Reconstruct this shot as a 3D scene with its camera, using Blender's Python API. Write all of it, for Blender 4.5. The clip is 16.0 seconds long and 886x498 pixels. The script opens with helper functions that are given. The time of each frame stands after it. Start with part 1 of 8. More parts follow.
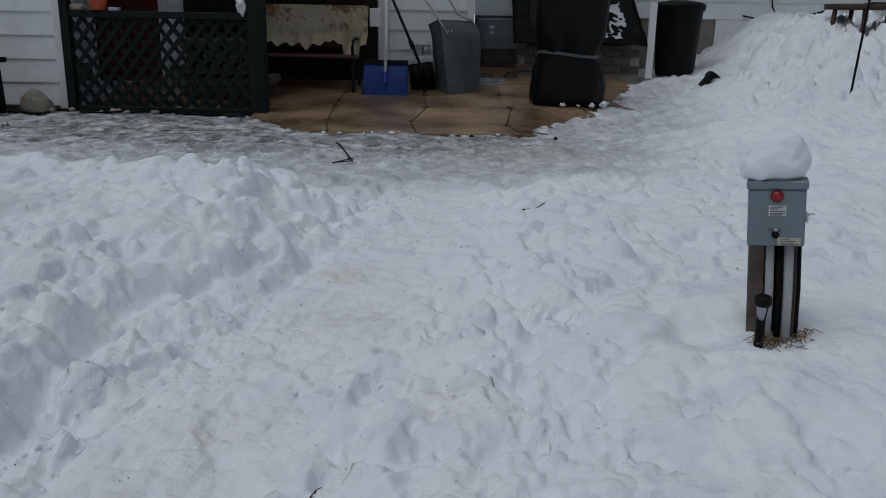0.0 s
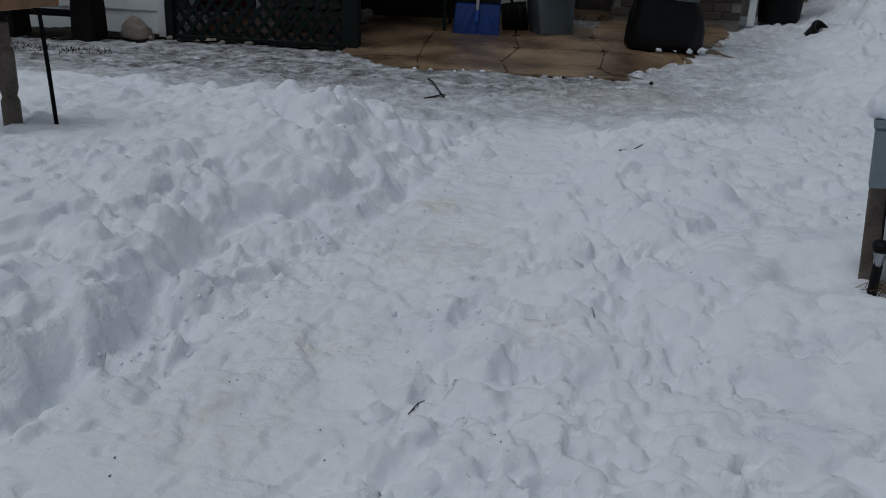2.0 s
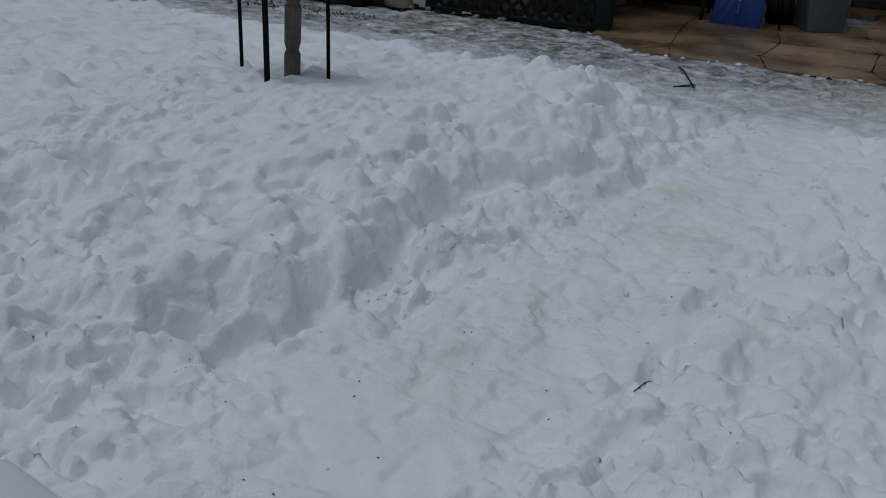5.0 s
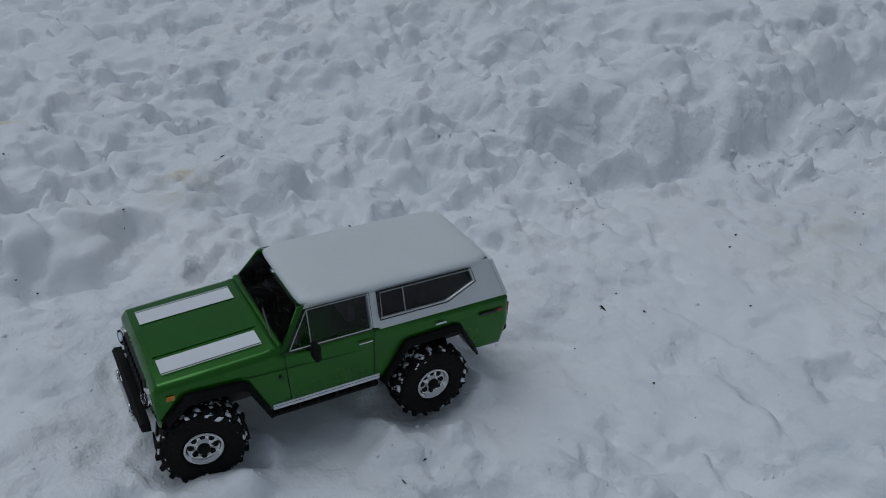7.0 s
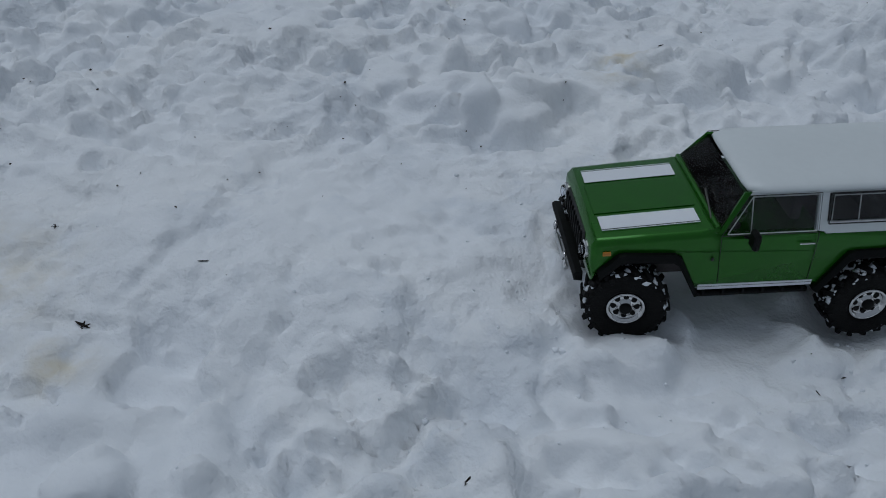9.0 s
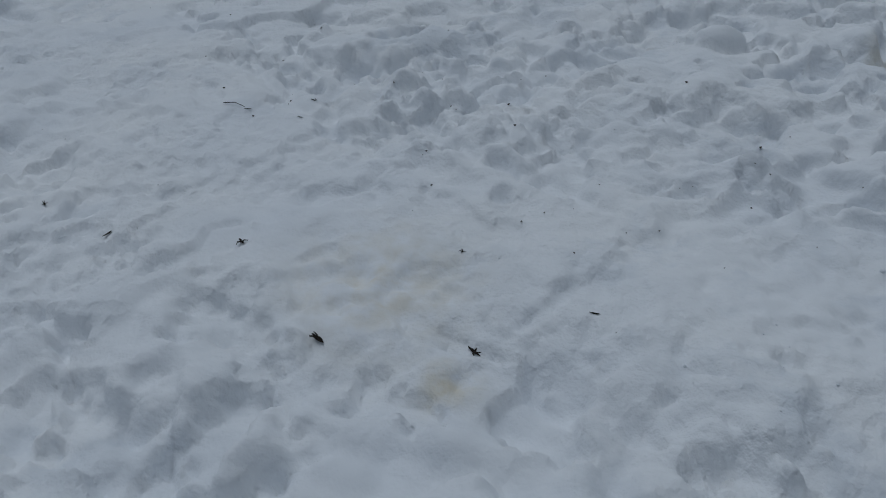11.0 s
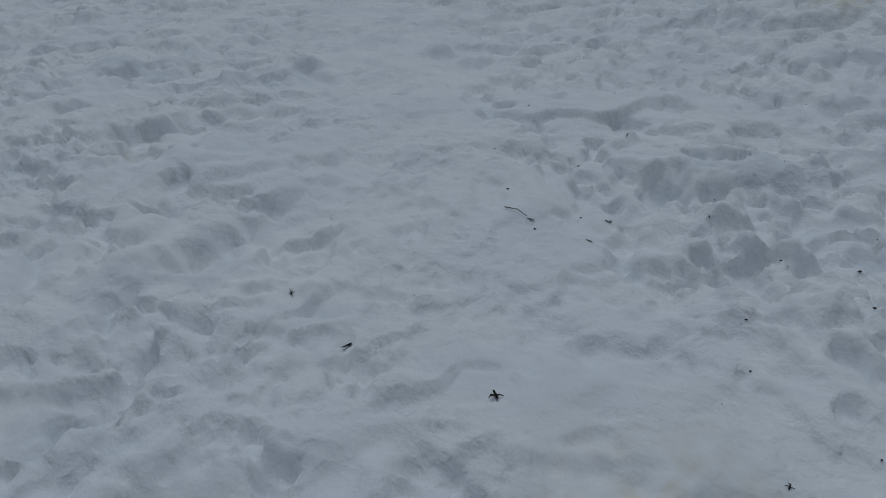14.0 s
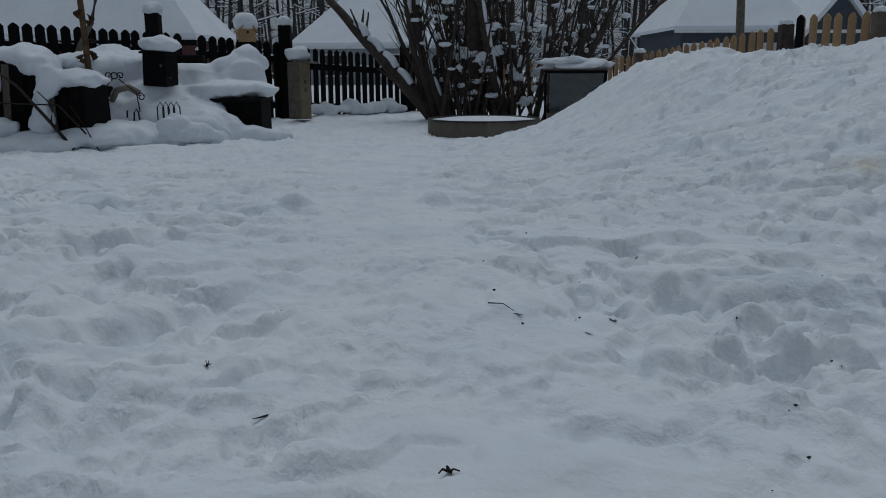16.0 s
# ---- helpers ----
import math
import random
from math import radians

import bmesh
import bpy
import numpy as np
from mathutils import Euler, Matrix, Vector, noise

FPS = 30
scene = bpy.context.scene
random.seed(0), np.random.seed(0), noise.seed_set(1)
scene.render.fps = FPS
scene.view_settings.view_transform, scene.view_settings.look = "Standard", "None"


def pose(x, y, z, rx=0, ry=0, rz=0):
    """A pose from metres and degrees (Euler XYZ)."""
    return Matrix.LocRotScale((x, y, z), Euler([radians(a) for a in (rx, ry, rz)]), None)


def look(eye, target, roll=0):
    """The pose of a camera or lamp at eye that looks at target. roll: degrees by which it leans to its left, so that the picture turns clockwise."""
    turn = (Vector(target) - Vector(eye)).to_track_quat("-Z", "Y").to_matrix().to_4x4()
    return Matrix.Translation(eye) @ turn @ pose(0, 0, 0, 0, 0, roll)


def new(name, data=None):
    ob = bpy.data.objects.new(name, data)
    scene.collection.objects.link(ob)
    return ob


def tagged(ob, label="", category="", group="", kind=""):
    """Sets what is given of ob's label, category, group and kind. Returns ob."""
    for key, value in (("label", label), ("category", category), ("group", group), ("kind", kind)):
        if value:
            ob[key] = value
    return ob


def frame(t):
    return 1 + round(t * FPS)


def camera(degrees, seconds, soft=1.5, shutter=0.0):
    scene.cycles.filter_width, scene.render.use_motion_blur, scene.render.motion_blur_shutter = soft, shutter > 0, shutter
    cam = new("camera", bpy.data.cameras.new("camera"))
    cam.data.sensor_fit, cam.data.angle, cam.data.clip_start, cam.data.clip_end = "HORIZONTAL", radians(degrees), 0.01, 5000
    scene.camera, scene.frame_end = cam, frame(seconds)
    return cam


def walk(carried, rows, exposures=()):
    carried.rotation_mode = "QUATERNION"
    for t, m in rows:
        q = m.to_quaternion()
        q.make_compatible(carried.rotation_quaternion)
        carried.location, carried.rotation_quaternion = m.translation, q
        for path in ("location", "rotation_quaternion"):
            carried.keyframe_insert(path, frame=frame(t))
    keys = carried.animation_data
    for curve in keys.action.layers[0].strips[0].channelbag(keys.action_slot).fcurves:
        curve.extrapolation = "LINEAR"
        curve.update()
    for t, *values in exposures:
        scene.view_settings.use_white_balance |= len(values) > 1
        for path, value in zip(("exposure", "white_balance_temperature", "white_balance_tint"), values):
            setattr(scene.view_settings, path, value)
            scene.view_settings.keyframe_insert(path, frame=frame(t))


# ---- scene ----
cam = camera(55.3, 16.0, soft=1.0)
PATH = [
    (0, (0.363, 0.388, 0.963), (0.284, 2.313, 0.423), 1.0),
    (0.5, (0.342, 0.376, 0.953), (0.249, 2.299, 0.411), 1.8),
    (1, (0.316, 0.363, 0.939), (0.126, 2.276, 0.389), 1.8),
    (1.5, (0.299, 0.36, 0.921), (0.05, 2.251, 0.32), 2.0),
    (2, (0.294, 0.373, 0.908), (0.047, 2.243, 0.245), 2.4),
    (2.5, (0.29, 0.379, 0.904), (0.041, 2.25, 0.24), 2.8),
    (3, (0.29, 0.38, 0.906), (0.037, 2.25, 0.244), 3.0),
    (3.2, (0.289, 0.378, 0.906), (0.033, 2.248, 0.245), 3.1),
    (5.3, (0.246, 0.289, 0.879), (-0.573, 1.943, 0.108), 5.3),
    (5.5, (0.245, 0.277, 0.87), (-0.628, 1.886, 0.064), 5.7),
    (6, (0.238, 0.253, 0.845), (-0.732, 1.751, -0.058), 6.7),
    (6.5, (0.23, 0.236, 0.813), (-0.902, 1.578, -0.146), 5.7),
    (7, (0.196, 0.176, 0.781), (-1.034, 1.384, -0.233), 5.8),
    (7.5, (0.22, 0.144, 0.769), (-1.061, 1.145, -0.396), 4.7),
    (8, (0.216, 0.13, 0.764), (-1.143, 0.981, -0.431), 3.7),
    (8.5, (0.204, 0.1, 0.756), (-1.242, 0.779, -0.448), 2.9),
    (9, (0.191, 0.07, 0.743), (-1.332, 0.509, -0.477), 1.1),
    (9.5, (0.166, 0.032, 0.742), (-1.408, 0.251, -0.472), 0.5),
    (10, (0.156, 0.01, 0.74), (-1.446, -0.06, -0.455), -2.2),
    (10.2, (0.153, 0.005, 0.745), (-1.45, -0.158, -0.44), -3.0),
    (12.3, (0.101, -0.06, 0.765), (-1.511, -0.549, -0.313), -7.1),
    (12.5, (0.061, -0.085, 0.76), (-1.538, -0.641, -0.304), -8.3),
    (13, (-0.028, -0.148, 0.755), (-1.551, -0.953, -0.26), -11.3),
    (13.5, (-0.068, -0.14, 0.764), (-1.58, -0.996, -0.227), -7.7),
    (14, (-0.125, -0.16, 0.705), (-1.641, -1.057, -0.242), -3.1),
    (14.5, (-0.181, -0.203, 0.654), (-1.785, -1.155, -0.068), -0.6),
    (15, (-0.249, -0.219, 0.53), (-1.912, -1.216, 0.041), 0.6),
    (15.5, (-0.284, -0.225, 0.425), (-1.956, -1.23, -0.016), 2.0),
    (16, (-0.288, -0.189, 0.38), (-1.965, -1.198, -0.035), -0.3),
]
EXPOSURES = [(0, -0.59, 5950, 9), (1.2, -0.62, 5950, 9), (2, -0.76, 5900, 8.5), (3, -0.79, 5900, 8.5), (5.5, -0.82, 5800, 8), (7, -0.77, 5750, 7.5), (8, -0.73, 5700, 7), (10, -0.80, 5680, 6.5), (12.5, -1.06, 5650, 5.3), (14, -1.03, 5650, 5.3), (16, -0.94, 5680, 5.3)]
walk(cam, [(t, look(eye, target, roll)) for t, eye, target, roll in PATH], EXPOSURES)

# ---- light ----
world = bpy.data.worlds.new("overcast_sky")
scene.world = world
world.use_nodes = True
wn, wl = world.node_tree.nodes, world.node_tree.links
sky = wn.new("ShaderNodeTexSky")
sky.sky_type = "NISHITA"
sky.sun_disc = False
sky.sun_elevation, sky.sun_rotation = radians(66), radians(239)
sky.air_density, sky.dust_density = 1.0, 6.0
grey = wn.new("ShaderNodeHueSaturation")
grey.inputs["Saturation"].default_value = 0.35
wl.new(sky.outputs[0], grey.inputs["Color"])
cloud = wn.new("ShaderNodeMix")
cloud.data_type = "RGBA"
cloud.inputs["Factor"].default_value = 0.6
cloud.inputs["B"].default_value = (4.6, 4.9, 5.25, 1)
wl.new(grey.outputs[0], cloud.inputs["A"])
wl.new(cloud.outputs["Result"], wn["Background"].inputs["Color"])
wn["Background"].inputs["Strength"].default_value = 0.076
sun = new("sun", bpy.data.lights.new("sun", "SUN"))
sun.data.energy, sun.data.angle, sun.data.color = 0.95, radians(45), (1.0, 0.97, 0.93)
sun.matrix_world = look((-7.0, -4.2, 18.3), (0, 0, 0))


# ---- helpers ----
def material(name, color, rough=0.6, metal=0.0, vary=0.15, scale=8.0, bump=0.0, bump_scale=60.0, spec=0.5, second=None, coat=0.0, each=0.0):
    """A procedural surface: two colours mixed by noise at two scales, and a fine relief."""
    m = bpy.data.materials.new(name)
    m.use_nodes = True
    n, l = m.node_tree.nodes, m.node_tree.links
    b = n["Principled BSDF"]
    b.inputs["Roughness"].default_value, b.inputs["Metallic"].default_value = rough, metal
    b.inputs["Specular IOR Level"].default_value = spec
    b.inputs["Coat Weight"].default_value = coat
    co = n.new("ShaderNodeTexCoord")
    a = n.new("ShaderNodeTexNoise")
    a.inputs["Scale"].default_value, a.inputs["Detail"].default_value = scale, 4.0
    f = n.new("ShaderNodeTexNoise")
    f.inputs["Scale"].default_value, f.inputs["Detail"].default_value = scale * 9, 3.0
    l.new(co.outputs["Object"], a.inputs["Vector"]), l.new(co.outputs["Object"], f.inputs["Vector"])
    add = n.new("ShaderNodeMath")
    add.operation = "MULTIPLY_ADD"
    l.new(f.outputs["Fac"], add.inputs[0])
    add.inputs[1].default_value = 0.5
    l.new(a.outputs["Fac"], add.inputs[2])
    ramp = n.new("ShaderNodeMapRange")
    ramp.inputs["From Min"].default_value, ramp.inputs["From Max"].default_value = 0.5, 1.0
    l.new(add.outputs[0], ramp.inputs["Value"])
    mix = n.new("ShaderNodeMix")
    mix.data_type = "RGBA"
    dark = second or tuple(c * (1 - vary * 2) for c in color)
    light = color if second else tuple(min(1, c * (1 + vary)) for c in color)
    mix.inputs["A"].default_value, mix.inputs["B"].default_value = (*dark, 1), (*light, 1)
    l.new(ramp.outputs[0], mix.inputs["Factor"])
    out = mix.outputs["Result"]
    if each:
        info = n.new("ShaderNodeObjectInfo")
        vr = n.new("ShaderNodeMapRange")
        vr.inputs["To Min"].default_value, vr.inputs["To Max"].default_value = 1 - each, 1 + each
        l.new(info.outputs["Random"], vr.inputs["Value"])
        hs = n.new("ShaderNodeHueSaturation")
        l.new(vr.outputs[0], hs.inputs["Value"]), l.new(out, hs.inputs["Color"])
        out = hs.outputs[0]
    l.new(out, b.inputs["Base Color"])
    if bump:
        bn = n.new("ShaderNodeTexNoise")
        bn.inputs["Scale"].default_value, bn.inputs["Detail"].default_value = bump_scale, 5.0
        l.new(co.outputs["Object"], bn.inputs["Vector"])
        bp = n.new("ShaderNodeBump")
        bp.inputs["Strength"].default_value, bp.inputs["Distance"].default_value = bump, 0.01
        l.new(bn.outputs["Fac"], bp.inputs["Height"]), l.new(bp.outputs[0], b.inputs["Normal"])
    return m


def mesh_of(bm, mat, smooth=False):
    me = bpy.data.meshes.new("mesh")
    bm.normal_update()
    bm.to_mesh(me)
    bm.free()
    me.materials.append(mat)
    if smooth:
        me.polygons.foreach_set("use_smooth", [True] * len(me.polygons))
    return me


def part(name, bm, mat, parent, label="", smooth=False):
    ob = new(name, mesh_of(bm, mat, smooth) if isinstance(bm, bmesh.types.BMesh) else bm)
    ob.parent = parent
    return tagged(ob, label)


def thing(name, m, label, category, group="", kind=""):
    """An Empty at the base of a thing made of parts."""
    ob = new(name)
    ob.matrix_world = m
    ob.empty_display_size = 0.1
    return tagged(ob, label, category, group, kind)


def solid(name, bm, mat, label, category, group="", kind="", m=None, smooth=False):
    ob = new(name, mesh_of(bm, mat, smooth))
    if m is not None:
        ob.matrix_world = m
    return tagged(ob, label, category, group, kind)


def box(x0, x1, y0, y1, z0, z1, bevel=0.0, bm=None, m=None, seg=1):
    """A box, bevelled, added to bm."""
    own = bmesh.new()
    vs = [own.verts.new((x, y, z)) for x in (x0, x1) for y in (y0, y1) for z in (z0, z1)]
    for f in ((0, 1, 3, 2), (4, 6, 7, 5), (0, 4, 5, 1), (2, 3, 7, 6), (0, 2, 6, 4), (1, 5, 7, 3)):
        own.faces.new([vs[i] for i in f])
    if bevel:
        bmesh.ops.bevel(own, geom=own.edges[:], offset=bevel, segments=seg, affect="EDGES", profile=0.5)
    return merge(own, bm, m)


def merge(own, bm=None, m=None):
    if m is not None:
        own.transform(m)
    if bm is None:
        return own
    me = bpy.data.meshes.new("tmp")
    own.to_mesh(me)
    own.free()
    bm.from_mesh(me)
    bpy.data.meshes.remove(me)
    return bm


def prism(points, x0, x1, bevel=0.0, bm=None, m=None, seg=1):
    """A polygon in the y-z plane drawn out along x."""
    own = bmesh.new()
    a = [own.verts.new((x0, y, z)) for y, z in points]
    b = [own.verts.new((x1, y, z)) for y, z in points]
    n = len(points)
    own.faces.new(a), own.faces.new(b[::-1])
    for i in range(n):
        own.faces.new((a[i], b[i], b[(i + 1) % n], a[(i + 1) % n]))
    bmesh.ops.recalc_face_normals(own, faces=own.faces[:])
    if bevel:
        edges = [e for e in own.edges if abs(e.verts[0].co.x - e.verts[1].co.x) < 1e-6]
        bmesh.ops.bevel(own, geom=edges, offset=bevel, segments=seg, affect="EDGES", profile=0.5)
    return merge(own, bm, m)


def lathe(profile, n=24, bm=None, m=None, wobble=0.0, ring=False):
    """Profile of (radius, z) turned round z; ends closed, or joined into a ring."""
    own = bmesh.new()
    rings = []
    for r, z in profile:
        rings.append([own.verts.new((r * (1 + wobble * math.sin(5 * 2 * math.pi * i / n)) * math.cos(2 * math.pi * i / n), r * math.sin(2 * math.pi * i / n), z)) for i in range(n)])
    for a, b in zip(rings, rings[1:] + (rings[:1] if ring else [])):
        for i in range(n):
            own.faces.new((a[i], a[(i + 1) % n], b[(i + 1) % n], b[i]))
    if not ring:
        own.faces.new(rings[0][::-1]), own.faces.new(rings[-1])
    bmesh.ops.recalc_face_normals(own, faces=own.faces[:])
    return merge(own, bm, m)


def tube(points, radius, n=8, bm=None, taper=1.0, m=None):
    """A round bar along a line of points; the radius shrinks to radius * taper."""
    own = bmesh.new()
    pts = [Vector(p) for p in points]
    rings, ref = [], Vector((0, 0, 1))
    for i, p in enumerate(pts):
        d = (pts[min(i + 1, len(pts) - 1)] - pts[max(i - 1, 0)]).normalized()
        u = d.cross(ref if abs(d.dot(ref)) < 0.95 else Vector((1, 0, 0))).normalized()
        v = d.cross(u)
        r = radius * (1 + (taper - 1) * i / max(1, len(pts) - 1))
        rings.append([own.verts.new(p + r * (math.cos(2 * math.pi * k / n) * u + math.sin(2 * math.pi * k / n) * v)) for k in range(n)])
    for a, b in zip(rings, rings[1:]):
        for k in range(n):
            own.faces.new((a[k], a[(k + 1) % n], b[(k + 1) % n], b[k]))
    own.faces.new(rings[0][::-1]), own.faces.new(rings[-1])
    bmesh.ops.recalc_face_normals(own, faces=own.faces[:])
    return merge(own, bm, m)


def lump(cx, cy, cz, rx, ry, rz, seed=0.0, rough=0.25, sub=3, bm=None, flat=None):
    """An uneven rounded lump (snow caps, stones)."""
    own = bmesh.new()
    bmesh.ops.create_icosphere(own, subdivisions=sub, radius=1.0)
    for v in own.verts:
        k = 1 + rough * noise.noise(v.co * 1.6 + Vector((seed, seed * 1.7, 3.1))) + rough * 0.4 * noise.noise(v.co * 4 + Vector((seed, 7, seed)))
        v.co = Vector((v.co.x * k * rx, v.co.y * k * ry, v.co.z * k * rz))
        if flat is not None and v.co.z < flat:
            v.co.z = flat + 0.15 * (v.co.z - flat)
        v.co += Vector((cx, cy, cz))
    return merge(own, bm)


# ---- materials ----
PAINT_WHITE = material("white_painted_siding", (0.76, 0.795, 0.785), 0.55, vary=0.06, scale=2.0, bump=0.15, bump_scale=120, each=0.04)
TRIM_WHITE = material("white_trim", (0.74, 0.75, 0.75), 0.5, vary=0.05, scale=3.0)
DARK_GREEN = material("dark_green_paint", (0.006, 0.013, 0.012), 0.6, vary=0.2, scale=6.0, bump=0.2, bump_scale=80, spec=0.2)
RED_PAINT = material("dark_red_paint", (0.10, 0.008, 0.010), 0.45, vary=0.15, scale=4.0)
SLAB = material("wet_brown_flagstone", (0.34, 0.232, 0.135), 0.3, vary=0.2, scale=1.9, bump=0.5, bump_scale=35, second=(0.085, 0.052, 0.03), each=0.15)
CONCRETE = material("grey_concrete", (0.22, 0.2, 0.17), 0.8, vary=0.15, scale=3.0, bump=0.4, bump_scale=50)
BLACK_PLASTIC = material("black_plastic", (0.0035, 0.0042, 0.0042), 0.5, vary=0.2, scale=5.0, bump=0.1, bump_scale=60, spec=0.15)
BLACK_CLOTH = material("black_vinyl_cover", (0.003, 0.0036, 0.004), 0.45, vary=0.3, scale=4.0, bump=0.9, bump_scale=11, spec=0.2)
BLACK_RUBBER = material("black_rubber", (0.006, 0.006, 0.006), 0.8, vary=0.2, scale=40.0, bump=0.3, bump_scale=300, spec=0.2)
SNOWCAP = material("snow_cap", (0.80, 0.83, 0.87), 0.75, vary=0.03, scale=6.0, bump=0.35, bump_scale=45, spec=0.3)
GREY_STEEL = material("grey_painted_steel", (0.17, 0.215, 0.24), 0.4, vary=0.08, scale=6.0, bump=0.05, bump_scale=90)
OLD_WOOD = material("weathered_grey_wood", (0.16, 0.13, 0.105), 0.85, vary=0.2, scale=12.0, bump=0.6, bump_scale=60, second=(0.07, 0.055, 0.045))
def patchy(m, low, high):
    """Sharpens the patches in a material's colour."""
    ramp = m.node_tree.nodes["Map Range"]
    ramp.inputs["From Min"].default_value, ramp.inputs["From Max"].default_value = low, high


patchy(SLAB, 0.60, 0.94)
GREY_PLASTIC = material("grey_plastic", (0.20, 0.23, 0.24), 0.5, vary=0.07, scale=4.0)
STEEL = material("bright_steel", (0.55, 0.56, 0.56), 0.3, metal=0.9, vary=0.1, scale=8.0)
CHROME = material("chrome", (0.66, 0.66, 0.66), 0.08, metal=1.0, vary=0.03, scale=8.0)
BLUE_PLASTIC = material("blue_plastic", (0.018, 0.075, 0.36), 0.4, vary=0.12, scale=5.0)
FUR = material("cream_and_brown_hide", (0.70, 0.61, 0.45), 0.95, scale=2.4, bump=1.0, bump_scale=110, second=(0.30, 0.19, 0.09))
patchy(FUR, 0.62, 0.74)
NEW_WOOD = material("new_yellow_pine", (0.37, 0.235, 0.115), 0.7, vary=0.12, scale=7.0, bump=0.3, bump_scale=50, each=0.12)
BLACK_WOOD = material("black_stained_wood", (0.006, 0.0055, 0.0055), 0.85, vary=0.3, scale=9.0, bump=0.5, bump_scale=50, each=0.25, spec=0.15)
BARK = material("brown_bark", (0.058, 0.043, 0.034), 0.9, vary=0.25, scale=15.0, bump=0.8, bump_scale=40)
FAR_BARK = material("far_bark", (0.05, 0.047, 0.045), 0.95, vary=0.25, scale=2.0)
GREEN_PAINT = material("metallic_green_paint", (0.019, 0.124, 0.0035), 0.26, metal=0.5, vary=0.06, scale=30.0, spec=0.4, coat=0.25)
TRUCK_WHITE = material("white_truck_top", (0.66, 0.70, 0.71), 0.4, vary=0.02, scale=12.0)
STRIPE_WHITE = material("white_stripe_decal", (0.75, 0.78, 0.82), 0.35, vary=0.02, scale=12.0)
GALVANISED = material("galvanised_sheet", (0.17, 0.155, 0.12), 0.55, metal=0.4, vary=0.2, scale=5.0, second=(0.11, 0.09, 0.065))
STONE = material("pale_limestone", (0.30, 0.26, 0.21), 0.9, vary=0.15, scale=8.0, bump=0.6, bump_scale=30, each=0.2)
TERRACOTTA = material("terracotta_plastic", (0.32, 0.075, 0.03), 0.6, vary=0.1, scale=6.0)
STRAW = material("dry_straw", (0.20, 0.12, 0.05), 0.9, vary=0.25, scale=20.0)
BRICK = material("brown_brick", (0.075, 0.06, 0.05), 0.9, vary=0.15, scale=8.0, bump=0.5, bump_scale=60, each=0.25)
TWIG = material("dark_twig", (0.025, 0.018, 0.013), 0.9, vary=0.25, scale=40.0)

# ---- ground ----
TABLES = {}


def gnoise(x, y, freq, seed):
    """Gradient noise on arrays, about -0.7 to 0.7."""
    if seed not in TABLES:
        ang = np.random.RandomState(seed).rand(256, 256).astype(np.float32) * 2 * np.pi
        TABLES[seed] = np.cos(ang), np.sin(ang)
    gx, gy = TABLES[seed]
    x, y = x * freq + seed * 7.31, y * freq + seed * 3.17
    xi, yi = np.floor(x).astype(np.int32), np.floor(y).astype(np.int32)
    xf, yf = x - xi, y - yi
    u, v = xf ** 3 * (xf * (xf * 6 - 15) + 10), yf ** 3 * (yf * (yf * 6 - 15) + 10)

    def corner(i, j):
        a, b = (xi + i) % 256, (yi + j) % 256
        return gx[a, b] * (xf - i) + gy[a, b] * (yf - j)
    top = corner(0, 0) * (1 - u) + corner(1, 0) * u
    low = corner(0, 1) * (1 - u) + corner(1, 1) * u
    return top * (1 - v) + low * v


def clods(x, y, freq, seed):
    """Rounded lumps of uneven height, packed side by side: 0 to 1."""
    if (seed, "c") not in TABLES:
        TABLES[seed, "c"] = np.random.RandomState(seed).rand(3, 128, 128).astype(np.float32)
    tab = TABLES[seed, "c"]
    x, y = x * freq + seed * 5.3, y * freq + seed * 9.1
    xi, yi = np.floor(x).astype(np.int32), np.floor(y).astype(np.int32)
    out = np.zeros(x.shape, np.float32)
    for i in (-1, 0, 1):
        for j in (-1, 0, 1):
            a, b = (xi + i) % 128, (yi + j) % 128
            dx, dy = xi + i + tab[0, a, b] - x, yi + j + tab[1, a, b] - y
            r2 = dx * dx + dy * dy
            out = np.maximum(out, tab[2, a, b] * np.sqrt(np.clip(1 - r2 * 1.3, 0, 1)))
    return out


def puffs(x, y, freq, seed, crease=0.05):
    """Rounded swellings with creases between them: about 0 to 0.6."""
    g = gnoise(x, y, freq, seed)
    return np.sqrt(g * g + crease * crease) - crease


def smooth(a, b, t):
    t = np.clip((t - a) / (b - a), 0, 1)
    return t * t * (3 - 2 * t)


TRAIL = [(0.5, 8.0), (0.25, 6.3), (0.2, 5.0), (-0.02, 3.4), (-0.2, 2.2), (-0.44, 1.0), (-0.80, 0.3), (-0.93, -0.28), (-1.12, -0.65), (-1.5, -1.08), (-2.2, -1.6), (-4.2, -2.9), (-7.0, -4.6)]


def off_line(x, y, line):
    """Signed distance from a line of points: plus on the right of its way."""
    best, sign = np.full(x.shape, 1e9), np.ones(x.shape)
    for (ax, ay), (bx, by) in zip(line, line[1:]):
        dx, dy = bx - ax, by - ay
        t = np.clip(((x - ax) * dx + (y - ay) * dy) / (dx * dx + dy * dy), 0, 1)
        d = np.hypot(x - ax - t * dx, y - ay - t * dy)
        s = np.sign((x - ax) * dy - (y - ay) * dx)
        near = d < best
        best, sign = np.where(near, d, best), np.where(near, s, sign)
    return best * sign


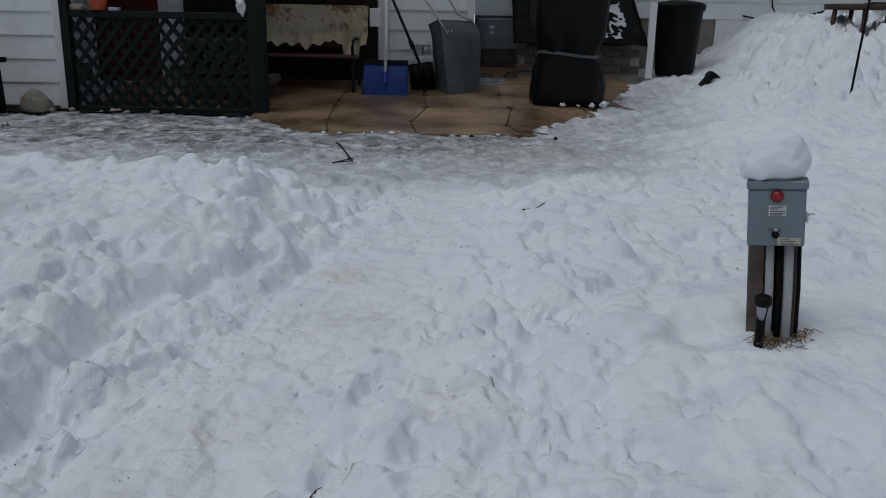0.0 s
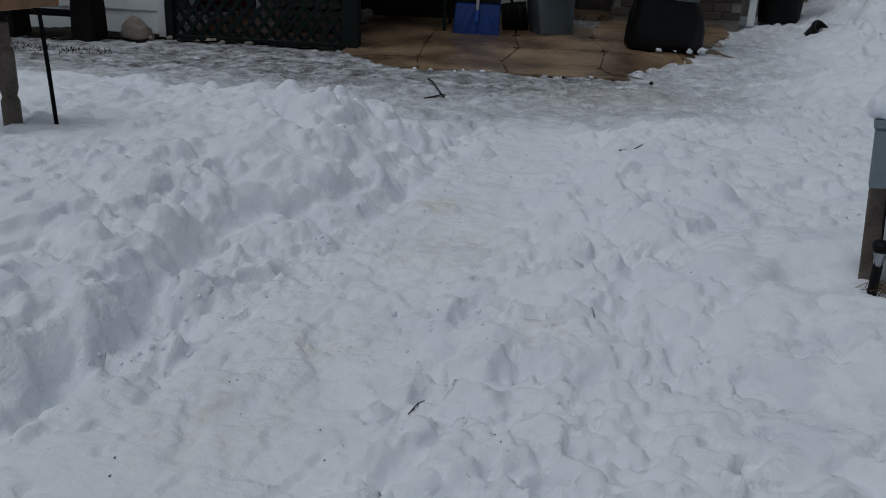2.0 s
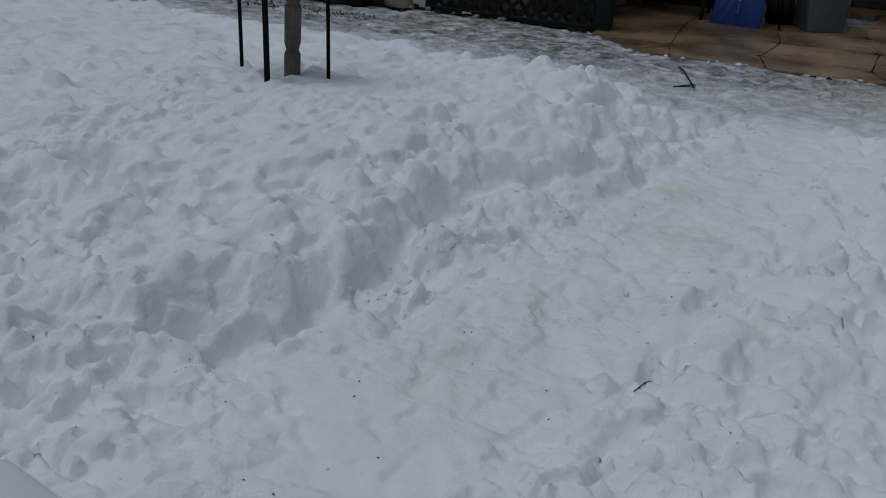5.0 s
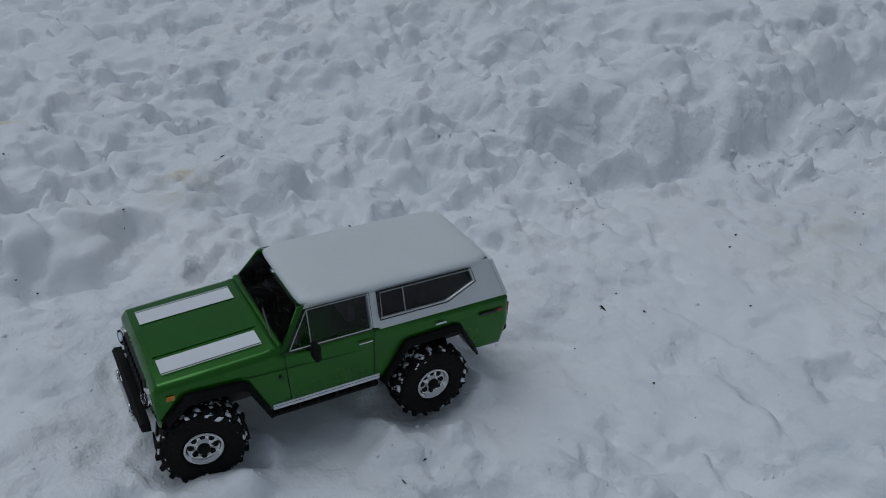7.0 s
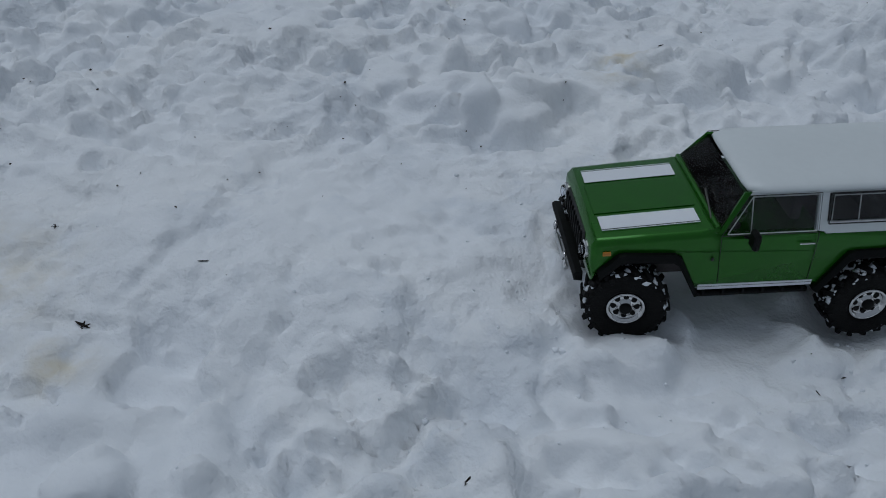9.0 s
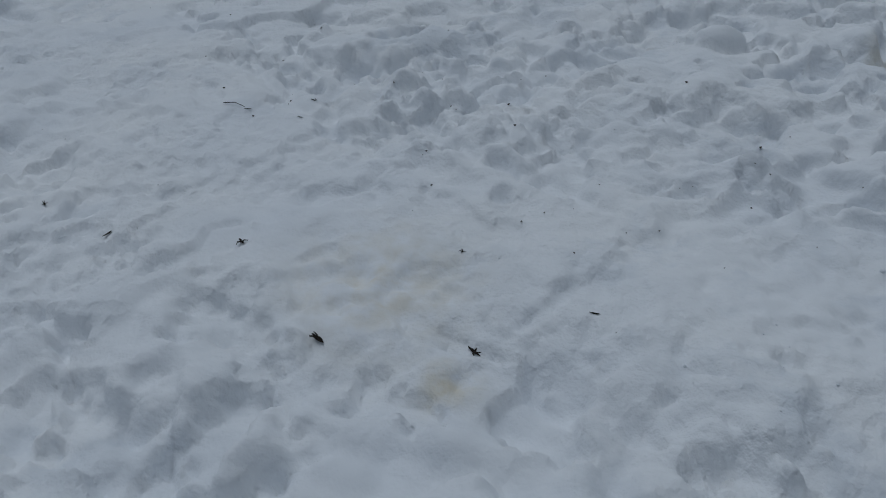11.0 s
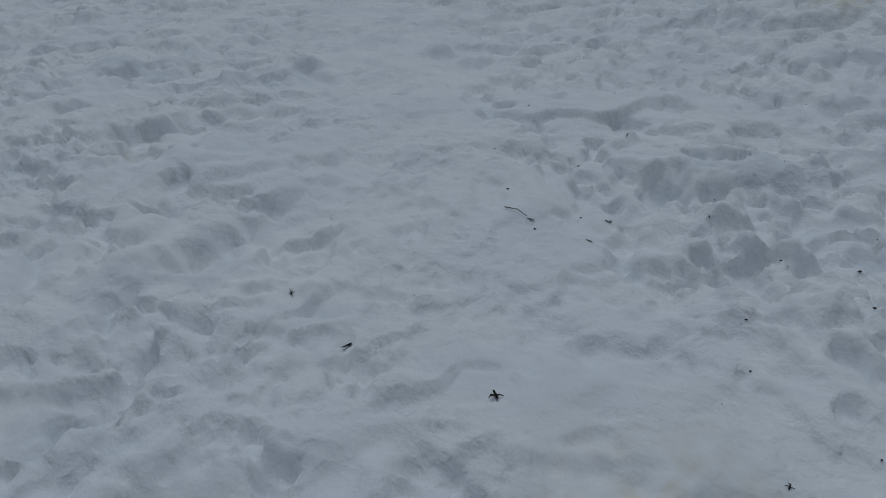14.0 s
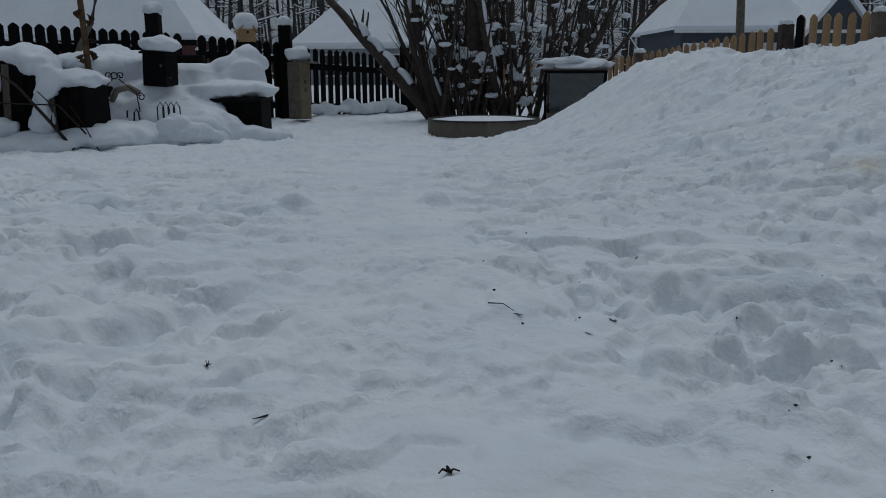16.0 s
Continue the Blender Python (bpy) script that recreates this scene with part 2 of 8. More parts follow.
# edge of the high bank beside the trail, from the yard to where it fades
BANK = [(-4.5, 4.7), (-2.2, 4.85), (-0.6, 4.75), (-0.28, 4.2), (-0.33, 3.4), (-0.5, 2.6), (-0.66, 2.0), (-0.95, 1.45), (-1.5, 1.15), (-2.6, 1.0), (-5.0, 1.0)]


def bare_height(x, y):
    """The lie of the land, without small relief."""
    d = off_line(x, y, TRAIL)
    z = 0.03 + 0 * x
    z = z - 0.30 * smooth(2.0, 8.0, np.hypot(x, y)) * smooth(0.5, -1.5, y)
    # shoulder on the east side of the trail and the camera's standing place
    east = smooth(0.05, 0.75, -d) * smooth(-0.2, 1.2, y) * smooth(6.6, 4.6, y)
    z = z + 0.10 * east
    # the bank
    b = off_line(x, y, BANK)
    wide = 0.75 - 0.33 * smooth(3.0, 3.9, y)
    z = z + 0.205 * smooth(-0.06, wide, b) * (0.5 + 0.5 * smooth(1.2, 3.0, y)) * smooth(-9, -4, x)
    z = z + 0.02 * smooth(0.3, 0.0, np.abs(b - 0.30)) * smooth(3.6, 4.4, y)
    # rise towards the house, and the heaps along it
    z = z + 0.09 * np.maximum(0, np.minimum(y, 12.5) - 8.0)
    z = z + 0.30 * smooth(1.2, 3.2, x - 0.9 * smooth(6.2, 8.6, y)) * smooth(3.8, 7.2, y)
    z = z + 0.36 * smooth(7.8, 10.1, y) * smooth(3.0, 4.0, x)
    z = z + 0.12 * np.exp(-((x - 2.35) / 0.5) ** 2 - ((y - 6.5) / 0.5) ** 2)
    # long heap before the new fence
    u = -0.857 * (x + 0.288) - 0.515 * (y + 0.189)
    s = -0.515 * (x + 0.288) + 0.857 * (y + 0.189)
    heap = np.clip((u - 1.3) * 0.155, 0, 0.80) - 0.05 * smooth(5.4, 6.4, u)
    z = z + heap * (0.2 * smooth(0.15, 1.0, s) + 0.8 * smooth(0.62 + 0.1 * smooth(6.5, 8.5, u), 1.95, s)) * smooth(9.5, 7.5, u) * smooth(9.0, 5.0, s)
    return z, d, b


def ice_mask(x, y):
    """1 where the yard is scraped to grey ice."""
    edge = 0.25 * gnoise(x, y, 1.3, 3) + 0.12 * gnoise(x, y, 4.0, 4)
    m = smooth(4.75, 5.3, y + edge) * smooth(1.9, 0.9, x + edge * 2 - 0.33 * np.maximum(y - 5.6, 0))
    return m * smooth(-9.0, -6.0, x) * smooth(14, 12.5, y) * (0.55 + 0.45 * smooth(5.6, 6.6, y + edge) * smooth(1.6, 0.2, x))


WHEELS = [tuple((pose(-0.5466, 0.6629, 0, 0, 0, 167.7) @ Vector((a, b, 0)))[:2]) for a in (-0.09, 0.09) for b in (-0.146, 0.150)]


# foot of the bank beside the trail, and the ledge that runs above it
FOOT = [(0.05, 4.7), (-0.16, 4.12), (-0.27, 3.6), (-0.33, 3.1), (-0.42, 2.5), (-0.57, 2.2), (-0.66, 1.9), (-0.78, 1.55), (-0.95, 1.25), (-1.3, 1.0)]
LEDGE = [(-0.42, 3.5), (-0.5, 3.15), (-0.66, 2.9), (-0.73, 2.6), (-0.73, 2.3), (-0.7, 2.05), (-0.76, 1.8), (-0.98, 1.55), (-1.35, 1.4)]
RUTS = [[(-1.75, -0.95), (-1.42, -0.62), (-1.22, -0.42), (-1.08, -0.19), (-0.92, 0.05)], [(-1.5, -0.6), (-1.32, -0.4), (-1.12, -0.12), (-1.0, 0.1)]]
SILL = [(-0.66, -0.08), (-0.57, 0.09), (-0.54, 0.17), (-0.49, 0.29), (-0.44, 0.4)]


def height(x, y):
    x, y = np.asarray(x, np.float32), np.asarray(y, np.float32)
    z, d, b = bare_height(x, y)
    ice = ice_mask(x, y)
    far = np.hypot(x, y)
    trail = smooth(0.36, 0.12, np.abs(d)) * smooth(9, 5, far)
    path = np.maximum(trail, 0.9 * ice)
    near = smooth(24, 12, far)
    back = smooth(0.3, -0.7, y + 0.3 * x)
    wx, wy = x + 0.06 * gnoise(x, y, 2.2, 21) + 0.014 * gnoise(x, y, 9.0, 23), y + 0.06 * gnoise(x, y, 2.2, 22) + 0.014 * gnoise(x, y, 9.0, 24)
    patchy = smooth(-0.25, 0.25, gnoise(x, y, 0.85, 40))
    grainy = smooth(-0.1, 0.25, gnoise(x, y, 1.7, 41))
    drift = smooth(0.95, 0.4, np.hypot((x - 1.6) * 0.85, y - 2.5))
    # where the snow lies thrown up in clods
    clod = np.maximum(smooth(-0.12, 0.1, b) * smooth(1.5, 0.6, b) * (0.25 + 0.75 * smooth(2.4, 3.6, y)), 0.9 * smooth(0.9, 0.2, np.abs(x - 1.8 - 0.16 * (y - 6.0))) * smooth(4.0, 5.5, y))
    clod = np.maximum(clod, 0.9 * smooth(2.6, 3.2, x) * smooth(8.0, 9.0, y))
    clod = np.maximum(clod, 0.55 * smooth(0.12, 0.3, -d) * smooth(1.1, 0.5, -d) * smooth(0.6, 1.2, y) * smooth(5.0, 4.2, y))
    u, s = -0.857 * (x + 0.288) - 0.515 * (y + 0.189), -0.515 * (x + 0.288) + 0.857 * (y + 0.189)
    clod = np.maximum(clod, 0.8 * smooth(0.9, 1.6, s) * smooth(3.0, 4.5, u) * smooth(10.0, 8.5, u))
    clod = np.maximum(clod, 1.5 * smooth(1.9, 2.6, x - 0.25 * (y - 6.5)) * smooth(5.8, 7.2, y))
    calm = smooth(-0.85, -1.3, x) * smooth(1.7, 2.3, y) * smooth(4.7, 4.3, y)
    clod = clod * (1 - ice) * (1 - drift) * (1 - 0.65 * calm)
    soft = (1 - 0.75 * path) * (1 - 0.7 * drift) * (1 - 0.2 * back)
    lumpy = soft * (0.35 + 0.65 * patchy) * (1 + 0.25 * clod) * (1 - 0.5 * calm) * (1 - 0.3 * smooth(-0.95, -1.3, x) * smooth(2.0, 1.6, y) * smooth(-0.2, 0.3, y))
    # broad swells
    z = z + near * soft * (0.024 * gnoise(wx, wy, 1.25, 5) + 0.020 * gnoise(wx, wy, 2.5, 6))
    # rounded clumps with creases between them
    z = z + near * lumpy * (0.045 * puffs(wx, wy, 2.6, 7, 0.06) + 0.070 * puffs(wx, wy, 5.2, 8, 0.04) + 0.042 * puffs(wx, wy, 10.5, 9, 0.03) - 0.032)
    z = z + near * (0.35 + 0.65 * soft) * (0.2 + 0.8 * grainy) * (0.022 * puffs(wx, wy, 21.0, 10, 0.03) + 0.006 * gnoise(x, y, 37.0, 11))
    z = z + near * 0.0018 * grainy * gnoise(x, y, 52.0, 12)

    def crust(freq, seed, least, edge):
        """Trodden patches with ragged rims: 0 to 1."""
        v = gnoise(wx, wy, freq, seed) + 0.40 * gnoise(wx, wy, freq * 2.3, seed + 1) + 0.22 * gnoise(x, y, freq * 5.1, seed + 2)
        return smooth(least, least + edge, v)
    z = z - near * (0.15 + 0.85 * soft) * (1 - 0.4 * calm) * (0.028 * crust(3.4, 90, 0.12, 0.10) + 0.024 * crust(7.5, 93, 0.13, 0.10))
    z = z - near * (1 - 0.8 * ice) * (0.4 + 0.6 * soft) * 0.012 * crust(15.0, 99, 0.12, 0.13) * (0.3 + 0.7 * grainy)
    # clods thrown up along the banks
    z = z + near * clod * (0.4 + 0.6 * patchy) * (0.055 * clods(wx, wy, 3.4, 53) + 0.034 * clods(wx, wy, 7.5, 54) + 0.016 * clods(wx, wy, 15.0, 56) - 0.035 * crust(4.2, 96, 0.08, 0.12) - 0.024)
    # shovelled rubble heaped along the house
    rubble = smooth(2.1, 2.8, x - 0.2 * (y - 6.5)) * smooth(6.2, 7.4, y) * smooth(11.6, 11.0, y)
    z = z + rubble * (0.10 * clods(wx, wy, 3.0, 64) + 0.095 * clods(wx, wy, 6.0, 65) + 0.055 * clods(wx, wy, 11.0, 66) - 0.10 * crust(2.4, 67, 0.05, 0.10) - 0.04 * crust(6.5, 70, 0.10, 0.10) - 0.09)
    # the cut foot of the bank and the ledge above it
    foot = off_line(x, y, FOOT) + 0.05 * gnoise(x, y, 3.2, 35) + 0.02 * gnoise(x, y, 11.0, 36)
    run = smooth(4.7, 4.0, y) * smooth(-1.3, -0.95, x)
    z = z + run * (0.035 * smooth(-0.02, 0.07, foot) * smooth(0.6, 0.1, foot) - 0.018 * np.exp(-(foot / 0.05) ** 2) * smooth(-0.1, 0.2, gnoise(x, y, 2.4, 37)))
    ledge = off_line(x, y, LEDGE) + 0.03 * gnoise(x, y, 3.0, 38) + 0.008 * gnoise(x, y, 12.0, 39)
    run = smooth(3.5, 3.2, y) * smooth(-1.4, -0.95, x)
    z = z + run * (0.058 * smooth(-0.06, 0.07, ledge) * smooth(0.75, 0.15, ledge) - 0.02 * np.exp(-((ledge + 0.035) / 0.035) ** 2))
    # tyre ruts that leave the trail, and the sill on its near side
    for line in RUTS:
        r = off_line(x, y, line) + 0.012 * gnoise(x, y, 7.0, 47)
        z = z - (0.007 * np.exp(-(r / 0.022) ** 2) - 0.004 * np.exp(-((np.abs(r) - 0.045) / 0.02) ** 2)) * smooth(-0.3, 0.1, gnoise(x, y, 2.1, 49))
    r = off_line(x, y, SILL) + 0.025 * gnoise(x, y, 6.0, 48)
    z = z + 0.022 * smooth(0.03, -0.04, r) * smooth(-0.35, -0.1, r) * smooth(-0.25, -0.05, y) * smooth(0.55, 0.35, y)
    # packed down under the truck, and pressed by its wheels
    flat = np.exp(-((np.hypot((x + 0.55) * 1.35, y - 0.67)) / 0.27) ** 4)
    z = z * (1 - flat) + flat * (0.28 * z + 0.006)
    for px, py in WHEELS:
        z = z - 0.016 * np.exp(-((np.hypot(x - px, y - py)) / 0.045) ** 4) + 0.022 * np.exp(-((np.hypot(x - px, y - py) - 0.078) / 0.022) ** 2) * smooth(-0.1, 0.25, gnoise(x, y, 16.0, 33))
    # hollow and little mound round the box posts
    r = np.hypot(x - 1.09, y - 2.44)
    z = z + 0.075 * smooth(0.7, 0.25, r) - 0.03 * smooth(0.17, 0.09, r) - 0.05 * np.exp(-((x - 0.93) / 0.09) ** 2 - ((y - 2.50) / 0.12) ** 2)
    # the patio lies bare
    on = smooth(-0.02, 0.08, patio_edge(x, y))
    return z * (1 - on) + on * np.minimum(z, patio_level(y) - 0.055)


def patio_level(y):
    return 0.03 + 0.09 * np.maximum(0, np.minimum(y, 12.5) - 8.0)


def patio_edge(x, y):
    """How far inside the patio a place lies, in metres."""
    front = 7.12 + 0.18 * gnoise(x, y, 1.1, 60) + 0.07 * gnoise(x, y, 4.0, 61) + 0.9 * smooth(-1.0, -1.9, x)
    right = 0.86 + 0.475 * (y - 7.5) + 0.2 * gnoise(x, y, 1.3, 62) + 0.06 * gnoise(x, y, 5.0, 63)
    return np.minimum(np.minimum(y - front, right - x), x + 4.3)


def stamp(x, y, z, px, py, rx, ry, turn, high, sharp=0.35, ragged=0.25):
    """A hollow (high below 0) or a lump (above 0) with an uneven rim, pressed into the grid."""
    reach = 1.9 * max(rx, ry)
    i0, i1 = np.searchsorted(GX, (px - reach, px + reach))
    j0, j1 = np.searchsorted(GY, (py - reach, py + reach))
    if i1 - i0 < 3 or j1 - j0 < 3:
        return
    qx, qy = x[j0:j1, i0:i1], y[j0:j1, i0:i1]
    sx, sy = qx - px, qy - py
    u, v = sx * math.cos(turn) + sy * math.sin(turn), -sx * math.sin(turn) + sy * math.cos(turn)
    size = math.sqrt(rx * ry)
    r = np.hypot(u / rx, v / ry) + ragged * (gnoise(qx, qy, 0.8 / size, 31) + 0.6 * gnoise(qx, qy, 2.1 / size, 32))
    if high < 0:
        # the far wall of a print is the steeper one
        z[j0:j1, i0:i1] += high * smooth(1.05, 1.05 - sharp, r) * (0.8 + 0.2 * np.clip(v / ry, -1, 1)) - 0.18 * high * np.exp(-((r - 1.25) / 0.22) ** 2)
    else:
        z[j0:j1, i0:i1] += high * np.clip(1 - r * r, 0, 1) ** (1.2 - 2 * sharp)


def dents(x, y, z):
    """Foot and paw prints, broken lumps, and the larger hollows and mounds of the yard."""
    rs = np.random.RandomState(5)
    for k in range(760):
        if k < 640:
            px, py = rs.uniform(-4.6, 2.0), rs.uniform(-3.4, 4.0)
        else:
            px, py = rs.uniform(-2.4, -0.9), rs.uniform(0.2, 2.0)
        turn, big = rs.uniform(0, 6.28), rs.rand() ** 2
        deep = 0.006 + 0.022 * big
        dd = abs(float(off_line(np.array([px]), np.array([py]), TRAIL)[0]))
        deep *= 0.3 if dd < 0.35 else 0.7 if py < 0 else 1.0
        if math.hypot((px - 1.5) * 0.85, py - 2.45) > 0.75:
            stamp(x, y, z, px, py, 0.014 + 0.05 * big, 0.016 + 0.09 * big, turn, -deep, 0.3)
    # lumps of broken snow, thick along the foot of the bank and the shoulder
    for k in range(1100):
        px, py = rs.uniform(-2.6, 1.4), rs.uniform(-0.6, 5.2)
        foot = float(off_line(np.array([px]), np.array([py]), FOOT)[0])
        side = float(off_line(np.array([px]), np.array([py]), TRAIL)[0])
        keep = 0.9 if -0.08 < foot < 0.3 and py > 1.1 else 0.45 if foot > 0 and py > 1 else 0.5 if -0.75 < side < -0.28 else 0.22
        keep *= 0.12 if abs(side) < 0.25 else 1.0
        big = rs.rand() ** 2.5
        turn, fat = rs.uniform(0, 6.28), rs.uniform(0.7, 1.4)
        if rs.rand() < keep and math.hypot((px - 1.5) * 0.85, py - 2.45) > 0.75 and math.hypot(px + 0.55, py - 0.67) > 0.24:
            r = 0.013 + 0.05 * big
            stamp(x, y, z, px, py, r, r * fat, turn, r * rs.uniform(0.35, 0.75), 0.35, 0.3)

    def hollow(px, py, rx, ry, turn, deep, sharp=0.4):
        stamp(x, y, z, px, py, rx, ry, radians(turn), -deep, sharp, 0.3)

    def mound(px, py, rx, ry, turn, high, sharp=0.1):
        stamp(x, y, z, px, py, rx, ry, radians(turn), high, sharp, 0.3)
    # on the bank
    hollow(-1.60, 2.06, 0.13, 0.09, 20, 0.085, 0.5)
    hollow(-1.28, 2.03, 0.06, 0.05, 0, 0.03)
    hollow(-1.57, 1.80, 0.12, 0.06, 30, 0.04)
    hollow(-1.37, 2.37, 0.10, 0.04, 25, 0.035)
    hollow(-0.85, 1.60, 0.09, 0.035, 40, 0.05)
    hollow(-0.86, 1.37, 0.04, 0.03, 0, 0.03)
    hollow(-0.75, 1.33, 0.05, 0.03, 10, 0.03)
    hollow(-0.44, 2.55, 0.05, 0.03, 50, 0.035)
    hollow(-0.50, 2.44, 0.08, 0.03, 55, 0.035)
    mound(-0.93, 1.98, 0.07, 0.05, 40, 0.045, 0.2)
    mound(-0.80, 2.52, 0.06, 0.05, 0, 0.045, 0.2)
    mound(-0.95, 3.02, 0.05, 0.05, 0, 0.05, 0.25)
    mound(-0.74, 2.08, 0.07, 0.06, 20, 0.04, 0.15)
    mound(-0.70, 3.85, 0.16, 0.12, 10, 0.06, 0.15)
    mound(-0.35, 4.15, 0.15, 0.12, 30, 0.07, 0.2)
    mound(-0.55, 4.55, 0.13, 0.10, 0, 0.06, 0.2)
    mound(-1.15, 4.70, 0.14, 0.10, 0, 0.05, 0.2)
    mound(-0.84, 4.66, 0.12, 0.10, 0, 0.07, 0.25)
    mound(-1.42, 4.74, 0.13, 0.09, 0, 0.06, 0.25)
    mound(-1.75, 4.72, 0.12, 0.10, 0, 0.05, 0.25)
    mound(-2.20, 4.75, 0.15, 0.10, 0, 0.04, 0.25)
    mound(-0.28, 4.45, 0.10, 0.09, 0, 0.06, 0.25)
    mound(-0.08, 4.22, 0.09, 0.08, 0, 0.05, 0.25)
    mound(-0.60, 3.55, 0.12, 0.09, 40, 0.05, 0.2)
    mound(-0.95, 4.05, 0.14, 0.11, 70, 0.05, 0.2)
    # across the trail from the truck
    mound(-1.10, 0.56, 0.16, 0.09, 70, 0.045, 0.15)
    mound(-1.14, 0.26, 0.10, 0.06, 80, 0.035, 0.1)
    mound(-1.12, 0.94, 0.12, 0.07, 60, 0.045, 0.1)
    mound(-1.12, 1.32, 0.10, 0.07, 60, 0.045, 0.1)
    hollow(-1.00, 0.50, 0.14, 0.035, 75, 0.020)
    hollow(-1.02, 0.90, 0.12, 0.04, 60, 0.025)
    hollow(-1.39, 0.79, 0.05, 0.035, 60, 0.045)
    hollow(-1.42, 0.97, 0.045, 0.06, 0, 0.045)
    hollow(-1.06, 1.38, 0.07, 0.05, 60, 0.035)
    hollow(-0.75, 1.20, 0.035, 0.025, 0, 0.018)
    # near side of the trail
    hollow(-0.35, 0.22, 0.03, 0.022, 0, 0.022)
    hollow(-0.40, 0.39, 0.05, 0.03, 45, 0.018)
    mound(-0.455, 0.50, 0.06, 0.04, 60, 0.034, 0.25)
    mound(-0.52, 0.37, 0.05, 0.03, 40, 0.018, 0.25)
    mound(-0.38, 0.70, 0.05, 0.03, 80, 0.020, 0.25)
    hollow(0.32, 1.55, 0.05, 0.028, 20, 0.035)
    hollow(0.24, 1.45, 0.045, 0.02, 60, 0.02)
    # along the way to the garden
    hollow(-1.35, -0.39, 0.05, 0.022, 50, 0.030)
    hollow(-1.16, -0.16, 0.04, 0.025, 40, 0.032)
    hollow(-1.05, -0.15, 0.03, 0.02, 0, 0.022)
    hollow(-1.60, -0.56, 0.13, 0.06, 60, 0.022)
    hollow(-1.58, -0.46, 0.045, 0.03, 40, 0.025)
    hollow(-1.05, -1.21, 0.08, 0.07, 0, 0.014)
    hollow(-0.80, -0.97, 0.07, 0.045, 20, 0.016)
    hollow(-1.11, -1.02, 0.09, 0.05, 30, 0.013)
    hollow(-0.78, -1.17, 0.035, 0.03, 0, 0.016)
    hollow(-0.77, -0.51, 0.045, 0.04, 0, 0.015)
    hollow(-0.59, -0.81, 0.07, 0.05, 10, 0.016)
    hollow(-1.20, -1.43, 0.11, 0.06, 20, 0.014)
    hollow(-1.37, -0.35, 0.07, 0.04, 40, 0.020)
    hollow(-1.66, -0.54, 0.06, 0.04, 30, 0.022)
    hollow(-2.10, -1.80, 0.05, 0.04, 0, 0.035)
    hollow(-2.28, -1.30, 0.09, 0.05, 20, 0.030)
    hollow(-1.95, -1.62, 0.10, 0.05, 60, 0.022)
    hollow(-3.60, -0.97, 0.14, 0.07, 20, 0.050)
    hollow(-3.44, -1.27, 0.09, 0.06, 0, 0.045)
    mound(-2.35, -1.45, 0.07, 0.05, 0, 0.03, 0.2)
    mound(-2.05, -1.72, 0.05, 0.05, 0, 0.03, 0.2)
    return z


def lines(zones, end):
    """Grid lines: even steps zone by zone, then wider and wider on both sides to the horizon."""
    out = []
    for a, b, step in zones:
        out += list(np.linspace(a, b, int((b - a) / step), endpoint=False))
    out.append(zones[-1][1])
    low, high = zones[0][2], zones[-1][2]
    while out[-1] < end:
        high *= 1.07
        out.append(out[-1] + high)
    head = [out[0]]
    while head[-1] > -end:
        low *= 1.07
        head.append(head[-1] - low)
    return np.array(head[:0:-1] + out)


GX = lines([(-8.5, -5.2, 0.045), (-5.2, -3.4, 0.028), (-3.4, -2.0, 0.015), (-2.0, 0.7, 0.0075), (0.7, 1.9, 0.015), (1.9, 5.0, 0.03)], 400)
GY = lines([(-7.0, -3.6, 0.045), (-3.6, -2.0, 0.024), (-2.0, -1.1, 0.014), (-1.1, 1.8, 0.0075), (1.8, 5.0, 0.014), (5.0, 11.6, 0.034)], 400)


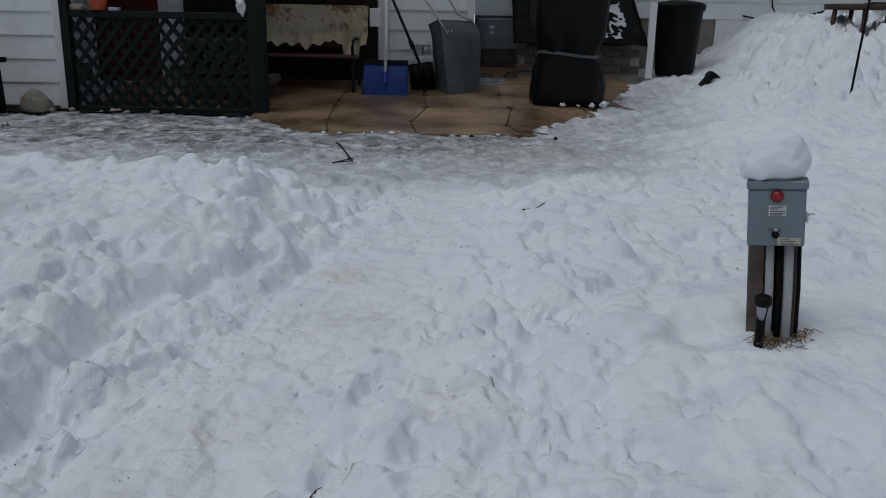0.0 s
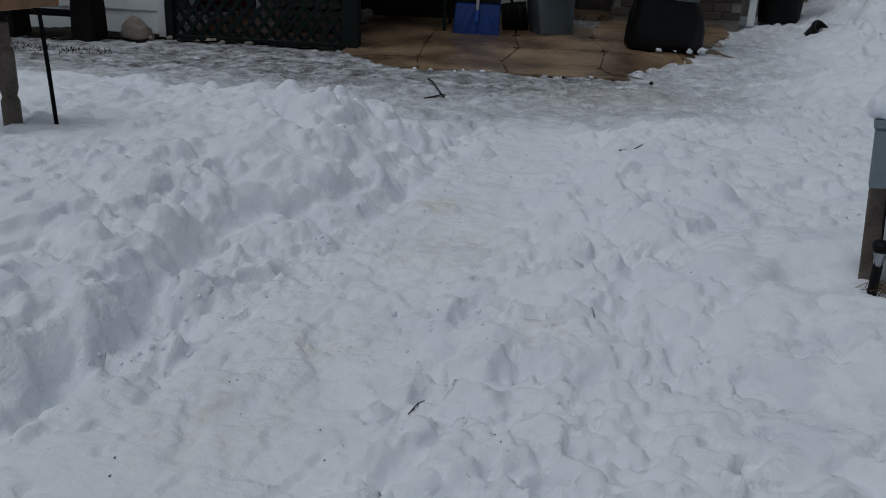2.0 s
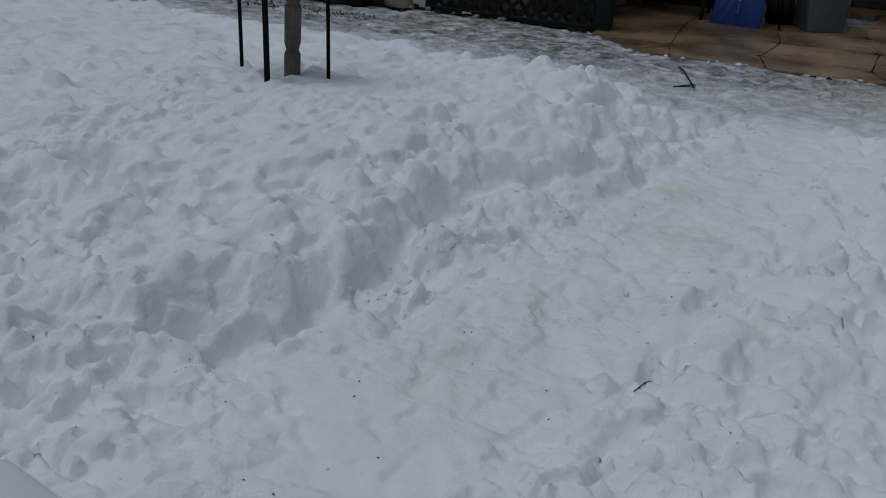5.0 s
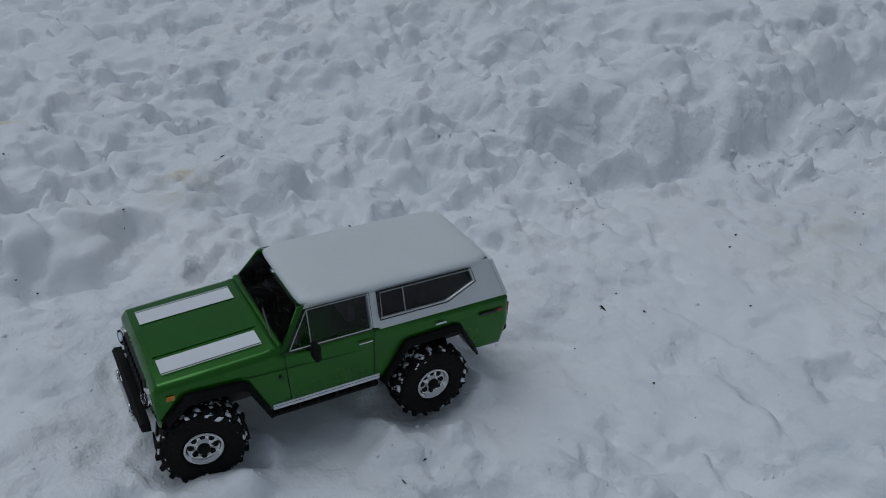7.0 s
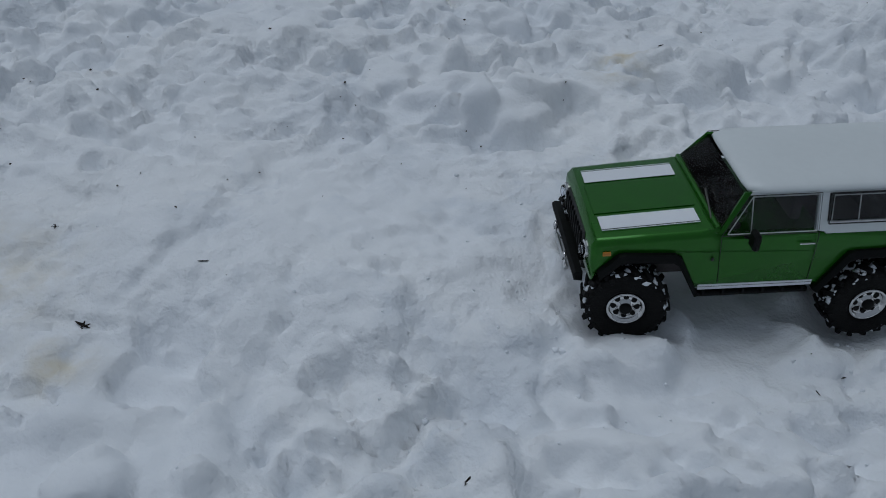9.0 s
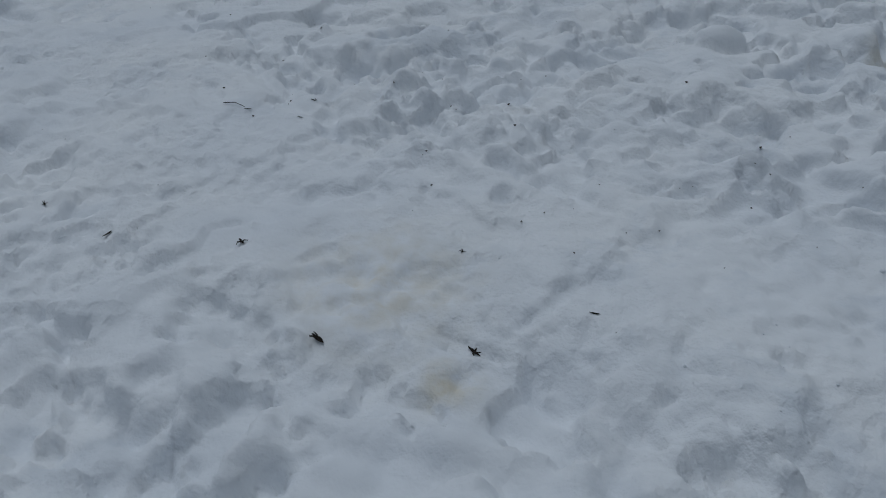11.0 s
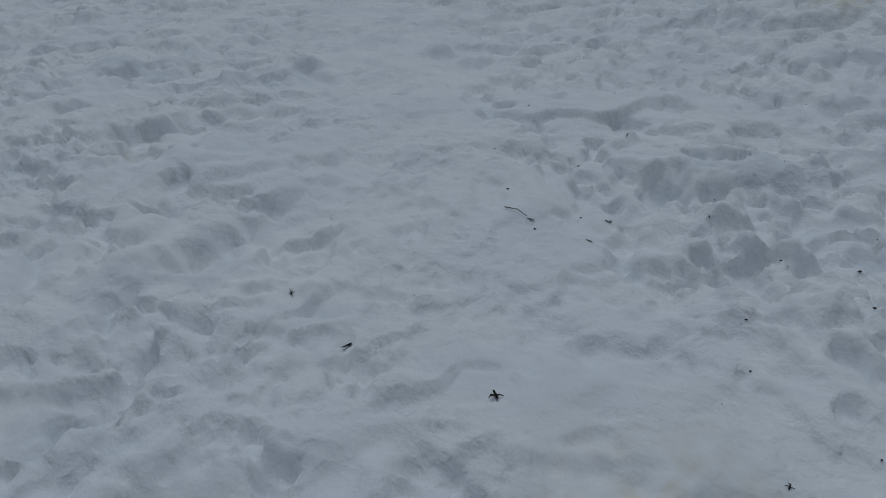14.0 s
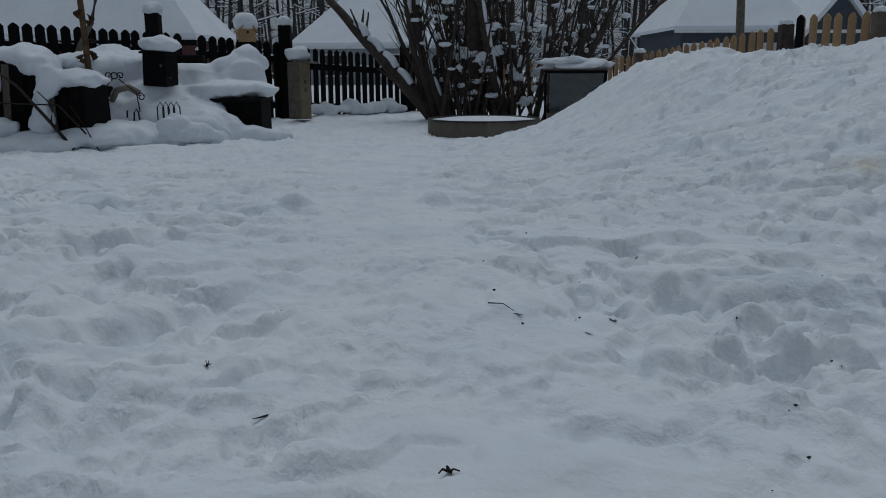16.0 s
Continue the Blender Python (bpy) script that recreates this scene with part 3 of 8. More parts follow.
def snow_ground():
    x, y = np.meshgrid(GX, GY)
    z = height(x, y).astype(float)
    worn = smooth(2.7, 3.3, y) * smooth(6.0, 5.2, y) * smooth(-3.4, -2.6, x) * smooth(0.9, 0.4, x)
    for k in range(3):
        mean = z.copy()
        mean[1:-1, 1:-1] = (z[:-2, 1:-1] + z[2:, 1:-1] + z[1:-1, :-2] + z[1:-1, 2:] + 2 * z[1:-1, 1:-1]) / 6
        z = z + worn * (mean - z)
    z = dents(x, y, z)
    GROUND["z"] = z
    ny, nx = x.shape
    idx = np.arange(nx * ny).reshape(ny, nx)
    quads = np.stack([idx[:-1, :-1], idx[:-1, 1:], idx[1:, 1:], idx[1:, :-1]], -1).reshape(-1, 4)
    me = bpy.data.meshes.new("snow_ground")
    me.vertices.add(nx * ny)
    me.vertices.foreach_set("co", np.stack([x, y, z], -1).astype(np.float32).ravel())
    me.loops.add(quads.size)
    me.loops.foreach_set("vertex_index", quads.astype(np.int32).ravel())
    me.polygons.add(len(quads))
    me.polygons.foreach_set("loop_start", np.arange(0, quads.size, 4, dtype=np.int32))
    me.polygons.foreach_set("use_smooth", np.ones(len(quads), bool))
    me.update()
    at = me.attributes.new("ice", "FLOAT", "POINT")
    at.data.foreach_set("value", ice_mask(x, y).astype(np.float32).ravel())
    stain = np.zeros(x.shape)
    for sx, sy, r, s in ((-0.80, -0.30, 0.13, 0.5), (-1.15, 0.80, 0.05, 0.8), (-0.61, -0.17, 0.04, 0.7), (-0.12, 3.35, 0.12, 0.6), (0.0, 2.9, 0.25, 0.3), (0.30, 2.16, 0.06, 0.5), (0.6, 6.2, 0.5, 0.35), (-1.19, 0.82, 0.045, 0.9), (-1.66, 0.62, 0.06, 0.8), (-0.35, 1.75, 0.22, 0.3), (-0.22, 2.15, 0.14, 0.3), (-2.98, -0.39, 0.10, 0.7), (-1.33, -1.72, 0.05, 0.6)):
        stain = np.maximum(stain, s * np.exp(-((x - sx) ** 2 + (y - sy) ** 2) / r ** 2))
    at = me.attributes.new("stain", "FLOAT", "POINT")
    at.data.foreach_set("value", stain.astype(np.float32).ravel())
    me.materials.append(snow_material())
    return tagged(new("ground", me), "trampled white snow with footprints, grey ice towards the house", "snow", kind="structure")


def snow_material():
    m = bpy.data.materials.new("trampled_snow")
    m.use_nodes = True
    n, l = m.node_tree.nodes, m.node_tree.links
    b = n["Principled BSDF"]
    b.inputs["Specular IOR Level"].default_value = 0.25
    geo = n.new("ShaderNodeNewGeometry")

    def tex(scale, detail=4.0, rough=0.55):
        t = n.new("ShaderNodeTexNoise")
        t.inputs["Scale"].default_value, t.inputs["Detail"].default_value, t.inputs["Roughness"].default_value = scale, detail, rough
        l.new(geo.outputs["Position"], t.inputs["Vector"])
        return t.outputs["Fac"]

    def attr(name):
        a = n.new("ShaderNodeAttribute")
        a.attribute_name = name
        return a.outputs["Fac"]

    def math_(op, a, c):
        q = n.new("ShaderNodeMath")
        q.operation = op
        q.use_clamp = True
        for i, v in enumerate((a, c)):
            if isinstance(v, float):
                q.inputs[i].default_value = v
            else:
                l.new(v, q.inputs[i])
        return q.outputs[0]

    def span(v, a, c):
        q = n.new("ShaderNodeMapRange")
        q.inputs["From Min"].default_value, q.inputs["From Max"].default_value = a, c
        l.new(v, q.inputs["Value"])
        return q.outputs[0]

    def mix(f, a, c):
        q = n.new("ShaderNodeMix")
        q.data_type = "RGBA"
        for k, v in (("Factor", f), ("A", a), ("B", c)):
            if isinstance(v, tuple):
                q.inputs[k].default_value = (*v, 1)
            else:
                l.new(v, q.inputs[k])
        return q.outputs["Result"]
    snow = mix(span(tex(2.5), 0.35, 0.65), (0.79, 0.82, 0.86), (0.84, 0.86, 0.88))
    glaze = math_("MULTIPLY", span(tex(5.5, 5.0, 0.6), 0.50, 0.60), span(tex(1.3), 0.40, 0.60))
    snow = mix(glaze, snow, (0.73, 0.765, 0.81))
    dirt = mix(span(tex(9.0, 6.0, 0.7), 0.4, 0.62), (0.09, 0.088, 0.082), (0.38, 0.39, 0.40))
    ice = math_("MULTIPLY", attr("ice"), span(tex(6.0, 8.0, 0.75), 0.30, 0.54))
    col = mix(ice, snow, dirt)
    st = math_("MULTIPLY", attr("stain"), span(tex(22.0, 4.0), 0.35, 0.65))
    col = mix(st, col, (0.64, 0.57, 0.41))
    v = n.new("ShaderNodeTexVoronoi")
    v.inputs["Scale"].default_value = 9.0
    l.new(geo.outputs["Position"], v.inputs["Vector"])
    speck = math_("MULTIPLY", span(v.outputs["Distance"], 0.022, 0.012), span(tex(1.7), 0.50, 0.56))
    col = mix(speck, col, (0.05, 0.035, 0.025))
    l.new(col, b.inputs["Base Color"])
    l.new(span(ice, 1.6, -0.1), b.inputs["Roughness"])
    bp = n.new("ShaderNodeBump")
    bp.inputs["Distance"].default_value = 0.025
    l.new(math_("ADD", span(tex(3.3, 3.0), 0.38, 0.7), 0.45), bp.inputs["Strength"])
    l.new(tex(13.0, 5.0, 0.54), bp.inputs["Height"])
    bp2 = n.new("ShaderNodeBump")
    bp2.inputs["Strength"].default_value, bp2.inputs["Distance"].default_value = 0.12, 0.002
    l.new(tex(160.0, 3.0, 0.5), bp2.inputs["Height"])
    vc = n.new("ShaderNodeTexVoronoi")
    vc.feature = "SMOOTH_F1"
    vc.inputs["Scale"].default_value, vc.inputs["Smoothness"].default_value, vc.inputs["Randomness"].default_value = 48.0, 0.25, 1.0
    wob = n.new("ShaderNodeVectorMath")
    wob.operation = "MULTIPLY_ADD"
    wn_ = n.new("ShaderNodeTexNoise")
    wn_.inputs["Scale"].default_value = 40.0
    l.new(geo.outputs["Position"], wn_.inputs["Vector"])
    l.new(wn_.outputs["Color"], wob.inputs[0])
    wob.inputs[1].default_value = (0.03, 0.03, 0.03)
    l.new(geo.outputs["Position"], wob.inputs[2])
    l.new(wob.outputs[0], vc.inputs["Vector"])
    bp3 = n.new("ShaderNodeBump")
    bp3.invert = True
    bp3.inputs["Distance"].default_value = 0.007
    l.new(math_("MULTIPLY", span(tex(5.0, 3.0), 0.42, 0.62), 0.3), bp3.inputs["Strength"])
    l.new(vc.outputs["Distance"], bp3.inputs["Height"])
    l.new(bp.outputs[0], bp3.inputs["Normal"])
    l.new(bp3.outputs[0], bp2.inputs["Normal"]), l.new(bp2.outputs[0], b.inputs["Normal"])
    return m


GROUND = {}


def ground_z(px, py):
    """Height of the snow at a place, read off the built grid."""
    i, j = int(np.searchsorted(GX, px)), int(np.searchsorted(GY, py))
    u, v = (px - GX[i - 1]) / (GX[i] - GX[i - 1]), (py - GY[j - 1]) / (GY[j] - GY[j - 1])
    g = GROUND["z"]
    return float((g[j - 1, i - 1] * (1 - u) + g[j - 1, i] * u) * (1 - v) + (g[j, i - 1] * (1 - u) + g[j, i] * u) * v)


ground = snow_ground()
TRUCK_POSE = pose(-0.5466, 0.6629, 0.0165, -1.8, 1.5, 167.7) @ Matrix.Diagonal((0.93, 0.93, 0.93, 1))


# ---- house ----
def board_mesh(length, high=0.225, thick=0.022):
    """One lap-siding board: thick at its lower edge, lying on the one below."""
    bm = prism([(0, 0), (-thick, 0.0), (-thick, 0.012), (-0.006, high), (0, high)], 0, length)
    return mesh_of(bm, PAINT_WHITE)


def sided_wall(name, label, x0, x1, y, z0, z1, first, core, depth=0.16):
    wall = solid(name, box(x0, x1, y, y + depth, z0, z1), core, label, "wall", kind="structure")
    me = board_mesh(x1 - x0)
    z = first
    while z < z1 - 0.1:
        b = part("board", me, None, wall)
        b.location = (x0, y - 0.002, z)
        z += 0.213
    return wall


wall_left = sided_wall("wall_left", "white lap-siding house wall, lower edge stained", -11.0, -3.57, 8.26, -0.3, 3.5, 0.055, CONCRETE)
wall_back = sided_wall("wall_back", "white lap-siding wall in the shade of the porch", -4.7, 0.24, 10.05, -0.2, 2.7, 0.335, CONCRETE)
wall_right = sided_wall("wall_right", "white lap-siding wall above a pale foundation", 0.26, 13.0, 11.62, -0.2, 2.7, 0.93, CONCRETE)
wall_side = solid("wall_side", box(-4.86, -4.7, 8.42, 10.2, -0.2, 2.7, 0.004), PAINT_WHITE, "white painted end wall inside the porch", "wall", kind="structure")
wall_step = solid("wall_step", box(0.08, 0.24, 10.23, 11.62, -0.2, 2.7, 0.004), PAINT_WHITE, "white side wall of the house corner", "wall", kind="structure")
for nm, (x0, x1, y0, y1) in (("trim_corner", (-3.57, -3.475, 8.22, 8.30)), ("trim_corner_porch", (-0.79, -0.67, 10.005, 10.05)), ("trim_corner_right", (0.19, 0.265, 10.0, 10.08))):
    solid(nm, box(x0, x1, y0, y1, 0.03, 2.7, 0.004), TRIM_WHITE, "white painted corner board", "trim", kind="structure")
# House roofs stand out of view, added to keep sky light off the walls.
solid("unseen_house_roof", prism([(7.95, 3.42), (7.95, 3.52), (13.0, 5.6), (17.0, 3.8), (17, 3.7)], -11.5, -3.6), CONCRETE, "unseen house roof added to shade the left wall", "roof", kind="structure")
# Unseen porch roof, inferred from the corner post, keeps the porch in shade.
solid("unseen_porch_roof", box(-3.56, -1.56, 8.02, 10.05, 3.30, 3.44, 0.01), CONCRETE, "unseen flat roof above the corner post that shades the porch", "roof", kind="structure")
solid("unseen_roof_right", prism([(11.1, 2.66), (11.1, 2.76), (15.0, 5.0), (17.0, 3.2)], -0.6, 13.0), CONCRETE, "unseen roof added to shade the right wall", "roof", kind="structure")
solid("foundation", box(3.3, 6.2, 11.585, 11.615, 0.2, 0.925), TRIM_WHITE, "pale painted foundation panel under the siding", "wall", kind="structure")
vent = thing("foundation_vent", pose(5.05, 11.575, 0.83), "dark louvred basement vent in the foundation", "vent")
part("frame", box(-0.3, 0.3, -0.012, 0.012, -0.05, 0.06, 0.004), BLACK_PLASTIC, vent)
for i in range(3):
    part("slat", box(-0.28, 0.28, -0.022, -0.004, -0.04 + 0.03 * i, -0.025 + 0.03 * i), BLACK_PLASTIC, vent)

# Dark boards added over the back wall put the porch shade into colour.
shade_boards = material("porch_shade_boards", (0.020, 0.014, 0.011), 0.85, vary=0.3, scale=5.0, spec=0.2)
panel = solid("porch_shade_panel", box(-2.95, -0.80, 9.985, 10.02, 0.1, 2.6), shade_boards, "added dark brown boards that paint the shade at the porch back", "panelling", kind="structure")
for i in range(11):
    part("board", box(-2.95 + 0.195 * i, -2.762 + 0.195 * i, 9.968, 9.985, 0.12, 2.6, 0.004), shade_boards, panel)


def red_door():
    d = tagged(new("door_1"), "dark red panelled house door with white casing", "door", kind="structure")
    d.matrix_world = pose(-3.60, 10.02, 0.13)
    part("door_leaf", box(-0.36, 0.36, -0.05, -0.01, 0, 2.0, 0.006), RED_PAINT, d)
    for z0, z1 in ((0.12, 0.85), (1.0, 1.85)):
        for x in (-0.18, 0.18):
            part("panel", box(x - 0.13, x + 0.13, -0.062, -0.045, z0, z1, 0.008), RED_PAINT, d)
    for x0, x1 in ((-0.44, -0.365), (0.365, 0.44)):
        part("casing", box(x0, x1, -0.055, 0.0, 0, 2.06, 0.004), TRIM_WHITE, d, "white painted casing")
    part("handle", lathe([(0.012, 0), (0.028, 0.02), (0.028, 0.05), (0.01, 0.06)], 14, m=pose(0.3, -0.05, 1.0, 90)), STEEL, d, "round steel knob", True)


red_door()


def lattice_screen():
    t = thing("lattice_screen", pose(0, 8.2, 0), "dark green wooden lattice screen beside the porch post", "lattice")
    x0, x1, z0, z1 = -3.40, -1.75, 0.06, 0.865
    part("post", box(-3.47, -3.39, -0.045, 0.045, -0.05, 3.30, 0.006), DARK_GREEN, t)
    part("corner_post", box(-1.75, -1.605, -0.06, 0.08, -0.08, 3.30, 0.006), DARK_GREEN, t)
    part("top_rail", box(x0 + 0.01, x1, -0.035, 0.04, 0.862, 0.925, 0.005), DARK_GREEN, t)
    part("bottom_rail", box(x0 + 0.01, x1, -0.03, 0.03, -0.01, 0.065, 0.005), DARK_GREEN, t)
    w, h, pitch, k = x1 - x0, z1 - z0, 0.128, 1.25
    for side in (1, -1):
        u = -h / k
        i = 0
        while u < w:
            # a slat runs from (u, 0) up with slope k, mirrored for the second layer
            a, b = max(u, 0.0), min(u + h / k, w)
            if b - a > 0.03:
                za, zb = (a - u) * k, (b - u) * k
                pa, pb = Vector((a, 0, za)), Vector((b, 0, zb))
                if side < 0:
                    pa.x, pb.x = w - pa.x, w - pb.x
                d = (pb - pa).normalized()
                nrm = Vector((-d.z, 0, d.x)) * 0.019
                y = -0.011 if side > 0 else 0.003
                bm = bmesh.new()
                ring = [pa + nrm, pa - nrm, pb - nrm, pb + nrm]
                f = [bm.verts.new((x0 + p.x, y, z0 + p.z)) for p in ring]
                g = [bm.verts.new((x0 + p.x, y + 0.009, z0 + p.z)) for p in ring]
                bm.faces.new(f), bm.faces.new(g[::-1])
                for q in range(4):
                    bm.faces.new((f[q], g[q], g[(q + 1) % 4], f[(q + 1) % 4]))
                bmesh.ops.recalc_face_normals(bm, faces=bm.faces[:])
                part("slat", bm, DARK_GREEN, t)
            u += pitch
            i += 1
    return t


lattice_screen()
solid("rail_stone", lump(-3.3, 8.19, 0.952, 0.075, 0.05, 0.035, 4.0, 0.3), STONE, "round tan stone lying on the lattice rail", "stone", smooth=True)
b = lathe([(0.055, 0), (0.068, 0.01), (0.085, 0.12), (0.09, 0.2), (0.075, 0.2), (0.07, 0.19)], 20, m=pose(-3.12, 8.2, 0.925, 0, 0, 0))
ORANGE = material("orange_plastic", (0.55, 0.09, 0.035), 0.5, vary=0.1, scale=7.0)
solid("orange_bucket", b, ORANGE, "faded orange plastic bucket standing on the rail", "bucket", smooth=True)
CARTON = material("blue_white_card", (0.10, 0.14, 0.35), 0.6, scale=14.0, second=(0.45, 0.5, 0.6))
solid("carton", box(-3.02, -2.92, 8.17, 8.22, 0.925, 0.955, 0.004), CARTON, "small blue and white carton on the rail", "carton")
solid("rag", lump(-1.80, 8.17, 0.985, 0.045, 0.04, 0.075, 9.0, 0.7), TRIM_WHITE, "crumpled white rag hung on the rail end", "rag", smooth=True)


def firewood():
    t = thing("firewood_stack", pose(-2.12, 8.85, 0.10), "low dark stack of split firewood behind the lattice", "firewood")
    rs = random.Random(4)
    for row in range(5):
        for i in range(6 - row // 2):
            x = -0.38 + 0.14 * i + 0.07 * (row % 2) + rs.uniform(-0.01, 0.01)
            r = rs.uniform(0.055, 0.07)
            own = lathe([(r * 0.97, -0.2), (r, -0.19), (r, 0.19), (r * 0.97, 0.2)], 7, wobble=0.1, m=pose(x, 0, 0.065 + 0.115 * row, 90, rs.uniform(0, 360), 0))
            part("log", own, BARK, t)


firewood()

# ---- patio ----
def patio():
    t = tagged(new("patio"), "wet brown flagstone patio with dark open joints", "patio", kind="structure")
    rs = random.Random(8)
    xs = [-3.4, -2.55, -1.75, -0.95, -0.15, 0.62, 1.35, 2.0]
    ys = [7.12, 7.75, 8.5, 9.2, 9.95, 10.7, 11.55]
    pts = {}
    for i, x in enumerate(xs):
        for j, y in enumerate(ys):
            pts[i, j] = (x + rs.uniform(-0.12, 0.12) * (0 < i < len(xs) - 1), y + rs.uniform(-0.1, 0.1) * (0 < j < len(ys) - 1))
    for i in range(len(xs) - 1):
        for j in range(len(ys) - 1):
            q = [pts[i, j], pts[i + 1, j], pts[i + 1, j + 1], pts[i, j + 1]]
            cx, cy = sum(p[0] for p in q) / 4, sum(p[1] for p in q) / 4
            if (cy > 9.95 and cx < 0.2) or (cx < -1.75 and cy < 8.2):
                continue
            bm = bmesh.new()
            top, low = [], []
            for k in range(4):
                a, b2 = q[k], q[(k + 1) % 4]
                for f in (0.06, 0.5, 0.94):
                    x, y = a[0] + (b2[0] - a[0]) * f, a[1] + (b2[1] - a[1]) * f
                    x, y = cx + (x - cx) * 0.985 + rs.uniform(-0.006, 0.006), cy + (y - cy) * 0.985 + rs.uniform(-0.006, 0.006)
                    z = patio_z(x, y) - 0.05 * float(smooth(0.06, -0.25, patio_edge(np.array([x]), np.array([y])))[0])
                    top.append(bm.verts.new((x, y, z))), low.append(bm.verts.new((x, y, z - 0.12)))
            bm.faces.new(top)
            for k in range(12):
                bm.faces.new((top[k], low[k], low[(k + 1) % 12], top[(k + 1) % 12]))
            bmesh.ops.recalc_face_normals(bm, faces=bm.faces[:])
            part("flagstone", bm, SLAB, t)
    return t


def patio_z(x, y):
    return float(patio_level(y)) + 0.004


patio()

# ---- porch things ----
def garden_bench():
    z = 0.105
    t = thing("garden_bench", pose(-1.52, 9.2, z), "garden bench of dark red slats with green cast-iron ends", "bench")
    seat_red = material("dark_red_slat", (0.06, 0.016, 0.013), 0.5, vary=0.2, scale=7.0)
    for i in range(5):
        part("seat_slat", box(-0.62, 0.58, 0.0 + 0.085 * i, 0.07 + 0.085 * i, 0.385, 0.41, 0.004), seat_red, t)
    for i in range(4):
        part("back_slat", box(-0.62, 0.58, 0.44 + 0.018 * i, 0.462 + 0.018 * i, 0.47 + 0.105 * i, 0.55 + 0.105 * i, 0.004), seat_red, t)
    part("back_rail", tube([(-0.64, 0.5, 0.87), (0.0, 0.5, 0.875), (0.6, 0.5, 0.87)], 0.014, 10), GREY_STEEL, t, "dull steel tube along the back", True)
    for x in (-0.6, 0.56):
        e = part("bench_end", tube([(x, 0.02, 0.0), (x, 0.035, 0.12), (x, 0.015, 0.28), (x, 0.03, 0.42), (x, 0.0, 0.5), (x, 0.05, 0.55), (x, 0.2, 0.575), (x, 0.4, 0.565), (x, 0.47, 0.6)], 0.017, 8), DARK_GREEN, t, "green cast-iron end with scrolled arm", True)
        part("leg", tube([(x, 0.5, 0.0), (x, 0.44, 0.2), (x, 0.45, 0.4), (x, 0.5, 0.87)], 0.018, 8), DARK_GREEN, e, "", True)
        part("scroll", tube([(x, 0.05 + 0.04 * math.cos(a) * (1 - a / 9), 0.53 + 0.045 * math.sin(a) * (1 - a / 9)) for a in [0.6 * i for i in range(13)]], 0.010, 6), DARK_GREEN, e, "", True)
        part("scroll", tube([(x, 0.1 + 0.06 * math.cos(a) * (1 - a / 9), 0.33 + 0.07 * math.sin(a) * (1 - a / 9)) for a in [0.6 * i for i in range(13)]], 0.010, 6), DARK_GREEN, e, "", True)
        part("stretcher", tube([(x, 0.03, 0.12), (x, 0.25, 0.19), (x, 0.45, 0.14)], 0.011, 6), DARK_GREEN, e, "", True)
    return t


garden_bench()


def hide():
    """A hide with thick fur hung over the back of the bench, falling to the seat."""
    bm = bmesh.new()
    nx, nz = 60, 34
    grid = []
    for i in range(nx + 1):
        col = []
        u = i / nx
        low = 0.62 + 0.07 * noise.noise(Vector((u * 5, 0, 2))) + 0.06 * noise.noise(Vector((u * 17, 3, 2))) - (0.14 if 0.80 < u < 0.95 else 0)
        for j in range(nz + 1):
            v = j / nz
            x = -2.12 + 1.27 * u
            z = 1.015 - v * (1.0 - low + 0.02)
            y = 9.655 - 0.09 * v - 0.035 * math.sin(v * 2.8) + 0.02 * noise.noise(Vector((x * 6, z * 6, 1))) + 0.012 * noise.noise(Vector((x * 30, z * 22, 1)))
            y -= 0.12 * smooth(0.72, 1.0, v)
            col.append(bm.verts.new((x, y, z)))
        grid.append(col)
    for a, b in zip(grid, grid[1:]):
        for j in range(nz):
            bm.faces.new((a[j], b[j], b[j + 1], a[j + 1]))
    bmesh.ops.solidify(bm, geom=bm.faces[:], thickness=0.03)
    return solid("hide", bm, FUR, "cream and brown furry hide draped over the bench back", "hide", smooth=True)


hide()


def flap():
    bm = box(-0.84, -0.72, 9.66, 9.68, 0.80, 0.99, 0.004)
    solid("paper_sheet", bm, TRIM_WHITE, "pale sheet hung at the end of the bench", "sheet")


flap()


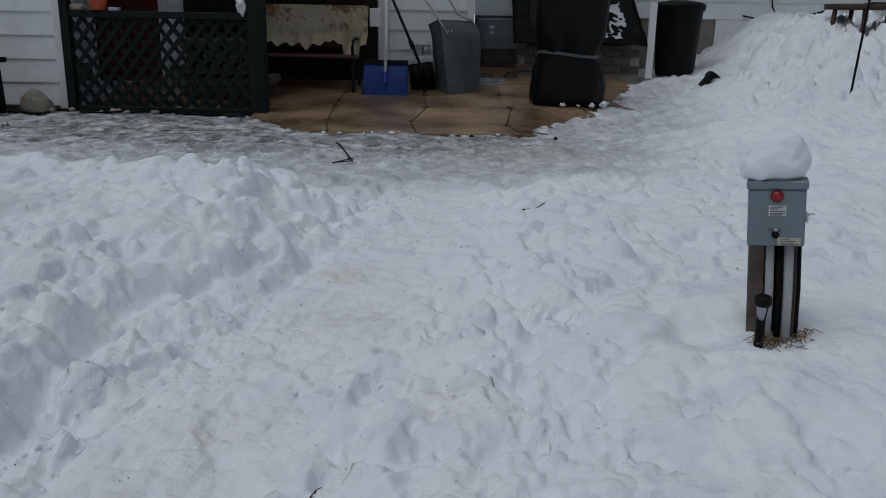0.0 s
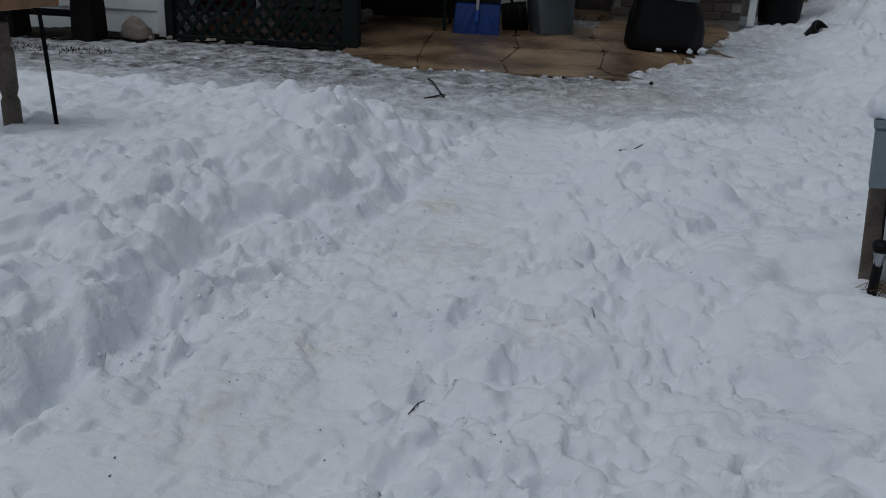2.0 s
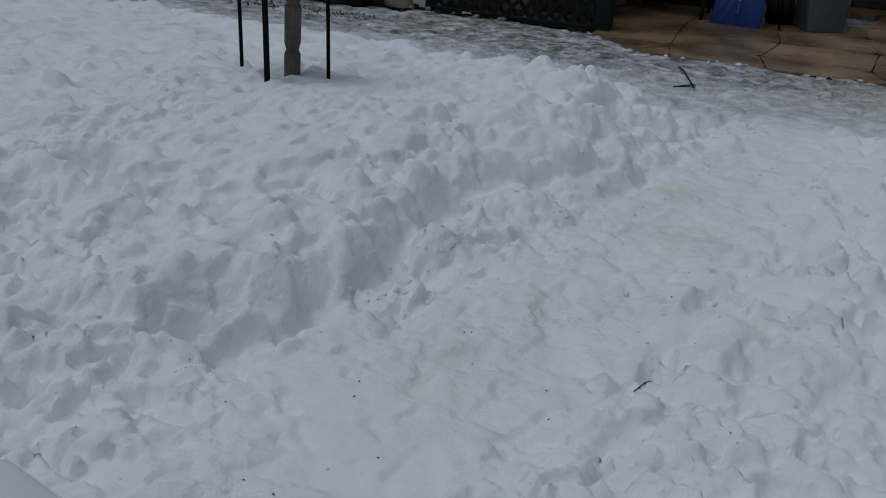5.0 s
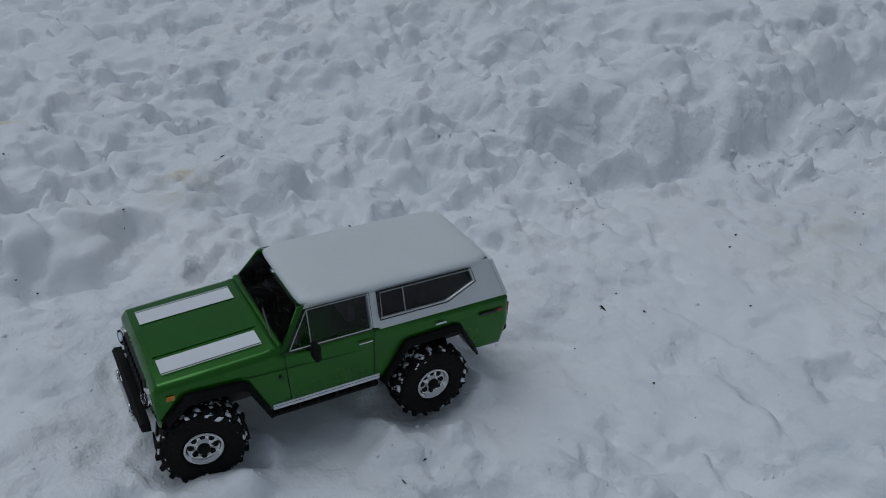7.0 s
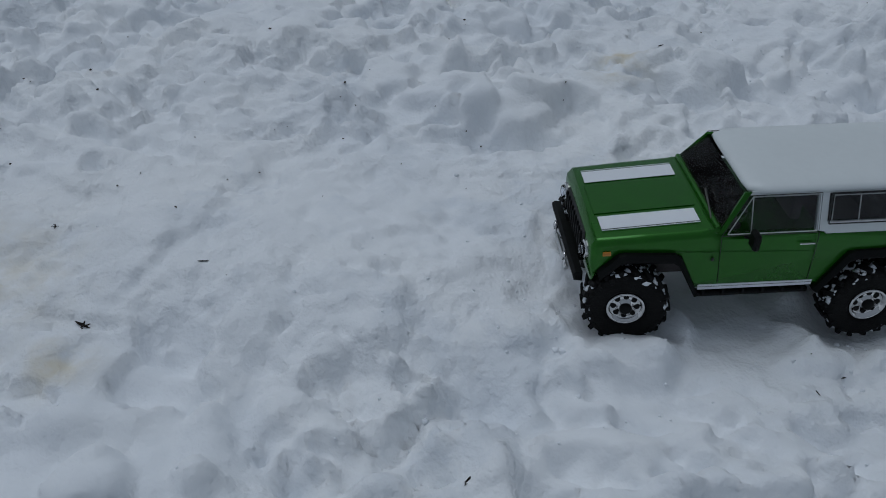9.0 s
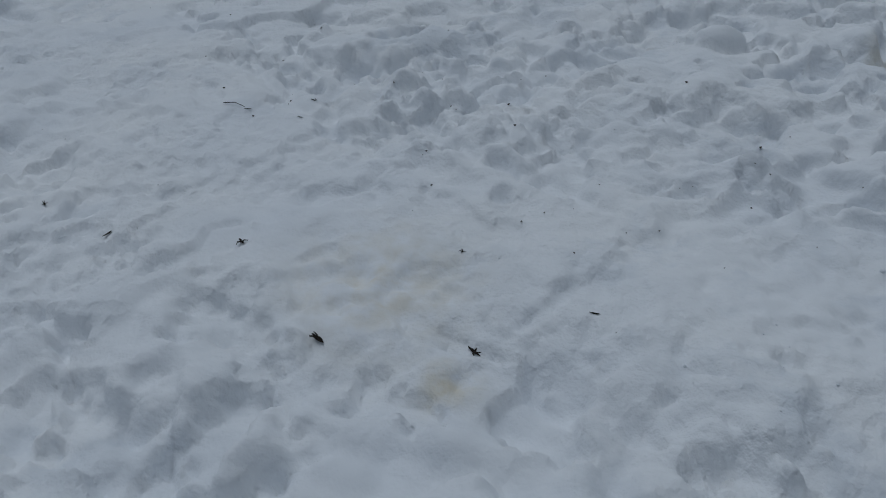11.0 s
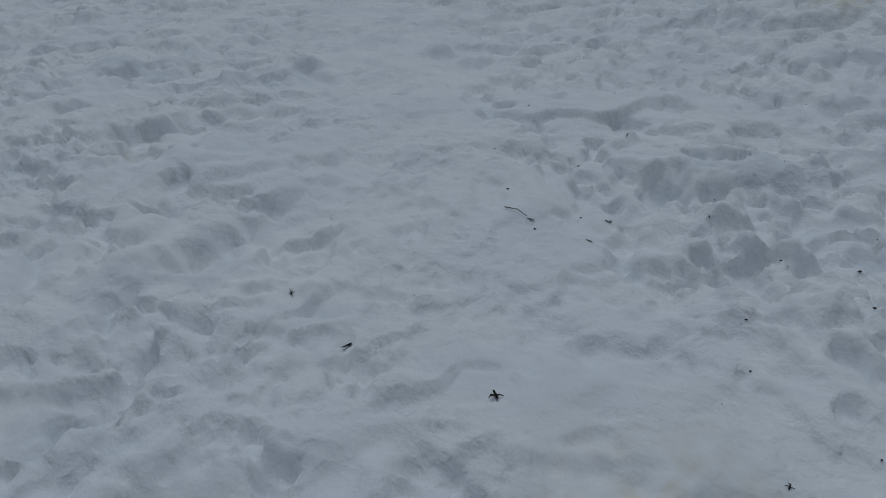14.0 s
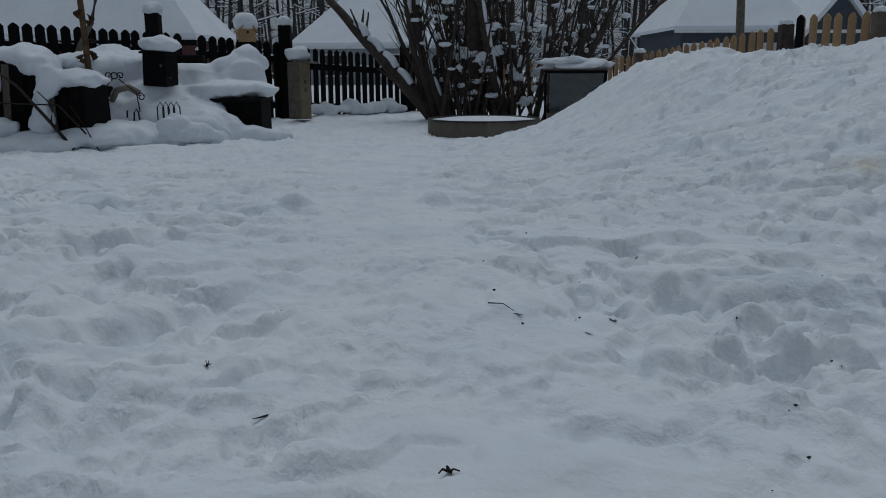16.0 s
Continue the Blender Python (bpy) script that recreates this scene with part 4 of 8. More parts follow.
def push_shovel():
    z = 0.098
    t = thing("snow_shovel", pose(-0.62, 9.10, z - 0.008, -12, 0, 0), "blue plastic snow shovel with a white shaft, leaning on the wall", "shovel")
    bm = bmesh.new()
    n, w, h = 28, 0.475, 0.36
    grid = []
    for j in range(15):
        v = j / 14
        row = []
        for i in range(n + 1):
            u = i / n - 0.5
            ang = u / (1.25 - v)
            rib = 0.017 * max(0, math.cos(ang * 26)) ** 4 * (0.2 + 0.8 * math.sin(math.pi * v))
            row.append(bm.verts.new((u * w * (1 - 0.03 * v), 0.05 * v * v - rib, v * h)))
        grid.append(row)
    for a, b in zip(grid, grid[1:]):
        for i in range(n):
            bm.faces.new((a[i], a[i + 1], b[i + 1], b[i]))
    bmesh.ops.solidify(bm, geom=bm.faces[:], thickness=0.006)
    part("blade", bm, BLUE_PLASTIC, t, "blue ribbed blade", True)
    part("edge", box(-0.232, 0.232, -0.004, 0.012, -0.008, 0.016, 0.003), BLUE_PLASTIC, t)
    # Black strip stands in for the shadow gap above the blade.
    part("top_shade_strip", box(-0.225, 0.225, 0.05, 0.085, h, h + 0.05, 0.006), BLACK_PLASTIC, t, "black strip for the shadow above the blade")
    part("socket", lathe([(0.02, 0), (0.024, 0.02), (0.02, 0.12), (0.017, 0.22)], 12, m=pose(0, -0.005, 0.15, -6)), BLUE_PLASTIC, t, "", True)
    part("shaft", tube([(0, 0.0, 0.28), (0.0, 0.03, 0.7), (-0.012, 0.06, 1.0), (-0.01, 0.09, 1.35)], 0.016, 12), TRIM_WHITE, t, "white shaft", True)
    return t


push_shovel()


def black_scoop():
    t = thing("snow_scoop", pose(-0.24, 9.5, 0.115, -14, -8, 8), "black ribbed snow shovel leaning beside the tank", "shovel")
    bm = bmesh.new()
    grid = []
    for j in range(13):
        v = j / 12
        row = []
        for i in range(21):
            u = i / 20 - 0.5
            rib = 0.022 * (0.5 + 0.5 * math.cos(u * 2 * math.pi * 3.5))
            row.append(bm.verts.new((u * 0.27, -0.11 * math.sin(math.pi * (v * 0.9 + 0.05)) - rib + 0.05 * abs(u), v * 0.33)))
        grid.append(row)
    for a, b in zip(grid, grid[1:]):
        for i in range(20):
            bm.faces.new((a[i], a[i + 1], b[i + 1], b[i]))
    bmesh.ops.solidify(bm, geom=bm.faces[:], thickness=0.006)
    part("blade", bm, BLACK_PLASTIC, t, "", True)
    part("shaft", tube([(0.03, -0.02, 0.2), (-0.08, 0.06, 0.65), (-0.22, 0.14, 1.2)], 0.015, 10), BLACK_PLASTIC, t, "", True)
    part("grip", tube([(-0.045, 0.04, 0.5), (-0.065, 0.05, 0.59)], 0.026, 10), BLACK_PLASTIC, t, "", True)


black_scoop()


def sleigh_shovel():
    t = thing("sleigh_shovel", pose(0.19, 9.30, 0.122, -12, 2, 26), "large grey sheet-metal snow scoop standing on end", "snow scoop")
    w, h = 0.225, 0.83
    rows = []
    bm = bmesh.new()
    for j in range(19):
        v = j / 18
        z = v * h
        bend = 0.15 * max(0, (v - 0.72) / 0.28) ** 2
        ww = w * (0.80 + 0.20 * min(1, v * 1.6)) * (1 - 0.10 * max(0, (v - 0.86) / 0.14) ** 2)
        row = []
        for x, y in ((-1.0, 0.27), (-1.0, 0.13), (-1.0, 0.03), (-0.97, 0.008), (-0.9, 0.0), (-0.45, -0.006), (0, -0.008), (0.45, -0.006), (0.9, 0.0), (0.97, 0.008), (1.0, 0.03), (1.0, 0.13), (1.0, 0.27)):
            row.append(bm.verts.new((x * ww, y + bend, z - bend * 0.15)))
        rows.append(row)
    for a, b in zip(rows, rows[1:]):
        for i in range(12):
            bm.faces.new((a[i], a[i + 1], b[i + 1], b[i]))
    bmesh.ops.solidify(bm, geom=bm.faces[:], thickness=0.004)
    scoop_grey = material("dull_grey_sheet", (0.17, 0.2, 0.21), 0.38, metal=0.3, vary=0.12, scale=4.0)
    part("pan", bm, scoop_grey, t, "", True)
    part("lip", tube([(-w * 0.8, 0.0, 0.0), (0, -0.01, 0.0), (w * 0.8, 0.0, 0.0)], 0.008, 8), BLACK_PLASTIC, t, "dark worn lip", True)
    for x in (-0.19, 0.16):
        part("handle_tube", tube([(x + 0.02, -0.01 if x < 0 else 0.12, 0.62 if x < 0 else 0.80), (x - 0.1, 0.06 if x < 0 else 0.20, 0.88), (x - 0.42, 0.22, 1.38)], 0.0125, 10), STEEL, t, "bright steel handle tube", True)
    for x in (-0.16, -0.12):
        part("bolt", lathe([(0.009, 0), (0.009, 0.006), (0.004, 0.01)], 8, m=pose(x, -0.005, 0.66, 90)), STEEL, t)


sleigh_shovel()


def propane_tank():
    t = thing("propane_tank", pose(-0.30, 9.84, 0.16), "white propane tank behind the shovels", "gas tank")
    tank_white = material("chipped_white_enamel", (0.42, 0.43, 0.41), 0.45, vary=0.15, scale=6.0)
    part("foot_ring", lathe([(0.10, 0), (0.10, 0.03), (0.09, 0.03)], 24), tank_white, t, "", True)
    part("body", lathe([(0.06, 0.02), (0.12, 0.04), (0.15, 0.09), (0.153, 0.2), (0.15, 0.28), (0.12, 0.335), (0.05, 0.36)], 28), tank_white, t, "", True)
    for a in (40, 160, 280):
        part("collar", box(-0.05, 0.05, -0.006, 0.006, 0.33, 0.46, 0.004, m=pose(0, 0, 0, 0, 0, a) @ pose(0, 0.09, 0)), tank_white, t)
    part("collar_ring", lathe([(0.088, 0.44), (0.098, 0.44), (0.098, 0.465), (0.088, 0.465)], 24), tank_white, t, "", True)
    part("valve", lathe([(0.02, 0.35), (0.02, 0.4), (0.03, 0.41), (0.03, 0.43)], 10), STEEL, t, "", True)


propane_tank()


def tote(name, at, w, d, h, mat, label, sticker=False):
    t = thing(name, at, label, "storage bin")
    bm = bmesh.new()
    rings = []
    for z, s in ((0, 0.88), (0.01, 0.9), (h * 0.86, 0.97), (h * 0.86, 1.0), (h * 0.93, 1.0)):
        ring = []
        for k in range(32):
            a = 2 * math.pi * (k + 0.5) / 32
            c, q = math.cos(a), math.sin(a)
            r = (abs(c) ** 7 + abs(q) ** 7) ** (-1 / 7)
            ring.append(bm.verts.new((c * r * w / 2 * s, q * r * d / 2 * s, z)))
        rings.append(ring)
    for a, b in zip(rings, rings[1:]):
        for k in range(32):
            bm.faces.new((a[k], a[(k + 1) % 32], b[(k + 1) % 32], b[k]))
    bm.faces.new(rings[0][::-1]), bm.faces.new(rings[-1])
    bmesh.ops.recalc_face_normals(bm, faces=bm.faces[:])
    part("body", bm, mat, t)
    part("lid", box(-w * 0.51, w * 0.51, -d * 0.51, d * 0.51, h * 0.93, h, 0.012), mat, t)
    part("rib", box(-w * 0.13, w * 0.13, -d * 0.492, -d * 0.46, h * 0.3, h * 0.8, 0.006), mat, t)
    if sticker:
        lab = part("label", box(-0.20, -0.13, -d * 0.50, -d * 0.485, h * 0.48, h * 0.80), CARTON, t, "white and blue paper label")
        part("print_bar", box(-0.195, -0.135, -d * 0.505, -d * 0.499, h * 0.70, h * 0.76), TRIM_WHITE, lab)
        part("print_bar", box(-0.18, -0.155, -d * 0.505, -d * 0.499, h * 0.52, h * 0.58), TRIM_WHITE, lab)
    return t


BROWN_PLASTIC = material("brown_plastic", (0.085, 0.065, 0.058), 0.6, vary=0.12, scale=5.0)
tote("storage_tote", pose(0.62, 11.3, 0.315), 0.62, 0.42, 0.22, BROWN_PLASTIC, "brown plastic storage bin under a grey one")
tote("storage_tote", pose(0.64, 11.28, 0.535), 0.66, 0.44, 0.36, GREY_PLASTIC, "grey plastic storage tote with lid and paper label", True)


def grill_cover():
    t = thing("covered_grill", pose(1.2, 8.95, 0.115), "barbecue grill under a black vinyl cover tied with a strap", "grill")
    bm = bmesh.new()
    prof = [(0.0, 0.33, 0.25, 0.02), (0.05, 0.335, 0.26, 0.02), (0.18, 0.325, 0.25, 0.03), (0.30, 0.31, 0.24, 0.02), (0.42, 0.285, 0.22, 0.0), (0.475, 0.275, 0.21, 0.0), (0.50, 0.28, 0.22, 0.0), (0.58, 0.31, 0.25, 0.0), (0.66, 0.345, 0.28, 0.0), (0.8, 0.36, 0.29, 0.0), (1.0, 0.37, 0.29, 0), (1.15, 0.37, 0.28, 0), (1.26, 0.33, 0.24, 0), (1.3, 0.2, 0.15, 0)]
    rings, n = [], 72
    for z, w, d, sh in prof:
        ring = []
        for k in range(n):
            a = 2 * math.pi * k / n
            c, s = math.cos(a), math.sin(a)
            r = (abs(c) ** 4 + abs(s) ** 4) ** -0.25
            fold = 1 + 0.040 * math.sin(a * 9 + z * 3 + 2 * noise.noise(Vector((c, s, z * 3)))) * (1 - 0.5 * abs(z - 0.5)) + 0.06 * noise.noise(Vector((c * 2, s * 2, z * 4))) + 0.05 * noise.noise(Vector((c * 5, s * 5, z * 7)))
            ring.append(bm.verts.new((c * r * w * fold + sh * (1 + c), s * r * d * fold, z + 0.012 * noise.noise(Vector((c * 3, s * 3, 9))))))
        rings.append(ring)
    for a, b in zip(rings, rings[1:]):
        for k in range(n):
            bm.faces.new((a[k], a[(k + 1) % n], b[(k + 1) % n], b[k]))
    bm.faces.new(rings[-1]), bm.faces.new(rings[0][::-1])
    bmesh.ops.recalc_face_normals(bm, faces=bm.faces[:])
    part("cover", bm, BLACK_CLOTH, t, "", True)
    strap = bmesh.new()
    prev = None
    for k in range(n + 1):
        a = 2 * math.pi * k / n
        c, s = math.cos(a), math.sin(a)
        r = (abs(c) ** 4 + abs(s) ** 4) ** -0.25 * 1.05
        zz = 0.475 + 0.02 * math.sin(a * 2)
        cur = [strap.verts.new((c * r * 0.28, s * r * 0.218, zz + q)) for q in (-0.014, 0.014)]
        if prev:
            strap.faces.new((prev[0], cur[0], cur[1], prev[1]))
        prev = cur
    bmesh.ops.solidify(strap, geom=strap.faces[:], thickness=0.006)
    part("strap", strap, GREY_PLASTIC, t, "grey webbing strap")
    for k, (x, y) in enumerate(((-0.05, -0.3), (0.1, -0.31), (0.24, -0.28), (0.36, -0.2), (0.42, -0.05))):
        q = (0.7, 0.4, 0.85, 1.2, 0.6)[k]
        solid("snow_lump", lump(1.2 + x, 8.95 + y, 0.12, 0.032 * q, 0.025 * q, 0.022 * q, 3.0 + k * 1.7, 0.9, 3), SNOWCAP, "small lump of snow at the foot of the grill", "snow lump", group="snow lumps by the grill", smooth=True)


grill_cover()


def bulkhead():
    x0, x1, y0 = 0.76, 2.2, 10.4
    t = thing("cellar_hatch", pose(0, 0, 0.36), "sloping cellar hatch under a black tarp on a brick base", "cellar hatch")
    part("base", box(x0 + 0.03, x1 - 0.03, y0 + 0.03, 11.6, -0.2, 0.30), CONCRETE, t, "grey mortar core")
    me = mesh_of(box(0, 0.192, 0, 0.09, 0, 0.082, 0.006), BRICK)
    for r in range(4):
        x = x0 - (0.1 if r % 2 else 0)
        while x < x1 - 0.05:
            if x > x0 - 0.02 and x + 0.192 < x1 + 0.03:
                b = part("brick", me, None, t)
                b.location = (x, y0 + 0.003 * ((r * 7 + int(x * 50)) % 3), -0.045 + 0.092 * r)
            x += 0.202
    tarp = bmesh.new()
    grid = []
    for i in range(31):
        u = i / 30
        row = []
        for j in range(19):
            v = j / 18
            x = x0 - 0.04 + (x1 - x0 + 0.08) * u
            row.append(tarp.verts.new((x, y0 - 0.035 + 1.2 * v, 0.30 + 0.52 * v + 0.02 * noise.noise(Vector((x * 3, v * 4, 0))))))
        grid.append(row)
        front = tarp.verts.new((row[0].co.x, y0 - 0.045, 0.27 + 0.01 * math.sin(u * 23)))
        row.insert(0, front)
    for a, b in zip(grid, grid[1:]):
        for j in range(19):
            tarp.faces.new((a[j], b[j], b[j + 1], a[j + 1]))
    bmesh.ops.solidify(tarp, geom=tarp.faces[:], thickness=-0.02)
    part("tarp", tarp, BLACK_CLOTH, t, "black tarp with folds", True)
    part("side_board", box(x1 + 0.05, x1 + 0.13, y0 + 0.02, y0 + 0.06, -0.1, 0.75, 0.004), TRIM_WHITE, t, "pale upright board")
    s = bmesh.new()
    nx, ny = 60, 60
    vv = {}
    for i in range(nx + 1):
        for j in range(ny + 1):
            x, v = x0 + (x1 - x0) * (0.55 + 0.45 * i / nx), j / ny
            core = 0.80 + 0.10 * v
            m = 0.035 - abs((x - x0) / (x1 - x0) - core) + 0.16 * noise.noise(Vector((x * 5, v * 4, 3))) + 0.08 * noise.noise(Vector((x * 16, v * 14, 5)))
            vv[i, j] = (m, Vector((x, y0 + 0.01 + 1.1 * v, 0.36 + 0.30 + 0.52 * (0.045 + 1.1 * v) / 1.2 + 0.018 + 0.02 * max(0.0, min(0.1, m)) * 8)))
    made = {}
    for i in range(nx):
        for j in range(ny):
            k = [(i, j), (i + 1, j), (i + 1, j + 1), (i, j + 1)]
            if all(vv[q][0] > 0 for q in k):
                for q in k:
                    if q not in made:
                        made[q] = s.verts.new(vv[q][1])
                s.faces.new([made[q] for q in k])
    bmesh.ops.solidify(s, geom=s.faces[:], thickness=0.012)
    solid("snow_patch", s, SNOWCAP, "thin crusted patch of snow on the black tarp", "snow", smooth=True)


bulkhead()


def trash_can():
    t = thing("trash_can", pose(2.62, 10.62, 0.40), "black plastic trash can with lid, half sunk in snow", "trash can")
    bm = lathe([(0.215, -0.1), (0.225, 0.0), (0.27, 0.63), (0.275, 0.64)], 48, wobble=0.0)
    for v in bm.verts:
        k = math.atan2(v.co.y, v.co.x)
        f = 1 + 0.012 * (1 if math.sin(k * 16) > 0 else -1) * (0.02 < v.co.z < 0.6)
        v.co.x *= f
        v.co.y *= f
    part("body", bm, BLACK_PLASTIC, t)
    part("rim", lathe([(0.275, 0.62), (0.292, 0.62), (0.292, 0.665), (0.275, 0.665)], 40), BLACK_PLASTIC, t, "", True)
    part("lid", lathe([(0.295, 0.65), (0.297, 0.69), (0.25, 0.715), (0.12, 0.735), (0.02, 0.74)], 40), BLACK_PLASTIC, t, "", True)
    part("handle", tube([(-0.07, 0, 0.73), (-0.06, 0, 0.765), (0.06, 0, 0.765), (0.07, 0, 0.73)], 0.01, 8), BLACK_PLASTIC, t, "", True)


trash_can()
z = ground_z(2.88, 9.9)
solid("buried_pot", lathe([(0.10, 0), (0.13, 0.16), (0.145, 0.16), (0.145, 0.19), (0.12, 0.19), (0.09, 0.02)], 22, m=pose(2.80, 9.92, z - 0.085, 48, 20, 30)), BLACK_PLASTIC, "black plastic pot tipped over in the snowbank", "pot", smooth=True)


def fire_table():
    x, y = 4.42, 10.1
    z = ground_z(x, y)
    rust = material("rusty_steel", (0.07, 0.048, 0.036), 0.8, metal=0.3, vary=0.25, scale=9.0)
    t = thing("fire_table", pose(x, y, 0), "round rusty metal table half buried in the snowbank", "table")
    part("top", lathe([(0.30, 1.06), (0.345, 1.06), (0.345, 1.115), (0.30, 1.12), (0.10, 1.105)], 40), rust, t, "", True)
    for a in (200, 320, 80, 260):
        c, s = math.cos(radians(a)), math.sin(radians(a))
        part("leg", tube([(0.3 * c, 0.3 * s, 1.09), (0.34 * c, 0.34 * s, z - 0.15)], 0.026, 8), rust, t, "", True)
    rs = random.Random(2)
    for i in range(9):
        bx, by = x + rs.uniform(-0.25, 0.3), y - 0.25 + rs.uniform(-0.1, 0.1)
        p = [(bx, by, ground_z(bx, by) - 0.03)]
        for k in range(4):
            q = p[-1]
            p.append((q[0] + rs.uniform(-0.05, 0.05), q[1] + rs.uniform(-0.03, 0.03), q[2] + 0.07))
        solid("dry_stem", tube(p, 0.006, 5, taper=0.4), BARK, "thin bare plant stem poking out of snow", "plant stem", group="stems by the table", smooth=True)


fire_table()
x, y = 3.62, 8.0
solid("garden_rod", tube([(x - 0.04, y, ground_z(x, y) - 0.05), (x, y, 1.0), (x + 0.03, y, 1.75)], 0.011, 8), BLACK_PLASTIC, "thin black metal rod standing in the snow", "rod", smooth=True)
solid("wall_cable", tube([(3.62, 11.57, 0.98), (3.9, 11.57, 0.93), (4.3, 11.57, 0.965), (4.8, 11.57, 1.1), (5.2, 11.57, 1.16), (9.0, 11.57, 1.16)], 0.011, 6), BLACK_PLASTIC, "black cable looping along the siding", "cable", smooth=True)
solid("wall_cable", tube([(3.95, 11.565, 1.35), (3.97, 11.565, 1.1), (4.05, 11.565, 0.97), (4.15, 11.565, 0.90)], 0.009, 6), BLACK_PLASTIC, "short black cable hanging from the siding", "cable", smooth=True)


# ---- beside the left wall ----
def planter_bench():
    t = thing("plant_bench", pose(-4.4, 7.72, 0.0), "dark weathered plank bench against the wall", "bench")
    part("plank", box(-0.6, 0.55, -0.15, 0.17, 0.47, 0.515, 0.008), BLACK_WOOD, t)
    for x in (-0.38, 0.38):
        part("leg", prism([(-0.14, -0.08), (-0.09, 0.47), (0.12, 0.47), (0.16, -0.08)], x - 0.13 + 0.05, x + 0.13, 0.008), BLACK_WOOD, t)
    part("brace", prism([(-0.02, 0.22), (-0.02, 0.28), (0.02, 0.28), (0.02, 0.22)], -0.32, 0.3, 0.004), BLACK_WOOD, t)


planter_bench()


def planter():
    t = thing("planter_box", pose(-4.33, 7.75, 0.515), "terracotta coloured plastic planter box on the bench", "planter")
    bm = bmesh.new()
    rings = []
    for z, s in ((0, 0.82), (0.16, 0.95), (0.16, 1.0), (0.20, 1.0), (0.20, 0.93), (0.15, 0.9)):
        rings.append([bm.verts.new((x * 0.23 * s, y * 0.11 * s, z)) for x, y in ((-1, -1), (1, -1), (1, 1), (-1, 1))])
    for a, b in zip(rings, rings[1:]):
        for k in range(4):
            bm.faces.new((a[k], a[(k + 1) % 4], b[(k + 1) % 4], b[k]))
    bm.faces.new(rings[0][::-1]), bm.faces.new(rings[-1])
    bmesh.ops.recalc_face_normals(bm, faces=bm.faces[:])
    part("box", bm, TERRACOTTA, t)
    part("soil", box(-0.2, 0.2, -0.09, 0.09, 0.14, 0.165), BARK, t, "dark soil")
    plant = thing("dead_plant", pose(-4.33, 7.75, 0.68), "dried brown plant stems in the planter box", "dead plant")
    q = random.Random(17)
    for k in range(14):
        a, b = q.uniform(-0.18, 0.18), q.uniform(-0.06, 0.06)
        h = q.uniform(0.06, 0.2) if k < 11 else q.uniform(0.3, 0.5)
        lean, away = q.uniform(-0.08, 0.1), q.uniform(-0.04, 0.04)
        stem = part("stem", tube([(a, b, -0.02), (a + lean * 0.4, b + away * 0.5, h * 0.6), (a + lean, b + away, h)], 0.004, 5, taper=0.5), STRAW, plant)
        for j in range(3):
            f = 0.5 + 0.22 * j
            part("leaf", lump(a + lean * f, b + away * f, h * f, 0.016, 0.012, 0.008, k + j * 3.1, 0.9, 1), STRAW, stem)


planter()
for k, (x, y, rx, ry, rz, sd) in enumerate(((-3.66, 7.95, 0.15, 0.11, 0.12, 1.0), (-3.1, 8.02, 0.05, 0.045, 0.035, 2.0), (-2.97, 8.03, 0.06, 0.05, 0.04, 3.1), (-3.22, 8.04, 0.04, 0.04, 0.03, 4.2), (-2.85, 8.0, 0.035, 0.03, 0.02, 5.3), (-3.5, 7.9, 0.035, 0.035, 0.025, 6.0), (-2.6, 8.02, 0.04, 0.03, 0.025, 7.7), (-3.36, 8.0, 0.03, 0.03, 0.025, 8.0))):
    solid("stone", lump(x, y, ground_z(x, y) + rz * 0.45, rx, ry, rz, sd, 0.45, 3), STONE, "pale limestone block by the wall corner" if k == 0 else "small pale stone at the foot of the lattice", "stone", group="stones by the wall", smooth=True)
MOSS = material("dead_grass", (0.035, 0.04, 0.018), 0.95, vary=0.3, scale=20.0)
gm = bmesh.new()
rs = random.Random(12)
for i in range(900):
    x = rs.uniform(-7.5, -3.5) if i % 3 else rs.uniform(-4.9, -3.4)
    y = rs.uniform(7.75, 8.2) if i % 3 else rs.gauss(6.9, 0.12)
    z = ground_z(x, y)
    a, h = rs.uniform(0, 6.28), rs.uniform(0.015, 0.05)
    v = [gm.verts.new((x - 0.006 * math.cos(a), y - 0.006 * math.sin(a), z - 0.01)), gm.verts.new((x + 0.006 * math.cos(a), y + 0.006 * math.sin(a), z - 0.01)), gm.verts.new((x + rs.uniform(-0.05, 0.05), y + rs.uniform(-0.05, 0.05), z + h))]
    gm.faces.new(v)
solid("dead_grass", gm, MOSS, "flattened dead grass showing through thin snow", "grass", kind="stuff")


